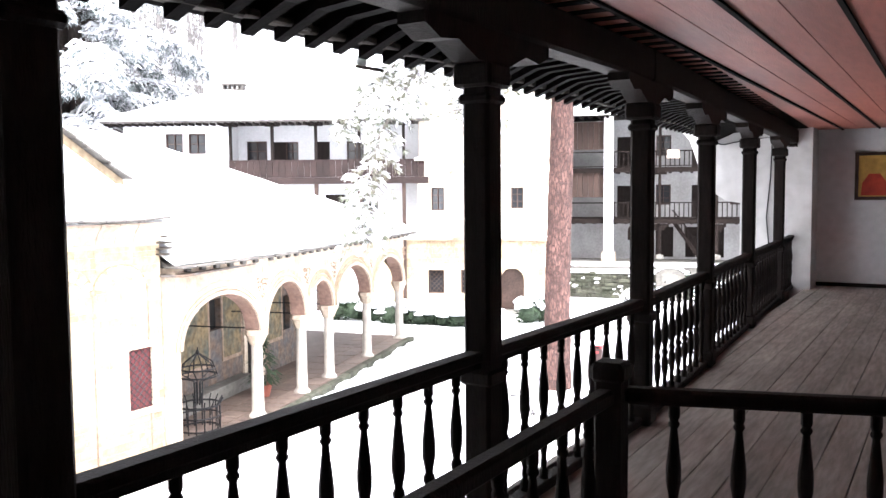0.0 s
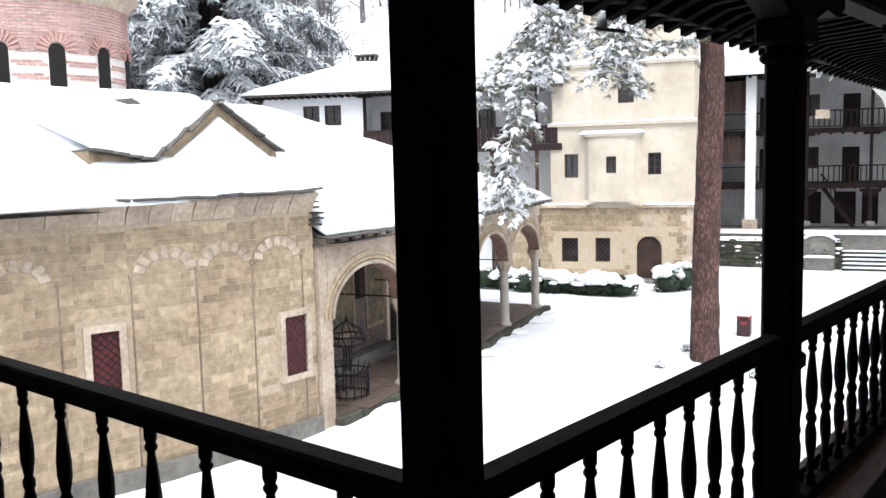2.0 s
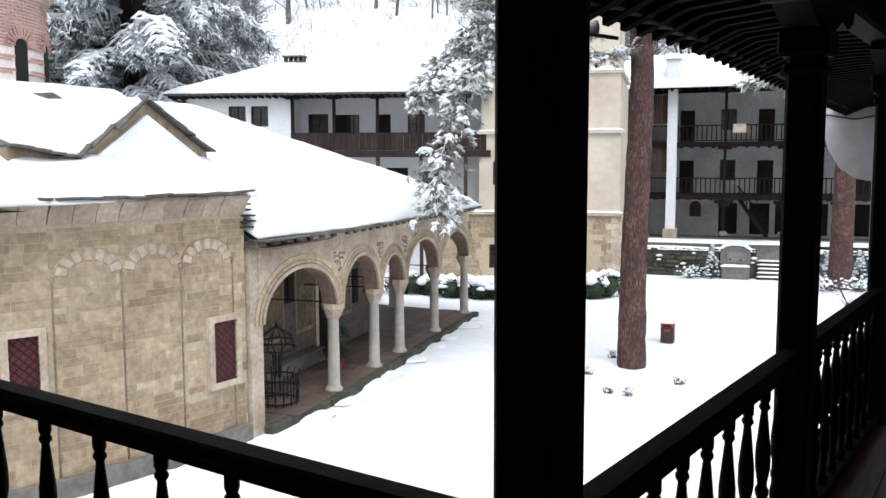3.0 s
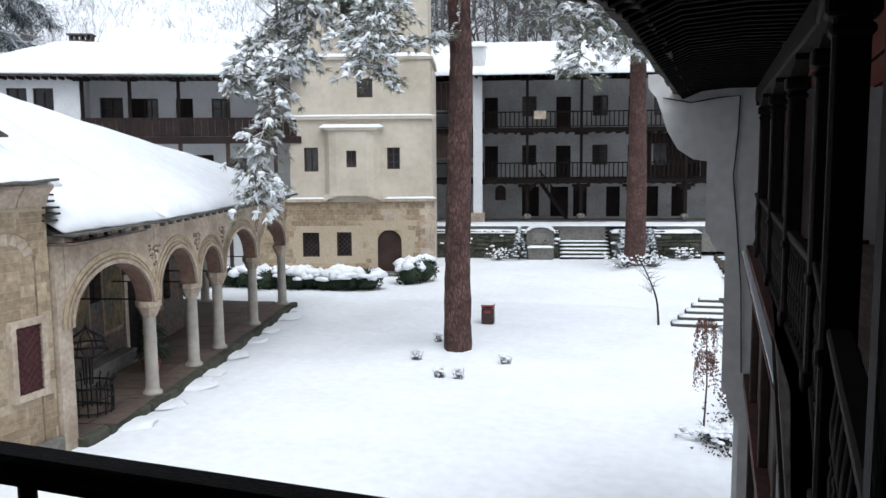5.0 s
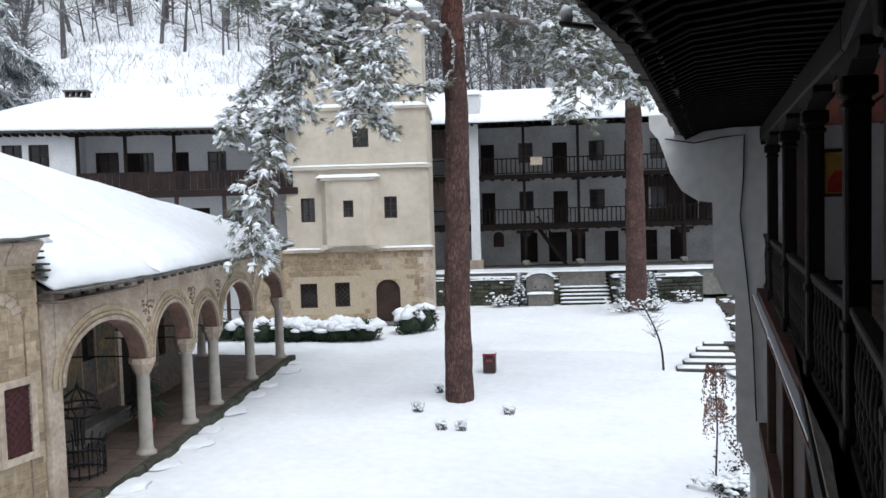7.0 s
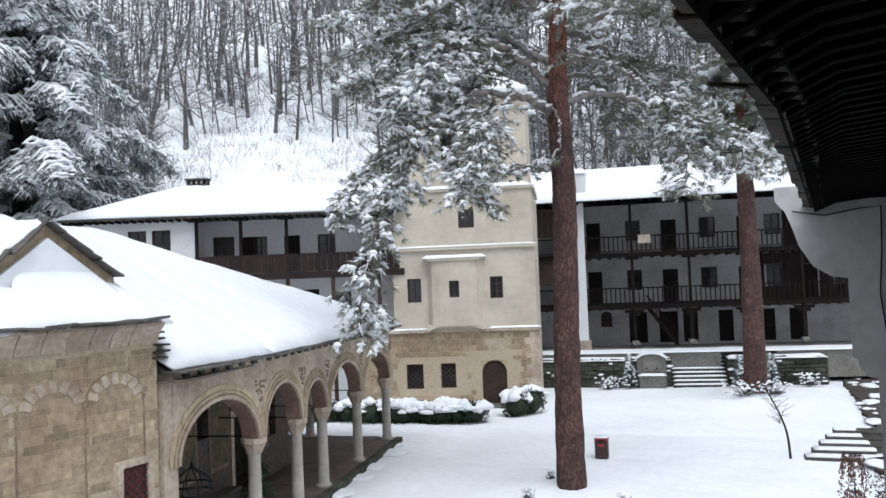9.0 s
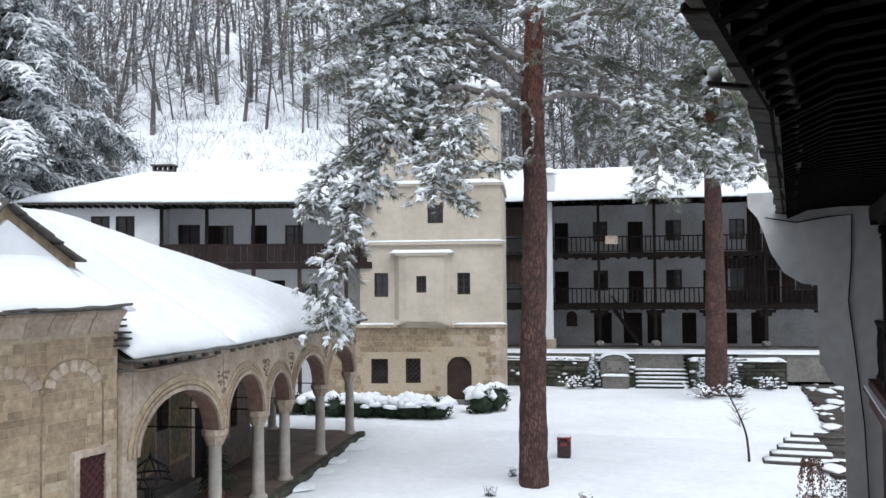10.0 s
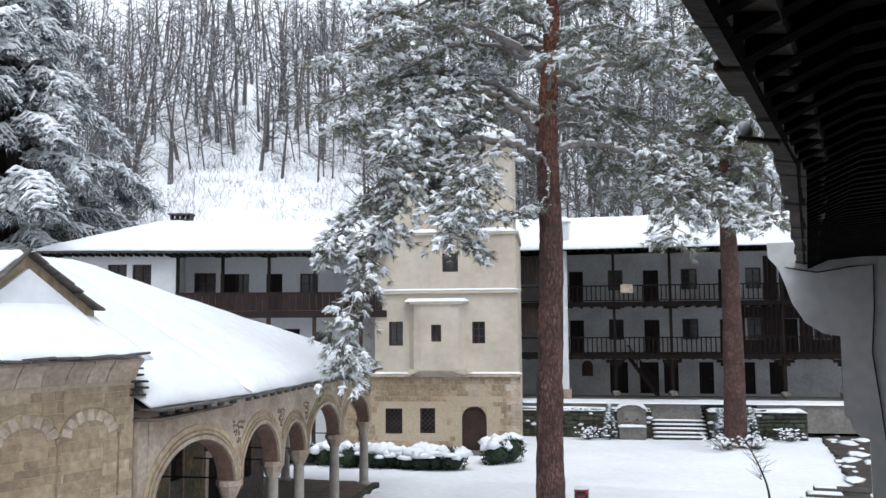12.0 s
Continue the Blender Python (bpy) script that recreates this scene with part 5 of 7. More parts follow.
# terrace with rubble wall, steps, fountain
terr = thing("terrace", RM, "raised terrace behind a rubble stone wall", "terrace", kind="structure")
part("terrace_floor", slab(bmesh.new(), [(-9, -3.4), (2.4, -3.4), (2.4, -2.4), (5.6, -2.4), (5.6, -3.4), (14.5, -3.4), (14.5, WALLY), (-9, WALLY)], 0, TERR - 0.15), GREY_STONE, terr)
part("terrace_snow", snow_sheet(bmesh.new(), [(-9, -3.55, TERR - 0.145), (14.5, -3.55, TERR - 0.145), (14.5, -0.6, TERR - 0.145), (-9, -0.6, TERR - 0.145)], 50, 6, 0.07, 0.04, 0.2), SNOW, terr, "thin snow along the terrace edge", True)
WM = pose(-13.1, 49.8, 0, 0, 0, 15)
rw = thing("retaining_wall", WM, "rubble stone retaining wall with patches of snow", "wall")
for xa, xb in ((-7.6, 1.1), (4.35, 9.8)):
    part("wall_core", bm_box(xa, xb, 0.06, 1.3, -0.2, 1.55), MOSSY, rw)
    z = 0.0
    while z < 1.5:
        x, h = xa, random.uniform(0.2, 0.3)
        while x < xb:
            w = random.uniform(0.25, 0.95)
            tilt = Matrix.Translation((x, 0, z)) @ Matrix.Rotation(radians(random.uniform(-5, 5)), 4, "Y")
            part("stone", bm_box(0.015, min(w, xb - x) - 0.015, random.uniform(-0.09, 0.03), 0.3, 0.015, h * random.uniform(0.85, 1.1), bevel=0.05), MOSSY, rw, m=tilt)
            if random.random() < 0.16:
                bm = bmesh.new()
                lump(bm, (0.5 * w, -0.06, h), random.uniform(0.1, 0.26), 0.4, x, 1)
                part("snow_patch", bm, SNOW, rw, "", True, m=tilt)
            x += w
        z += h
    part("coping_snow", snow_sheet(bmesh.new(), [(xa, -0.08, 1.58), (xb, -0.08, 1.58), (xb, 1.3, 1.6), (xa, 1.3, 1.6)], 24, 4, 0.14, 0.06, 0.2, xa), SNOW, rw, "snow on the coping", True)
sp = thing("stone_steps", WM, "broad stone steps with snow on each tread", "steps")
for k in range(8):
    z = 0.02 + k * 0.20
    part("step", bm_box(1.15, 4.3, -0.35 + k * 0.36, 3.4, z - 0.2, z + 0.10, bevel=0.015), MOSSY, sp)
    part("step_snow", snow_sheet(bmesh.new(), [(1.18, -0.36 + k * 0.36, z + 0.10), (4.27, -0.36 + k * 0.36, z + 0.10), (4.27, 0.01 + k * 0.36, z + 0.10), (1.18, 0.01 + k * 0.36, z + 0.10)], 16, 3, 0.085, 0.03, 0.06, k), SNOW, sp, "snow on the tread", True)
ft = thing("fountain", WM @ pose(-0.05, -0.5, 0), "carved grey stone wall fountain capped with snow", "fountain")
pts = [(-0.85, 0), (0.85, 0), (0.85, 1.5)] + [(0.85 * math.cos(t), 1.5 + 0.42 * math.sin(t)) for t in np.linspace(0.1, math.pi - 0.1, 11)] + [(-0.85, 1.5)]
part("back_slab", prism(bmesh.new(), pts, 0.2, 0.55), GREY_STONE, ft)
bm = bm_box(-0.75, 0.75, -0.45, 0.2, 0, 0.75, bevel=0.04)
part("basin", bm, GREY_STONE, ft)
part("basin_snow", snow_sheet(bmesh.new(), [(-0.8, -0.5, 0.75), (0.8, -0.5, 0.75), (0.8, 0.2, 0.75), (-0.8, 0.2, 0.75)], 8, 5, 0.12, 0.04, 0.2), SNOW, ft, smooth=True)
part("cap_snow", prism(bmesh.new(), [(0.92 * math.cos(t), 1.52 + 0.46 * math.sin(t)) for t in np.linspace(0.1, math.pi - 0.1, 11)] + [(0.95 * math.cos(t), 1.56 + 0.62 * math.sin(t)) for t in np.linspace(math.pi - 0.1, 0.1, 11)], 0.12, 0.62), SNOW, ft)
for s in (-0.3, 0.3):
    part("spout", bm_box(s - 0.04, s + 0.04, 0.05, 0.2, 1.1, 1.18), IRON, ft)
part("relief_panel", bm_box(-0.5, 0.5, 0.15, 0.2, 0.95, 1.6, bevel=0.02), GREY_STONE, ft)

# ---- long low range on the other side of the church ----
LM = pose(-27.5, 37, 0, 0, 0, 29)
lr = thing("gallery_wing", LM, "white walled wing with dark upper gallery and snowy roof", "house")
LEV, LS = 10.75, 7.55
part("wall", wall_cells(bmesh.new(), -13.0, -7.0, 0, LEV, 0, 0.4, [(-10.6, -9.6, 8.95, 10.1), (-9.3, -8.3, 8.95, 10.1)]), WHITE, lr, "white plaster wall")
for x in (-10.6, -9.3):
    window(lr, x, 8.95, 1.0, 1.15, 0.05, 0.14, BROWN, (1, 1))
part("side_wall", bm_box(-13.0, -12.6, 0.4, 8, 0, LEV), WHITE, lr)
part("return_wall", bm_box(-7.2, -7.0, 0.4, 2.2, 0, LEV), WHITE, lr)
ops = [(-6.5, -5.3, 8.6, 9.75), (-5.05, -4.2, 7.65, 9.7), (-3.3 - 0.9, -3.45, 8.6, 9.7), (-2.5, -1.6, 7.65, 9.7), (-0.6, 0.4, 8.6, 9.7), (-5.0, -4.0, 4.9, 6.6), (-1.9, -0.6, 4.2, 6.6), (0.2, 1.2, 4.9, 6.4)]
part("back_wall", wall_cells(bmesh.new(), -7.0, 4.3, 0, LEV, 2.0, 2.4, ops), WHITE, lr, "white plaster wall")
for o in ops:
    if o[3] - o[2] > 1.8:
        plank_door(lr, o[0], o[2], o[1] - o[0], o[3] - o[2], 2.06, DARK)
    else:
        window(lr, o[0], o[2], o[1] - o[0], o[3] - o[2], 2.04, 0.14, BROWN, (1, 1))
part("gallery_floor", bm_box(-7.0, 4.3, -0.1, 2.0, LS - 0.2, LS), WING_WOOD, lr)
part("fascia", bm_box(-7.0, 4.3, -0.18, -0.1, LS - 0.35, LS + 0.02), WING_WOOD, lr)
for k in range(31):
    part("board", bm_box(-7.0 + 0.357 * k, -7.0 + 0.357 * (k + 1) - 0.015, -0.08, -0.04, LS + 0.03, LS + 0.92), WING_WOOD, lr)
part("handrail", bm_box(-7.0, 4.3, -0.1, 0.06, LS + 0.92, LS + 1.02), WING_WOOD, lr)
for x in (-6.9, -4.52, -2.05, 0.4, 2.9):
    bm = bm_box(x - 0.08, x + 0.08, -0.06, 0.1, LS + 1.0, LEV - 0.1)
    box(bm, x - 0.4, x + 0.4, -0.05, 0.09, LEV - 0.3, LEV - 0.1)
    part("gallery_post", bm, DARK, lr)
    part("ground_post", bm_box(x - 0.1, x + 0.1, -0.1, 0.1, 0, LS - 0.35), BROWN, lr)
part("roof", slab(bmesh.new(), [(-14.0, -0.9), (4.4, -0.9), (4.4, 9.5), (-14.0, 9.5)], LEV - 0.1, LEV), SLATE, lr)
for k in range(44):
    part("rafter", bm_box(-13.8 + 0.4 * k, -13.7 + 0.4 * k, -0.8, 0.3, LEV - 0.24, LEV - 0.104), DARK, lr)
part("roof_snow", snow_sheet(bmesh.new(), [(-14.05, -0.98, LEV), (4.4, -0.98, LEV), (4.4, 4.3, LEV + 2.1), (-8.6, 4.3, LEV + 2.1)], 50, 12, 0.28, 0.08, 0.5, 9), SNOW, lr, "thick snow on the roof", True)
part("roof_snow", snow_sheet(bmesh.new(), [(-14.05, -0.98, LEV), (-8.6, 4.3, LEV + 2.1), (-8.6, 5.0, LEV + 2.1), (-14.05, 9.5, LEV)], 14, 12, 0.28, 0.06, 0.5, 9), SNOW, lr, "thick snow on the roof", True)
bm = bm_box(-8.5, -7.3, 4.2, 4.9, LEV + 1.9, LEV + 2.35)
for x in (-8.5, -8.2, -7.9, -7.6, -7.36):
    box(bm, x, x + 0.08, 4.2, 4.9, LEV + 2.35, LEV + 2.6)
box(bm, -8.6, -7.2, 4.1, 5.0, LEV + 2.6, LEV + 2.68)
part("chimney", bm, SLATE, lr)

# ---- coursed stone blocks ----
def courses(parent, m, x0, x1, z0, z1, y, holes, seed, limit, mats=STONE, h_lo=0.12, h_hi=0.25, proud=0.010):
    """Lays uneven blocks over a wall face in the plane y of m; the first of them are parts, the rest one joined part."""
    rnd = random.Random(seed)
    unit = courses.unit.setdefault(mats.name, mesh_of("stone", bm_box(-0.5, 0.5, -0.5, 0.5, -0.5, 0.5, bevel=0.03), mats))
    made = 0
    rest = bmesh.new()
    z = z0
    while z < z1 - 0.08:
        h = min(rnd.uniform(h_lo, h_hi), z1 - z)
        x = x0 - rnd.random() * 0.3
        while x < x1:
            w = rnd.uniform(0.2, 0.75)
            a, b = max(x, x0) + 0.005, min(x + w, x1) - 0.005
            x += w
            if b - a < 0.08 or any(a < q[1] and b > q[0] and z < q[3] and z + h > q[2] for q in holes):
                continue
            pr = proud * rnd.uniform(0.35, 1.0)
            mm = m @ Matrix.LocRotScale(((a + b) / 2, y - pr / 2 + 0.02, z + h / 2), None, (b - a, 0.04 + pr, h - 0.010))
            if made < limit:
                shared("stone", unit, parent, mm)
                made += 1
            else:
                bmesh.ops.create_cube(rest, size=1, matrix=mm)
        z += h
    if len(rest.verts):
        tagged(part("stone_rest", rest, mats, parent), kind="stuff")
    else:
        rest.free()


courses.unit = {}
for i, ((xa, ya), (xb, yb)) in enumerate(zip(PLAN, PLAN[1:])):
    d = Vector((xb - xa, yb - ya))
    m = Matrix.Translation((xa, ya, 0)) @ Matrix.Rotation(math.atan2(d.y, d.x), 4, "Z")
    holes = []
    for yc, zc, w, h in ((7.22, 2.75, 0.56, 1.35), (11.85, 2.35, 0.68, 1.45), (2.6, 2.75, 0.72, 1.35)):
        if ya <= yc <= yb or abs(yc - ya) < 0.5 or abs(yc - yb) < 0.5:
            u = (yc - ya) / d.y * d.length
            holes.append((u - w / 2 - 0.13, u + w / 2 + 0.13, zc - h / 2 - 0.13, zc + h / 2 + 0.13))
    if i == 0:
        courses(church, m, 3.0, d.length, 0.42, 5.5, 0.0, holes, 40, 90)
    else:
        courses(church, m, 0.0, d.length, 0.42, 5.5, 0.0, holes, 41 + i, 42)
courses(tower, Matrix(), XL, XR - 0.75, 0.0, 4.0, 0.0, [(-4.95, -3.55, 0.75, 2.6), (-3.1, -1.75, 0.75, 2.6), (-0.95, 1.05, -0.1, 2.8), (-0.2, 0.32, 2.9, 3.55)], 60, 150, h_lo=0.24, h_hi=0.38, proud=0.006)
for k in range(11):
    w = 0.75 if k % 2 else 0.5
    part("quoin", bm_box(XR - w, XR + 0.02, -0.022, 0.1, 0.02 + 0.36 * k, 0.36 * k + 0.37, bevel=0.02), PALE_STONE, tower)
    part("stone", bm_box(XR - 0.76, XR - w - 0.012, -0.006, 0.1, 0.02 + 0.36 * k, 0.36 * k + 0.37, bevel=0.01), STONE, tower) if k % 2 == 0 else None

# uneven paving slabs of the porch floor, and snow blown along its kerb
pave = mesh_of("paving_stone", bm_box(-0.5, 0.5, -0.5, 0.5, 0, 0.02, bevel=0.006), PAVING)
prnd = random.Random(17)
for row in range(3):
    x = 2.6
    while x > -13.4:
        w = prnd.uniform(0.6, 1.2)
        shared("paving_stone", pave, porch, Matrix.Translation((x - w / 2, -0.15 - row * 0.72, 0.262 + prnd.uniform(0, 0.006))) @ Matrix.Diagonal((w - 0.025, 0.70, 1, 1)))
        x -= w

# ---- trees ----
def raw_part(name, verts, faces, mat, parent=None, label=""):
    me = bpy.data.meshes.new(name)
    me.from_pydata(verts, [], faces)
    me.materials.append(mat)
    ob = new(name, me)
    ob.parent = parent
    return tagged(ob, label)


class Soup:
    """Collects loose triangles and tubes quickly."""

    def __init__(self):
        self.v, self.f = [], []

    def tri(self, a, b, c):
        n = len(self.v)
        self.v += [tuple(a), tuple(b), tuple(c)]
        self.f.append((n, n + 1, n + 2))

    def rod(self, a, b, ra, rb, sides=3):
        d = Vector(b) - Vector(a)
        q = d.to_track_quat("Z", "Y")
        n = len(self.v)
        for p, r in ((a, ra), (b, rb)):
            for k in range(sides):
                self.v.append(tuple(Vector(p) + q @ Vector((r * math.cos(6.2832 * k / sides), r * math.sin(6.2832 * k / sides), 0))))
        for k in range(sides):
            j = (k + 1) % sides
            self.f.append((n + k, n + j, n + sides + j, n + sides + k))

    def blob(self, p, rx, ry, rz, seed):
        """A lumpy low cap, twelve-sided below, peaked above."""
        n = len(self.v)
        rnd = random.Random(seed)
        p = Vector(p)
        turn = rnd.random() * 6.28
        k0 = 6
        for h, s in ((-0.25, 0.8), (0.15, 1.0), (0.65, 0.65)):
            for k in range(k0):
                a = 6.2832 * k / k0 + turn
                w = rnd.uniform(0.72, 1.2) * s
                self.v.append((p.x + rx * w * math.cos(a), p.y + ry * w * math.sin(a), p.z + rz * (h + rnd.uniform(-0.12, 0.12))))
        self.v.append((p.x, p.y, p.z + rz))
        for r in range(2):
            for k in range(k0):
                j = (k + 1) % k0
                a, b = n + r * k0, n + (r + 1) * k0
                self.f.append((a + k, a + j, b + j, b + k))
        for k in range(k0):
            self.f.append((n + 2 * k0 + k, n + 2 * k0 + (k + 1) % k0, n + 3 * k0))
        self.f.append(tuple(n + k for k in reversed(range(k0))))

    def out(self, name, mat, parent=None, label="", smooth=False):
        ob = raw_part(name, self.v, self.f, mat, parent, label)
        if smooth:
            ob.data.polygons.foreach_set("use_smooth", [True] * len(ob.data.polygons))
        return ob


def tuft(s, p, d, size, rnd, count=16, frost=None, rime_low=-0.1, rime_part=0.55):
    """A spray of needles about direction d; with frost given, the upper ones are rimed."""
    d = Vector(d).normalized()
    for _ in range(count):
        w = (d + Vector((rnd.uniform(-1, 1), rnd.uniform(-1, 1), rnd.uniform(-1, 0.7))) * 0.9).normalized()
        side = w.cross(Vector((rnd.uniform(-1, 1), rnd.uniform(-1, 1), rnd.uniform(-1, 1)))).normalized() * size * 0.055
        q = Vector(p) + w * size * rnd.uniform(0.05, 0.3)
        goal = frost if frost is not None and (w.z > rime_low and rnd.random() < rime_part) else s
        goal.tri(q - side, q + side, q + w * size * rnd.uniform(0.6, 1.1))


def bezier(pts, n):
    """A smooth line through points."""
    pts = [Vector(p) for p in pts]
    out = []
    for i in range(len(pts) - 1):
        p0, p1, p2, p3 = pts[max(i - 1, 0)], pts[i], pts[i + 1], pts[min(i + 2, len(pts) - 1)]
        for k in range(n):
            t = k / n
            out.append(0.5 * ((2 * p1) + (p2 - p0) * t + (2 * p0 - 5 * p1 + 4 * p2 - p3) * t * t + (3 * p1 - p0 - 3 * p2 + p3) * t ** 3))
    out.append(pts[-1])
    return out


def bark_trunk(path, radii, sides=20, mat_steps=10):
    bm = bmesh.new()
    line = bezier(path, mat_steps)
    rad = [np.interp(i / (len(line) - 1), np.linspace(0, 1, len(radii)), radii) for i in range(len(line))]
    tube(bm, line, rad, sides)
    for v in bm.verts:
        ax = min(line, key=lambda q: abs(q.z - v.co.z))
        d = Vector((v.co.x - ax.x, v.co.y - ax.y, 0))
        if d.length > 1e-4:
            # vertical plates with sunken furrows between them
            u = d.normalized()
            ridge = abs(noise.noise(Vector((u.x * 3.2, u.y * 3.2, v.co.z * 0.8))))
            k = 0.05 * min(1.0, ridge * 3.5) - 0.035 + noise.noise(v.co * 6) * 0.022
            v.co += u * k * min(1.0, d.length / 0.2)
    return bm


def pine(m, label, trunk, radii, limbs, seed, density=1.0, snow=1.0, size=0.22, spread=1.7):
    """A pine: trunk, limbs given as lines, side twigs with needle sprays and caps of snow."""
    rnd = random.Random(seed)
    ob = thing("pine_tree", m, label, "tree")
    part("trunk", bark_trunk(trunk, radii, 36, 26), BARK, ob, "reddish furrowed bark", True)
    need, cap, tw, rime = Soup(), Soup(), Soup(), Soup()
    for limb in limbs:
        line = bezier(limb["line"], 8)
        r0 = limb.get("r", 0.10)
        for i in range(1, len(line)):
            w = 0.35 * r0 + 0.05
            line[i] = line[i] + Vector((rnd.uniform(-w, w), rnd.uniform(-w, w), rnd.uniform(-w, w) * 0.7))
        bm = tube(bmesh.new(), line, [r0 * (1 - 0.85 * i / (len(line) - 1)) * rnd.uniform(0.88, 1.12) for i in range(len(line))], 8)
        part("limb", bm, LIMB_BARK, ob, "grey-brown limb dusted with snow", True)
        for i in range(len(line) - 1):
            a, b = line[i], line[i + 1]
            rr_ = r0 * (1 - 0.85 * i / len(line))
            n = max(2, int((b - a).length / 0.09))
            for j in range(n):
                if noise.noise(Vector((i * 0.9 + j * 0.9 / n, seed, r0 * 50))) > -0.12:
                    c = a.lerp(b, j / n) + Vector((rnd.uniform(-0.3, 0.3) * rr_, rnd.uniform(-0.3, 0.3) * rr_, rr_ * 0.85))
                    q = 0.03 + rr_ * rnd.uniform(0.45, 0.8)
                    cap.blob(c, q, q, q * 0.62, rnd.random())
        start = limb.get("bare", 0.35)
        total = sum((b - a).length for a, b in zip(line, line[1:]))
        # forked side shoots along the outer stretch
        for k in range(int(total * limb.get("twigs", 8.0) * density)):
            u = start + (1 - start) * rnd.random()
            i = min(int(u * (len(line) - 1)), len(line) - 2)
            p = line[i].lerp(line[i + 1], rnd.random())
            fall = limb.get("droop", 0.25)
            ang = rnd.random() * 6.283
            ln = spread * limb.get("reach", 0.85) * rnd.uniform(0.4, 1.15) * (1.15 - 0.45 * u)
            d = Vector((math.cos(ang), math.sin(ang), -fall + rnd.uniform(-0.3, 0.35)))
            q = p + d * ln
            mid = p + d * ln * 0.55 + Vector((0, 0, 0.14 * ln))
            tw.rod(p, mid, 0.020, 0.014)
            tw.rod(mid, q, 0.014, 0.006)
            if rnd.random() < 0.5:
                tw.rod(p + Vector((0, 0, 0.02)), mid + Vector((0, 0, 0.02)), 0.016, 0.012)
                cap.rod(p + Vector((0, 0, 0.03)), mid + Vector((0, 0, 0.03)), 0.018, 0.014)
            n = max(3, int(ln * 7.5))
            white = rnd.random() < limb.get("snow", 0.5) * snow
            for j in range(n):
                v = 0.2 + 0.8 * (j + rnd.random() * 0.5) / n
                c = p.lerp(mid, v / 0.55) if v < 0.55 else mid.lerp(q, (v - 0.55) / 0.45)
                c = c + Vector((rnd.uniform(-1, 1), rnd.uniform(-1, 1), rnd.uniform(-0.7, 0.4))) * 0.20
                tuft(need, c, d + Vector((0, 0, 0.1)), size * rnd.uniform(0.8, 1.3), rnd, 14, rime if white or rnd.random() < 0.4 else None)
                if white and rnd.random() < 0.35 + 0.5 * v:
                    s = size * (0.30 + 0.55 * rnd.random() ** 1.6)
                    top = c + Vector((0, 0, size * 0.2))
                    cap.blob(top, s * rnd.uniform(0.5, 1.0), s * rnd.uniform(0.5, 1.0), s * rnd.uniform(0.4, 0.7), rnd.random())
                    for e in range(4):
                        w = (d + Vector((rnd.uniform(-0.9, 0.9), rnd.uniform(-0.9, 0.9), rnd.uniform(-0.6, 0.4)))).normalized() * size * rnd.uniform(0.6, 1.3)
                        cap.rod(top, top + w, s * rnd.uniform(0.25, 0.5), s * 0.12, 4)
    need.out("foliage", NEEDLE, ob, "dusty green needles")
    rime.out("rimed_foliage", SNOW_TWIG, ob, "needles white with rime")
    tw.out("brushwood", LIMB_BARK, ob)
    cap.out("snow_cover", SNOW_TWIG, ob, "clumps of snow on the boughs", True)
    return ob


# lateral axis of the yard (right) and depth, for the big pine standing in front
LAT, DEP = Vector((0.88, 0.47, 0)), Vector((-0.47, 0.88, 0))


def P(l, d, z):
    return LAT * l + DEP * d + Vector((0, 0, z))


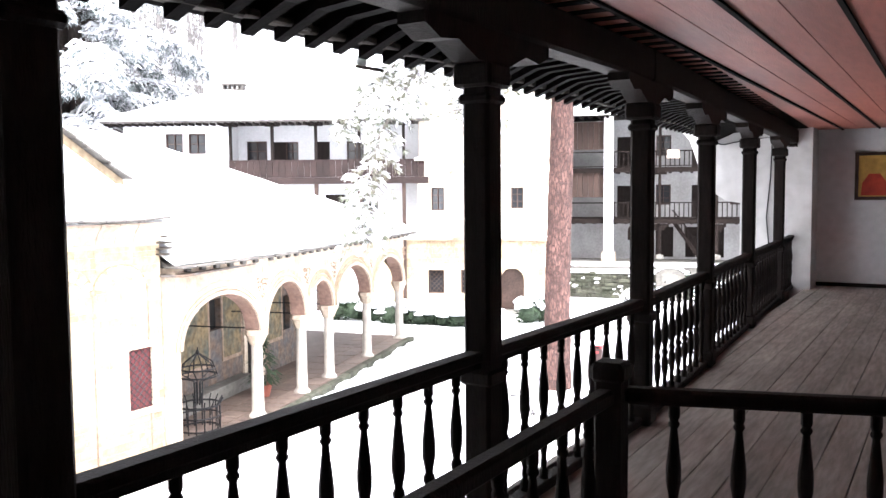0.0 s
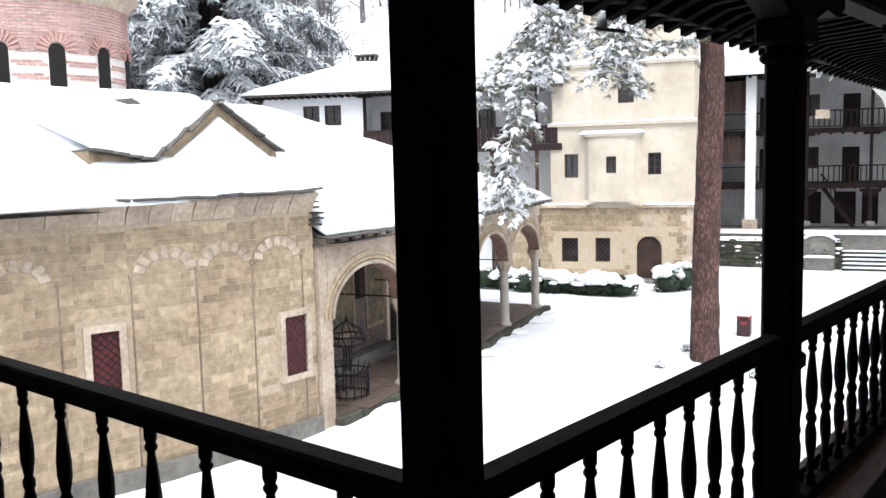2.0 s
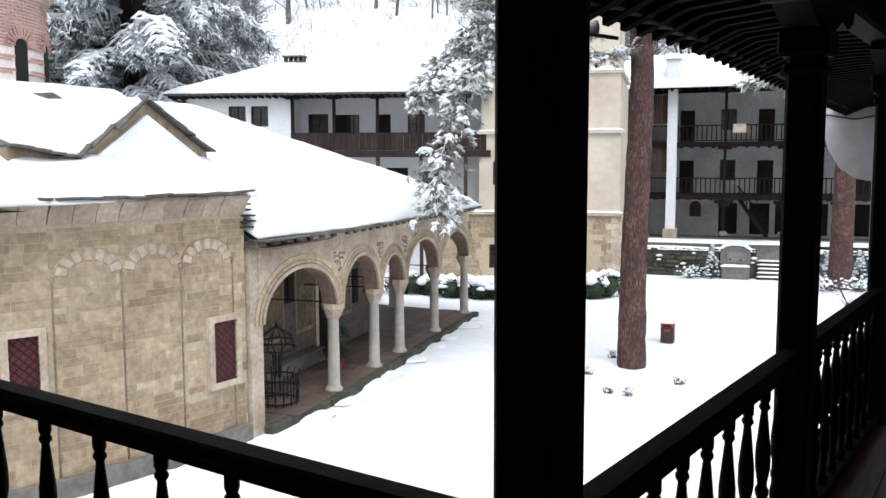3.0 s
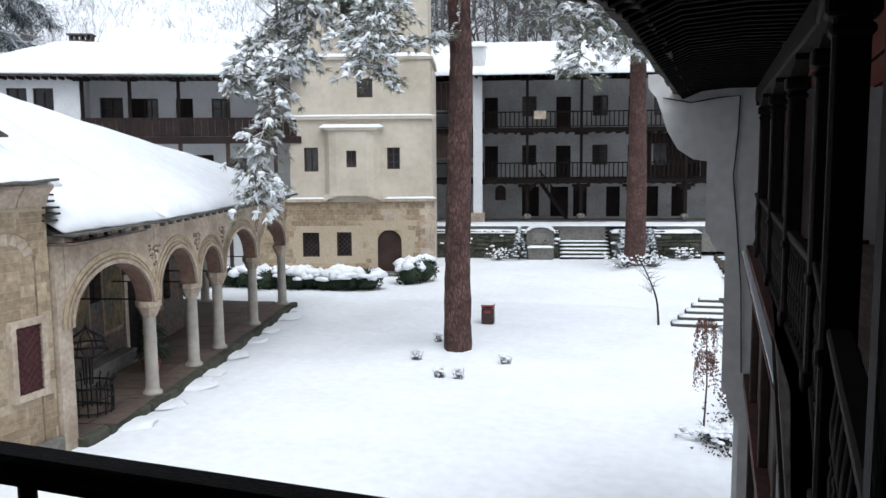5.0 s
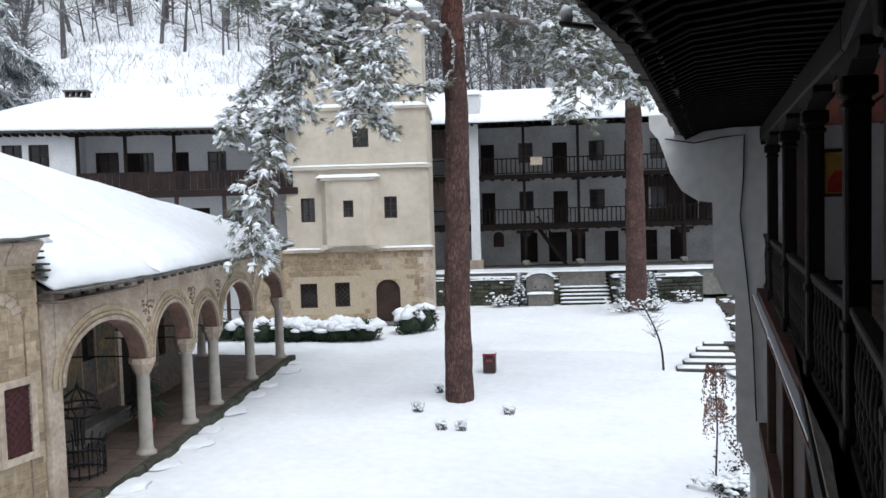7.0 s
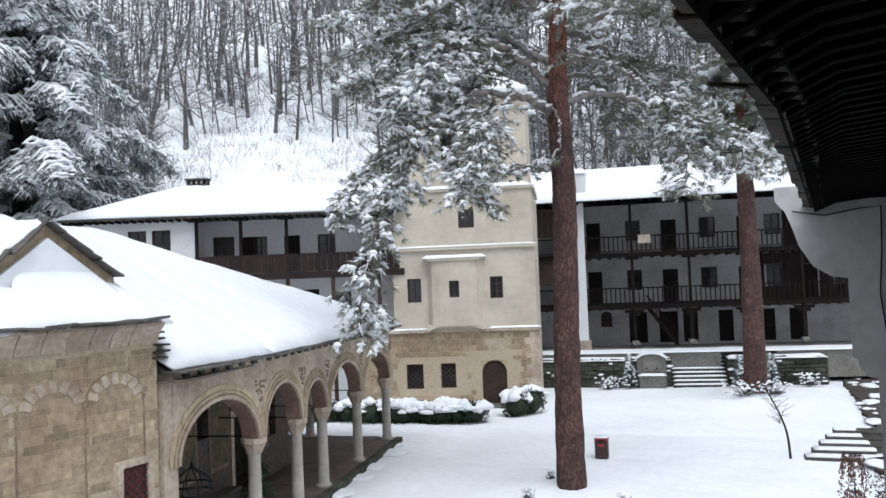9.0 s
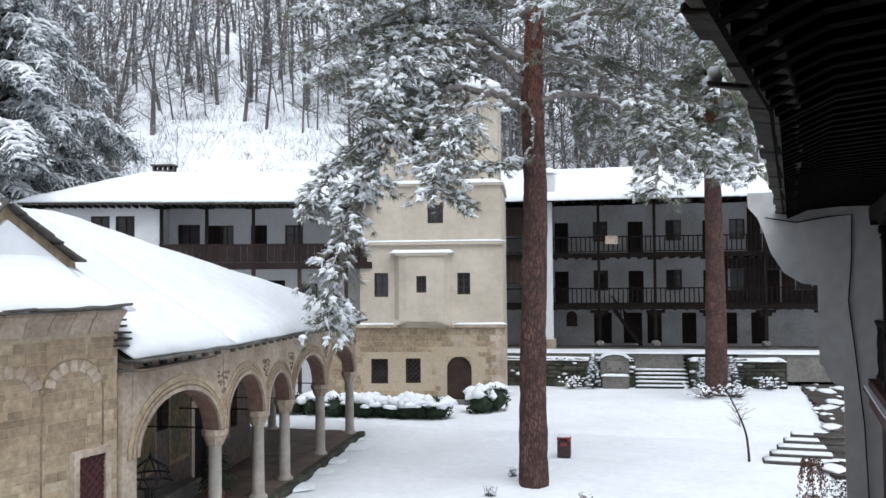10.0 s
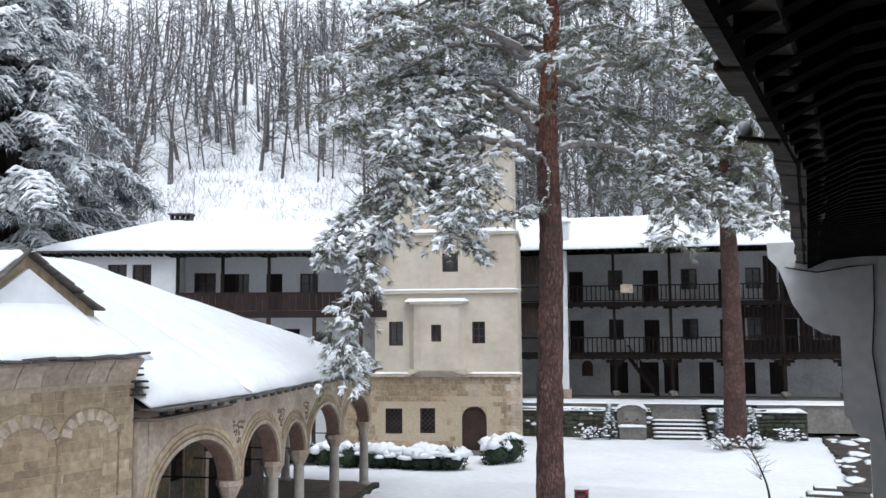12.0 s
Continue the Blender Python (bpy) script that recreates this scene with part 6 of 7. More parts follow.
BOUGHS = [
    # low limb to the west, arching over and hanging down far out
    dict(line=[P(0, 0, 11.8), P(-0.56, -0.2, 12.2), P(-1.3, -0.4, 12.4), P(-2.6, -0.6, 12.4), P(-4.2, -0.8, 11.0), P(-5.5, -0.9, 9.0), P(-6.1, -0.9, 7.0), P(-6.4, -0.9, 5.3)], r=0.15, bare=0.42, twigs=10.0, droop=0.7, snow=0.8, reach=0.68),
    dict(line=[P(-3.2, -0.6, 12.0), P(-4.8, -0.2, 11.2), P(-6.2, -0.1, 10.0), P(-7.0, -0.2, 8.6)], r=0.08, bare=0.2, twigs=10.0, droop=0.6, snow=0.7, reach=0.6),
    dict(line=[P(-1.4, -0.4, 12.4), P(-2.2, -1.3, 11.6), P(-2.9, -1.8, 10.4), P(-3.1, -2.0, 9.2)], r=0.08, bare=0.2, twigs=12.0, droop=0.5, snow=0.95, reach=0.75),
    dict(line=[P(-2.0, -0.5, 12.4), P(-2.4, 0.1, 11.0), P(-2.6, 0.1, 9.9), P(-2.4, 0.0, 9.0)], r=0.07, bare=0.15, twigs=10.0, droop=0.5, snow=0.2, reach=0.7),
    # snowy loop of a thin shoot beside the trunk
    dict(line=[P(-0.19, -0.4, 12.05), P(0.03, -0.55, 11.4), P(-0.08, -0.5, 10.6), P(-0.8, -0.4, 10.2), P(-2.0, -0.4, 10.1)], r=0.05, bare=0.6, twigs=5.0, droop=0.3, snow=0.6, reach=0.5),
    dict(line=[P(0, 0, 12.6), P(-1.04, -0.2, 13.6), P(-2.0, -0.4, 14.1), P(-3.4, -0.6, 14.3), P(-5.0, -0.8, 13.6), P(-6.4, -0.9, 12.6)], r=0.14, bare=0.45, twigs=9.0, droop=0.5, snow=0.6),
    dict(line=[P(0, 0, 13.5), P(-0.9, 0.3, 13.75), P(-1.8, 0.6, 13.5), P(-3.4, 1.0, 12.8), P(-5.0, 1.3, 11.6)], r=0.11, bare=0.5, twigs=9.0, droop=0.5, snow=0.2),
    dict(line=[P(-2.0, -0.4, 14.1), P(-3.6, -1.2, 13.4), P(-4.6, -1.6, 12.2), P(-5.2, -1.8, 11.2)], r=0.08, bare=0.25, twigs=11.0, droop=0.5, snow=0.95, reach=0.8),
    # limbs to the east
    dict(line=[P(0.1, 0, 12.2), P(1.4, -0.2, 12.4), P(3.06, -0.4, 11.95), P(4.5, -0.6, 11.3), P(5.6, -0.7, 10.2)], r=0.13, bare=0.62, twigs=7.0, droop=0.4, snow=0.5),
    dict(line=[P(0.2, 0, 13.5), P(1.2, -0.2, 13.5), P(2.4, -0.4, 12.9), P(3.2, -0.6, 12.1), P(4.5, -0.8, 10.9)], r=0.11, bare=0.7, twigs=7.0, droop=0.4, snow=0.6),
    dict(line=[P(3.4, -0.6, 11.8), P(3.8, -0.9, 10.8), P(3.8, -1.0, 9.8), P(3.7, -1.0, 9.2)], r=0.06, bare=0.2, twigs=9.0, droop=0.6, snow=0.7, reach=0.6),
    dict(line=[P(4.6, -0.7, 11.0), P(5.4, -0.9, 10.4), P(5.8, -1.0, 9.6)], r=0.06, bare=0.2, twigs=9.0, droop=0.6, snow=0.6, reach=0.6),
    dict(line=[P(0.2, 0, 14.5), P(1.2, 0.2, 14.3), P(1.9, 0.4, 13.8), P(3.6, 0.6, 13.4), P(5.2, 0.6, 12.4)], r=0.11, bare=0.5, twigs=7.0, droop=0.4, snow=0.2),
    dict(line=[P(0.1, 0, 13.0), P(1.4, 1.4, 13.4), P(2.6, 2.4, 12.6), P(3.2, 3.0, 11.2)], r=0.10, bare=0.4, twigs=8.0, droop=0.5, snow=0.3),
    # higher crown
    dict(line=[P(0, 0, 13.4), P(-1.8, 0.4, 14.6), P(-4.2, 0.6, 14.9), P(-7.4, 0.8, 13.9)], r=0.13, bare=0.4, twigs=8.0, droop=0.3, snow=0.5),
    dict(line=[P(0, 0, 14.4), P(2.4, -0.4, 15.0), P(4.8, -0.6, 14.6), P(6.6, -0.8, 13.2)], r=0.13, bare=0.35, twigs=9.0, droop=0.4),
    dict(line=[P(0, 0, 15.0), P(-2.2, -0.8, 16.0), P(-4.8, -1.0, 15.6), P(-6.8, -1.0, 14.6)], r=0.13, bare=0.3, twigs=9.0, droop=0.3),
    dict(line=[P(0, 0, 15.6), P(-1.0, 1.8, 16.2), P(-2.4, 3.2, 15.6)], r=0.11, bare=0.3, twigs=8.0, droop=0.3),
    dict(line=[P(0, 0, 15.4), P(1.8, 1.2, 16.2), P(4.4, 1.8, 15.6)], r=0.12, bare=0.3, twigs=8.0, droop=0.3),
    dict(line=[P(0, 0, 16.4), P(-2.6, 0.3, 17.4), P(-5.2, 0.3, 16.8)], r=0.12, bare=0.25, twigs=7.0, droop=0.3),
    dict(line=[P(0, 0, 16.8), P(2.4, -0.6, 17.8), P(4.8, -0.8, 17.0)], r=0.12, bare=0.25, twigs=7.0, droop=0.3),
    dict(line=[P(0, 0, 18.0), P(-2.0, -0.6, 19.0), P(-3.6, -0.8, 18.6)], r=0.10, bare=0.2, twigs=6.0, droop=0.3),
    dict(line=[P(0, 0, 18.4), P(2.0, 0.6, 19.2), P(3.4, 0.6, 18.8)], r=0.10, bare=0.2, twigs=6.0, droop=0.3),
]
rnd3 = random.Random(91)
for k in range(16):
    z = 13.2 + 0.42 * k
    a = k * 2.399
    L = rnd3.uniform(3.0, 5.6)
    l, d = math.cos(a) * L, math.sin(a) * L * 0.7
    BOUGHS.append(dict(line=[P(0.1, 0, z), P(l * 0.45, d * 0.45, z + 0.8), P(l, d, z + rnd3.uniform(-0.8, 0.4))], r=0.08, bare=0.3, twigs=4.5, droop=0.4))
pine(pose(-9.6, 24.45, 0), "tall red-barked pine with snow-laden drooping boughs", [(0, 0, -0.2), (0.02, 0.0, 4), P(0.15, 0, 9), P(0.10, 0, 13), P(0.35, 0, 17), P(0.4, 0, 21)],
     [0.47, 0.40, 0.37, 0.33, 0.22, 0.08], BOUGHS, 11)
SECOND = []
rnd2 = random.Random(5)
for k in range(26):
    z = 12.8 + k * 0.40
    a = k * 2.4
    L = 2.7 * (1 - 0.45 * k / 26) * rnd2.uniform(0.7, 1.1)
    SECOND.append(dict(line=[(0, 0, z), (L * 0.5 * math.cos(a), L * 0.5 * math.sin(a), z + 0.1), (L * math.cos(a), L * math.sin(a), z - 0.9)], r=0.09, bare=0.2, twigs=5.0, droop=0.5))
pine(pose(-6.8, 45.9, 0), "tall slim red-barked pine beside the terrace with snowy crown", [(0, 0, -0.2), (0.05, 0, 6), (0.0, 0.05, 13), (0, 0, 23)], [0.60, 0.50, 0.40, 0.1], SECOND, 12, 1.0, 1.0, 0.42)


def cedar(m, h, radius, seed, label, fine=1.0):
    """A broad conifer: separate long boughs that arch and droop, fringed with hanging sprays under snow."""
    rnd = random.Random(seed)
    ob = thing("cedar_tree", m, label, "tree")
    for lx in (0, -1.2):
        part("trunk", bark_trunk([(lx * 0.3, 0, -2), (lx, 0.1, h * 0.5), (lx * 1.5, 0, h * (1 if lx == 0 else 0.8))], [0.6, 0.42, 0.06], 12), BARK_DARK, ob, "", True)
    need, cap, tw, rime = Soup(), Soup(), Soup(), Soup()
    tiers = int(h / 1.75)
    for t in range(tiers):
        z0 = 3.0 + (h - 3.2) * t / tiers
        reach = radius * (1 - (z0 / h) ** 2.2) + 0.9
        for k in range(7):
            a = t * 1.45 + 6.283 * k / 7 + rnd.uniform(-0.35, 0.35)
            z = z0 + rnd.uniform(-0.9, 0.9)
            L = reach * rnd.uniform(0.35, 1.1)
            d = Vector((math.cos(a), math.sin(a), 0))
            line = bezier([Vector((0, 0, z)), d * L * 0.4 + Vector((0, 0, z + 0.9)), d * L * 0.75 + Vector((0, 0, z + 0.5)), d * L + Vector((0, 0, z - 0.16 * L))], 6)
            for i in range(len(line) - 1):
                r = 0.13 * (1 - i / len(line)) + 0.02
                tw.rod(line[i], line[i + 1], r, r * 0.95, 5)
                if i > 3:
                    cap.rod(line[i] + Vector((0, 0, r + 0.08)), line[i + 1] + Vector((0, 0, r + 0.08)), r + 0.06, r + 0.05, 5)
            side = Vector((-d.y, d.x, 0))
            n = int(L * 5.0 * fine)
            for j in range(n):
                u = 0.24 + 0.76 * (j + rnd.random()) / n
                f = u * (len(line) - 1)
                i = min(int(f), len(line) - 2)
                p = line[i].lerp(line[i + 1], f - i)
                for sgn in (-1, 1):
                    ln = (2.1 - 1.3 * u) * rnd.uniform(0.3, 1.2)
                    e = p + side * sgn * ln + d * ln * rnd.uniform(0.0, 1.0) + Vector((0, 0, -ln * rnd.uniform(0.2, 1.0)))
                    mid = p.lerp(e, 0.5) + Vector((0, 0, 0.22 * ln))
                    tw.rod(p, mid, 0.03, 0.02)
                    tw.rod(mid, e, 0.02, 0.01)
                    snowy = rnd.random() < 0.8
                    if snowy:
                        w = rnd.uniform(0.05, 0.15)
                        cap.rod(p + Vector((0, 0, 0.12)), mid + Vector((0, 0, 0.12)), w, w * 0.9, 5)
                        cap.rod(mid + Vector((0, 0, 0.12)), mid.lerp(e, rnd.uniform(0.5, 1.0)) + Vector((0, 0, 0.08)), w * 0.9, 0.03, 5)
                        for g in range(3):
                            w = rnd.uniform(0.08, 0.26)
                            cap.blob(p.lerp(e, rnd.random()) + Vector((rnd.uniform(-0.3, 0.3), rnd.uniform(-0.3, 0.3), 0.16)), w, w * 0.8, w * 0.5, rnd.random())
                    for g in range(6):
                        c = (p.lerp(mid, g / 3) if g < 3 else mid.lerp(e, g / 3 - 0.8)) + Vector((rnd.uniform(-0.15, 0.15), rnd.uniform(-0.15, 0.15), -0.08))
                        tuft(need, c, d * 0.4 + side * sgn * 0.4 + Vector((0, 0, -0.8)), rnd.uniform(0.32, 0.6), rnd, 8, rime, -0.95, 0.5 if snowy else 0.22)
    need.out("foliage", CEDAR, ob, "blue-green needles")
    rime.out("rimed_foliage", SNOW_TWIG, ob, "needles white with rime")
    tw.out("bough_wood", BARK_DARK, ob)
    cap.out("snow_cover", SNOW_TWIG, ob, "heavy snow on the boughs", True)
    return ob


cedar(pose(-45.5, 32.5, 0), 31, 9.5, 21, "broad dark cedar with boughs bent under snow")
cedar(pose(-52, 24, 0), 28, 8.0, 22, "broad dark cedar heavy with snow behind the church", 0.6)
cedar(pose(-57, 38, 3), 30, 8.0, 23, "dark snowy cedar at the foot of the hill", 0.6)

# bare hillside wood: trunks, limbs and snow-lined twigs
rnd = random.Random(77)
wood, wsnow = Soup(), Soup()
RIGHT = Vector((0.917, 0.40))
for n in range(1350):
    d = 88 + 110 * rnd.random() ** 1.3
    s = rnd.uniform(-0.62, 0.62) * d
    x, y = VIEW.x * d + RIGHT.x * s, VIEW.y * d + RIGHT.y * s
    if -0.42 < s / d < -0.15 and d < 108:
        continue
    z = ground_height(x, y)
    h = rnd.uniform(9, 20)
    r = 0.09 + 0.36 * rnd.random() ** 2.4
    lean = Vector((rnd.uniform(-0.12, 0.12), rnd.uniform(-0.12, 0.12), 1))
    if rnd.random() < 0.3:
        lean.x += rnd.uniform(-0.5, 0.5)
    base = Vector((x, y, z - 0.3))
    mid = base + lean * h * 0.5
    tip = mid + (lean + Vector((rnd.uniform(-0.12, 0.12), rnd.uniform(-0.1, 0.1), 0))) * h * 0.5
    wood.rod(base, mid, r, r * 0.65, 5)
    wood.rod(mid, tip, r * 0.65, r * 0.12, 5)
    for k in range(18):
        u = rnd.uniform(0.14, 1)
        p = base.lerp(mid, u * 2) if u < 0.5 else mid.lerp(tip, u * 2 - 1)
        a = rnd.random() * 6.283
        L = rnd.uniform(1.0, 3.6) * (1.15 - 0.6 * u)
        q = p + Vector((math.cos(a), math.sin(a), rnd.uniform(0.1, 0.9))) * L
        wood.rod(p, q, 0.07, 0.03)
        if rnd.random() < 0.6:
            wsnow.rod(p + Vector((0, 0, 0.05)), q + Vector((0, 0, 0.05)), 0.05, 0.025)
        for _ in range(4):
            c = p.lerp(q, rnd.uniform(0.3, 1))
            e = c + Vector((rnd.uniform(-1, 1), rnd.uniform(-1, 1), rnd.uniform(-0.1, 0.9))) * rnd.uniform(0.4, 1.2)
            (wsnow if rnd.random() < 0.45 else wood).rod(c, e, 0.034, 0.016)
# undergrowth along the foot of the wood: tangled canes and brush, powdered with snow
for n in range(3400):
    d = 82 + 60 * rnd.random() ** 1.4
    s = rnd.uniform(-0.6, 0.6) * d
    x, y = VIEW.x * d + RIGHT.x * s, VIEW.y * d + RIGHT.y * s
    patch = noise.noise(Vector((x * 0.11, y * 0.11, 8)))
    if -0.42 < s / d < -0.15 and d < 104 + 5 * patch:
        if rnd.random() > max(0.0, (d - 90) / 26) + max(0.0, patch - 0.15):
            continue
    elif d < 96 and patch < -0.05:
        continue
    base = Vector((x, y, ground_height(x, y) - 0.1))
    tall = rnd.uniform(0.5, 1.5)
    for k in range(13):
        root = base + Vector((rnd.uniform(-1.5, 1.5), rnd.uniform(-1.5, 1.5), 0))
        e = root + Vector((rnd.uniform(-1.0, 1.0), rnd.uniform(-1.0, 1.0), rnd.uniform(0.3, 1.8))) * tall
        m_ = root.lerp(e, 0.5) + Vector((rnd.uniform(-0.3, 0.3), rnd.uniform(-0.3, 0.3), 0.25 * tall))
        (wsnow if rnd.random() < 0.25 else wood).rod(root, m_, 0.018, 0.014)
        (wsnow if rnd.random() < 0.35 else wood).rod(m_, e, 0.014, 0.008)
        if rnd.random() < 0.15:
            w = rnd.uniform(0.05, 0.11)
            wsnow.blob(m_, w * 1.6, w * 1.6, w, rnd.random())
wt = thing("woodland", None, "bare winter wood on the snowy hillside", "woods", kind="stuff")
tagged(wood.out("bare_timber", TWIG, wt), kind="stuff")
tagged(wsnow.out("twig_snow", SNOW_FAR, wt), kind="stuff")

# ---- things in the yard ----
bn = thing("litter_bin", pose(-10.15, 29.5, 0, 0, 0, 12), "dark brown litter bin with a red top in the snow", "bin")
bm = bm_box(-0.24, 0.24, -0.22, 0.22, 0.02, 0.62, bevel=0.02)
part("body", bm, BIN_BROWN, bn)
part("lid", bm_box(-0.25, 0.25, -0.23, 0.23, 0.62, 0.76, bevel=0.03), RED_PAINT, bn, "red top")
part("slot", bm_box(-0.15, 0.15, -0.236, -0.226, 0.64, 0.70), VOID, bn)
part("notice", bm_box(-0.12, 0.12, -0.228, -0.222, 0.44, 0.54), RED_PAINT, bn)
part("snow_cap", snow_sheet(bmesh.new(), [(-0.24, -0.22, 0.76), (0.24, -0.22, 0.76), (0.24, 0.22, 0.76), (-0.24, 0.22, 0.76)], 5, 5, 0.03, 0.01, 0.1), SNOW, bn, smooth=True)


def hedge(points, label, seed, h=1.0, w=0.7):
    """A run of clipped box bushes with leaves and a thick snow cap."""
    rnd = random.Random(seed)
    x, y = points[len(points) // 2]
    ob = thing("box_hedge", pose(x, y, 0), label, "hedge")
    core, cap = bmesh.new(), Soup()
    leaf = Soup()
    for i, (px, py) in enumerate(points):
        c = Vector((px - x + rnd.uniform(-0.12, 0.12), py - y + rnd.uniform(-0.15, 0.15), h * rnd.uniform(0.34, 0.5)))
        lump(core, c, w * 0.82, h * 0.55 / w, i + seed, 2)
        for k in range(420):
            a, b = rnd.random() * 6.283, math.acos(rnd.uniform(-0.75, 1))
            d = Vector((math.sin(b) * math.cos(a), math.sin(b) * math.sin(a), math.cos(b)))
            p = c + Vector((d.x * w, d.y * w, d.z * h * 0.56)) * rnd.uniform(0.82, 1.05)
            t1 = d.cross(Vector((rnd.random(), rnd.random(), rnd.random()))).normalized() * 0.06
            leaf.tri(p - t1, p + t1, p + d * 0.10 + t1 * rnd.uniform(-1, 1))
        tall = rnd.uniform(0.85, 1.2)
        for k in range(34):
            a, r = rnd.random() * 6.283, w * 0.95 * rnd.random() ** 0.5
            if noise.noise(Vector((px * 1.6 + r * math.cos(a), py * 1.6 + r * math.sin(a), 7))) < -0.12:
                continue
            cap.blob(c + Vector((r * math.cos(a), r * math.sin(a), h * 0.5 * math.sqrt(max(0.05, 1 - (r / w) ** 2)))), rnd.uniform(0.14, 0.52), rnd.uniform(0.14, 0.46), rnd.uniform(0.10, 0.34) * tall, rnd.random())
    part("core", core, BOX_LEAF, ob, "", True)
    leaf.out("foliage", BOX_LEAF, ob)
    cap.out("snow_cover", SNOW, ob, "thick snow", True)
    return ob


hedge([(-23.0 + 0.66 * k, 34.3 + 0.19 * k) for k in range(8)], "clipped box hedge under thick snow beside the tower", 3)
hedge([(-16.9, 38.0), (-16.4, 38.7)], "rounded box bush under snow beside the arched door", 4, 1.2, 0.72)
hedge([(-24.6, 34.5), (-25.4, 34.2), (-26.2, 34.0)], "snowy box bushes beyond the porch", 6)


def small_fir(m, h, seed):
    rnd = random.Random(seed)
    ob = thing("small_fir", m, "small cone-shaped fir dusted with snow", "tree", "small firs")
    need, cap = Soup(), Soup()
    part("trunk", tube(bmesh.new(), [(0, 0, 0), (0, 0, h)], [0.05, 0.01], 5), BARK_DARK, ob)
    for k in range(150):
        z = 0.1 + h * rnd.random()
        r = 0.42 * (1 - z / (h + 0.1)) + 0.04
        a = rnd.random() * 6.283
        p = Vector((r * math.cos(a), r * math.sin(a), z)) * 1.0
        tuft(need, p * 0.8 + Vector((0, 0, z * 0.2)), (math.cos(a), math.sin(a), 0.1), 0.24, rnd, 8)
        if rnd.random() < 0.45:
            cap.blob(p + Vector((0, 0, 0.05)), 0.10, 0.10, 0.07, rnd.random())
    need.out("foliage", CEDAR, ob)
    tagged(cap.out("snow_cover", SNOW_TWIG, ob), kind="stuff")
    return ob


for sx, sh in ((-1.35, 1.9), (4.9, 1.7), (6.6, 1.8)):
    small_fir(WM @ pose(sx, -0.75, 0), sh, int(sx * 10) + 50)
# low snowy mounds of bedding plants
for k, (x, y, r, sd) in enumerate(((-15.4, 48.2, 0.8, 1), (-7.2, 44.7, 1.1, 2), (-5.8, 45.4, 0.9, 3), (-4.6, 51.2, 0.8, 4))):
    ob = thing("snowy_shrub", pose(x, y, ground_height(x, y)), "low leafless shrub under snow", "shrub", "low shrubs")
    s1, s2 = Soup(), Soup()
    q = random.Random(sd)
    for _ in range(70):
        a = q.random() * 6.283
        e = Vector((math.cos(a) * r * q.random(), math.sin(a) * r * q.random(), q.uniform(0.15, 0.75)))
        s1.rod(e * 0.2, e, 0.014, 0.006)
        if q.random() < 0.7:
            s2.blob(e, 0.09, 0.09, 0.06, q.random())
    s1.out("brushwood", TWIG, ob)
    tagged(s2.out("snow_cover", SNOW_TWIG, ob), kind="stuff")
# dark tussocks and markers round the big pine
for k, (x, y) in enumerate(((-9.05, 21.35), (-8.5, 21.4), (-10.5, 23.05), (-7.65, 23.4), (-10.65, 25.35))):
    ob = thing("garden_plant", pose(x, y, ground_height(x, y)), "frosted tuft of dead plant poking out of snow", "plant", "dead plants")
    s1, s2 = Soup(), Soup()
    q = random.Random(k + 30)
    for _ in range(40):
        a = q.random() * 6.283
        b0 = Vector((q.uniform(-0.12, 0.12), q.uniform(-0.12, 0.12), -0.05))
        e = b0 + Vector((math.cos(a) * 0.1, math.sin(a) * 0.1, q.uniform(0.1, 0.36)))
        s1.rod(b0, e, 0.009, 0.005)
    for _ in range(14):
        s2.blob(Vector((q.uniform(-0.16, 0.16), q.uniform(-0.16, 0.16), q.uniform(0.05, 0.3))), 0.07, 0.06, 0.05, q.random())
    s1.out("dead_growth", TWIG, ob)
    tagged(s2.out("snow_cover", SNOW_TWIG, ob), kind="stuff")
# young bare tree
yt = thing("young_tree", pose(-3.84, 31.15, 0), "thin leaning bare sapling with a few snowy twigs", "tree")
part("trunk", tube(bmesh.new(), bezier([(0, 0, -0.1), (-0.1, 0, 1.0), (-0.5, 0.1, 2.0), (-0.9, 0.1, 2.7)], 5), list(np.linspace(0.055, 0.015, 16)), 6), BARK_DARK, yt)
s1 = Soup()
q = random.Random(8)
for _ in range(26):
    z = q.uniform(1.2, 2.7)
    p = Vector((-0.2 - 0.35 * (z - 1), 0.05, z))
    s1.rod(p, p + Vector((q.uniform(-0.7, 0.7), q.uniform(-0.4, 0.4), q.uniform(0.0, 0.6))), 0.012, 0.005)
s1.out("brushwood", BARK_DARK, yt)
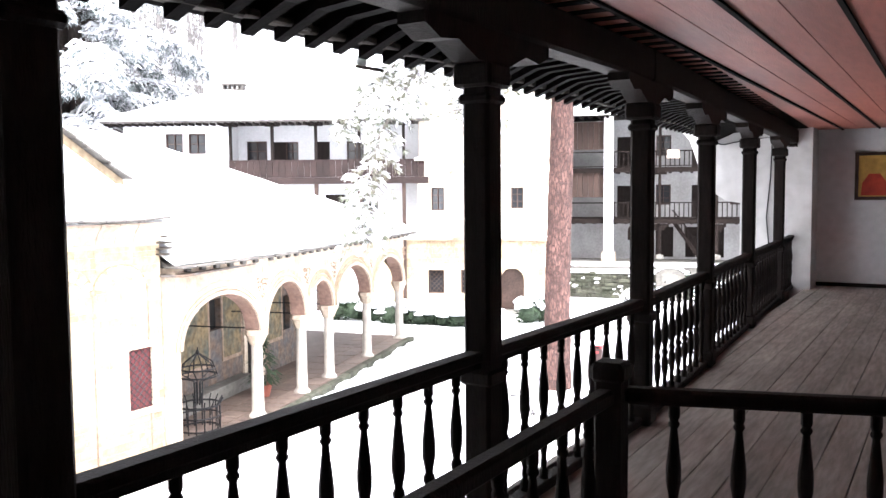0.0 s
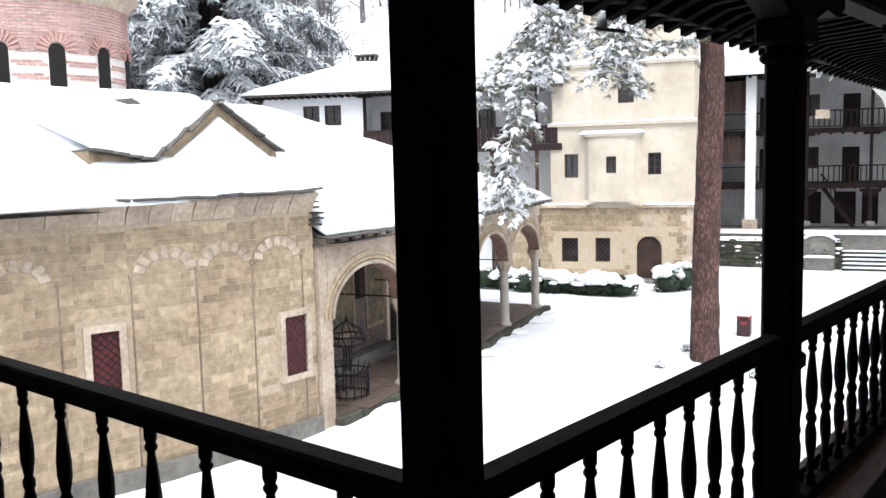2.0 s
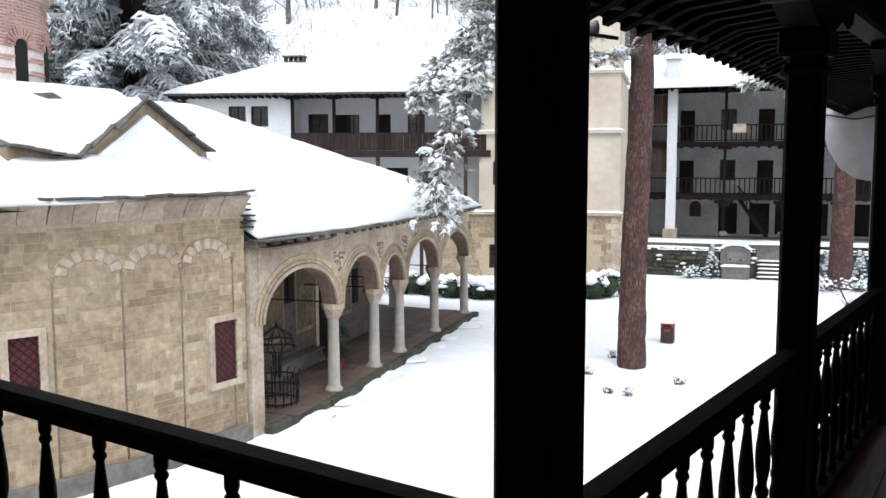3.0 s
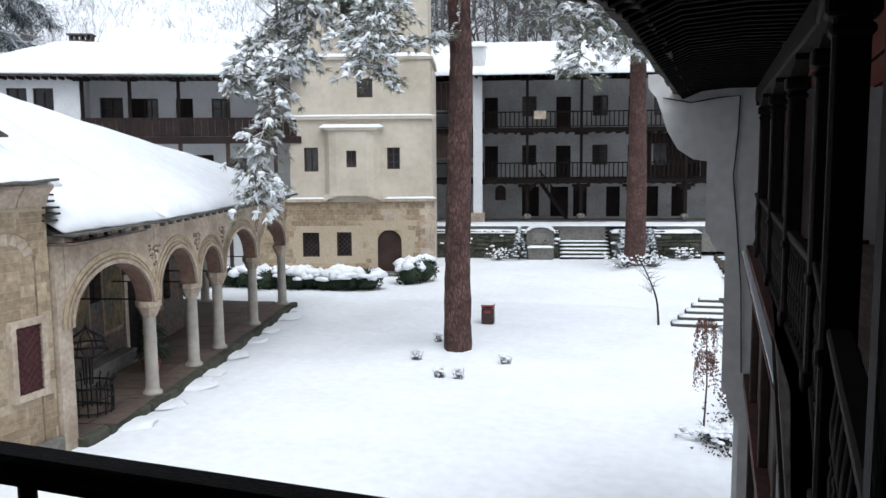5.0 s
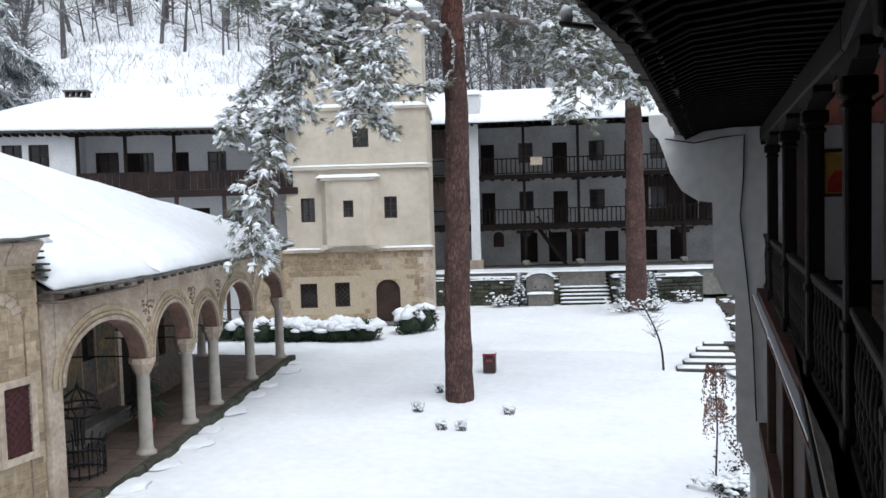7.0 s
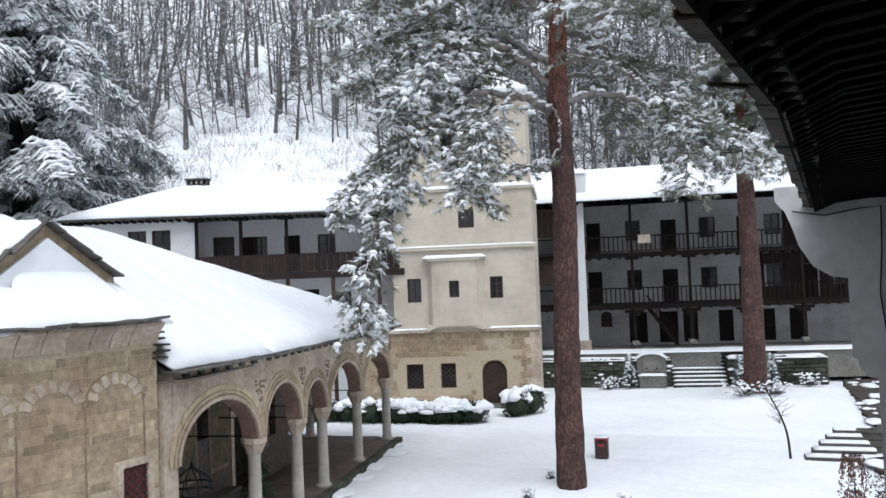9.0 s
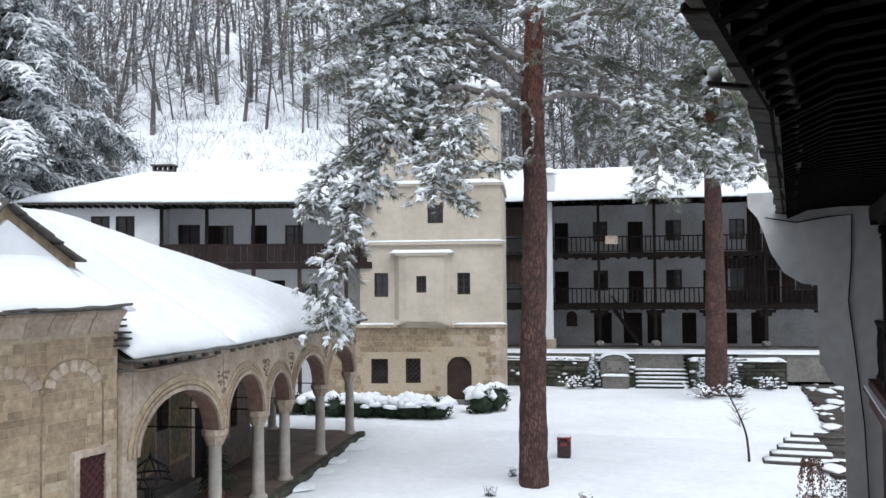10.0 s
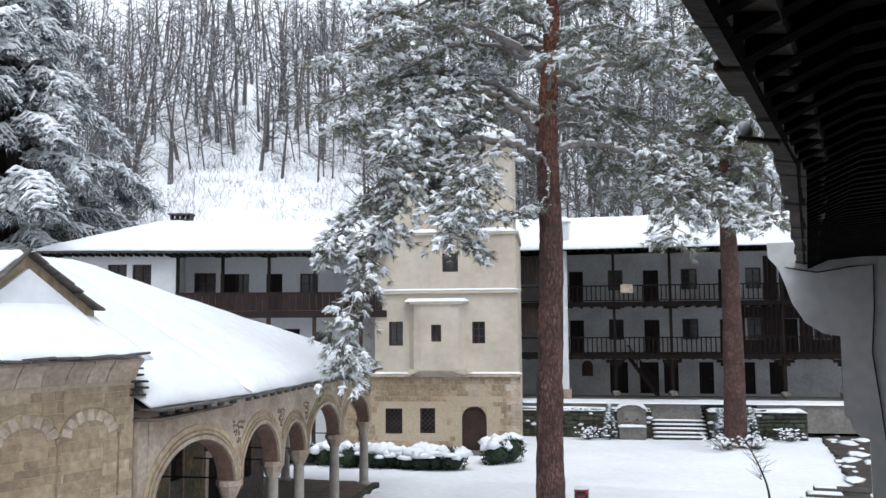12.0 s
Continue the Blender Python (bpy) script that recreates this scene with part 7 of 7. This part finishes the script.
# weeping withered shrub by the wall
ws = thing("weeping_shrub", pose(-1.45, 19.3, 0) @ Matrix.Diagonal((0.85, 0.85, 0.9, 1)), "weeping sapling with withered brown leaves", "shrub")
part("trunk", tube(bmesh.new(), [(0, 0, 0), (0.05, 0, 1.2), (0, 0, 2.9)], [0.03, 0.025, 0.012], 5), BARK_DARK, ws)
s1, s2 = Soup(), Soup()
for tier in (2.9, 2.0):
    for _ in range(26):
        a = q.random() * 6.283
        p = Vector((0, 0, tier))
        m_ = p + Vector((math.cos(a) * 0.20, math.sin(a) * 0.20, 0.05))
        e = m_ + Vector((math.cos(a) * 0.12, math.sin(a) * 0.12, -q.uniform(0.4, 1.1)))
        s1.rod(p, m_, 0.005, 0.004)
        s1.rod(m_, e, 0.004, 0.002)
        for _ in range(18):
            c = m_.lerp(e, q.random()) + Vector((q.uniform(-0.06, 0.06), q.uniform(-0.06, 0.06), 0))
            s2.tri(c, c + Vector((q.uniform(0.01, 0.035), 0.01, -0.06)), c + Vector((-q.uniform(0.01, 0.035), 0.02, -0.05)))
s1.out("brushwood", BARK_DARK, ws)
s2.out("foliage", BRONZE_LEAF, ws)
# stone steps down along the wall and dark bed at its foot
ss = thing("garden_steps", pose(-2.2, 33.6, 0, 0, 0, 8), "rough stone garden steps half buried in snow", "steps")
# right ends of the dark treads stay snow-free, standing in for shadow and soil
for k in range(5):
    part("step", bm_box(-1.5 + 0.3 * k, 1.6, -2.4 + k * 0.8, -1.6 + k * 0.8, -0.05, 0.10 + 0.10 * k, bevel=0.04), DARK_STEP, ss, m=Matrix.Rotation(radians(q.uniform(-3, 3)), 4, "Z"))
    part("step_snow", snow_sheet(bmesh.new(), [(-1.45 + 0.3 * k, -2.28 + k * 0.8, 0.10 + 0.10 * k), (1.0 - 0.12 * k, -2.28 + k * 0.8, 0.10 + 0.10 * k), (1.0 - 0.12 * k, -1.62 + k * 0.8, 0.10 + 0.10 * k), (-1.45 + 0.3 * k, -1.62 + k * 0.8, 0.10 + 0.10 * k)], 8, 4, 0.035, 0.03, 0.1), SNOW, ss, smooth=True)
bd = thing("garden_bed", pose(-1.0, 18.2, 0), "dark evergreen clump in a snowy bed beside the wall", "plant")
s1, s2 = Soup(), Soup()
for _ in range(130):
    p = Vector((q.gauss(0, 0.34), q.gauss(0, 0.26), q.uniform(0.03, 0.2)))
    tuft(s1, p, (q.uniform(-1, 1), q.uniform(-1, 1), 0.6), 0.17, q, 5)
    if q.random() < 0.45:
        s2.blob(p + Vector((0, 0, 0.12)), 0.10, 0.10, 0.06, q.random())
s1.out("foliage", BOX_LEAF, bd)
s2.out("snow_cover", SNOW_TWIG, bd)

# dark ground strip standing in for shade, and leaf litter, along the white wall
soil = bmesh.new()
edge = [(-1.25 - 0.55 * noise.noise(Vector((0, y * 0.9, 3))) - (max(0.0, y - 38.0) * 0.11), y) for y in np.arange(29.5, 56.0, 0.4)]
slab(soil, edge + [(-0.2, 56.0), (-0.2, 29.5)], -0.1, 0.13)
tagged(part("ground_shade_strip", soil, GROUND_SHADE), "dark ground strip standing in for shade along the foot of the wall", "soil", kind="structure")
sn, lf = Soup(), Soup()
for k in range(24):
    y = q.uniform(29.5, 55)
    x = -0.4 - q.random() ** 0.7 * (1.0 + max(0.0, y - 38.0) * 0.11)
    r = 0.12 + 0.5 * q.random() ** 2
    sn.blob((x, y, 0.13), r, r * 1.9, 0.05, k)
for k in range(900):
    y = q.uniform(17, 34)
    x = -0.75 - abs(q.gauss(0, 0.32))
    c = Vector((x, y, ground_height(x, y) + 0.04))
    lf.tri(c, c + Vector((q.uniform(-0.07, 0.07), q.uniform(0.02, 0.09), 0.05)), c + Vector((q.uniform(-0.07, 0.07), q.uniform(-0.09, -0.02), 0.07)))
st = thing("wall_foot_litter", None, "snow crusts and dead leaves beside the wall", "litter", kind="stuff")
tagged(sn.out("snow_crust", SNOW, st, "", True), kind="stuff")
tagged(lf.out("dead_leaves", BARK_DARK, st), kind="stuff")
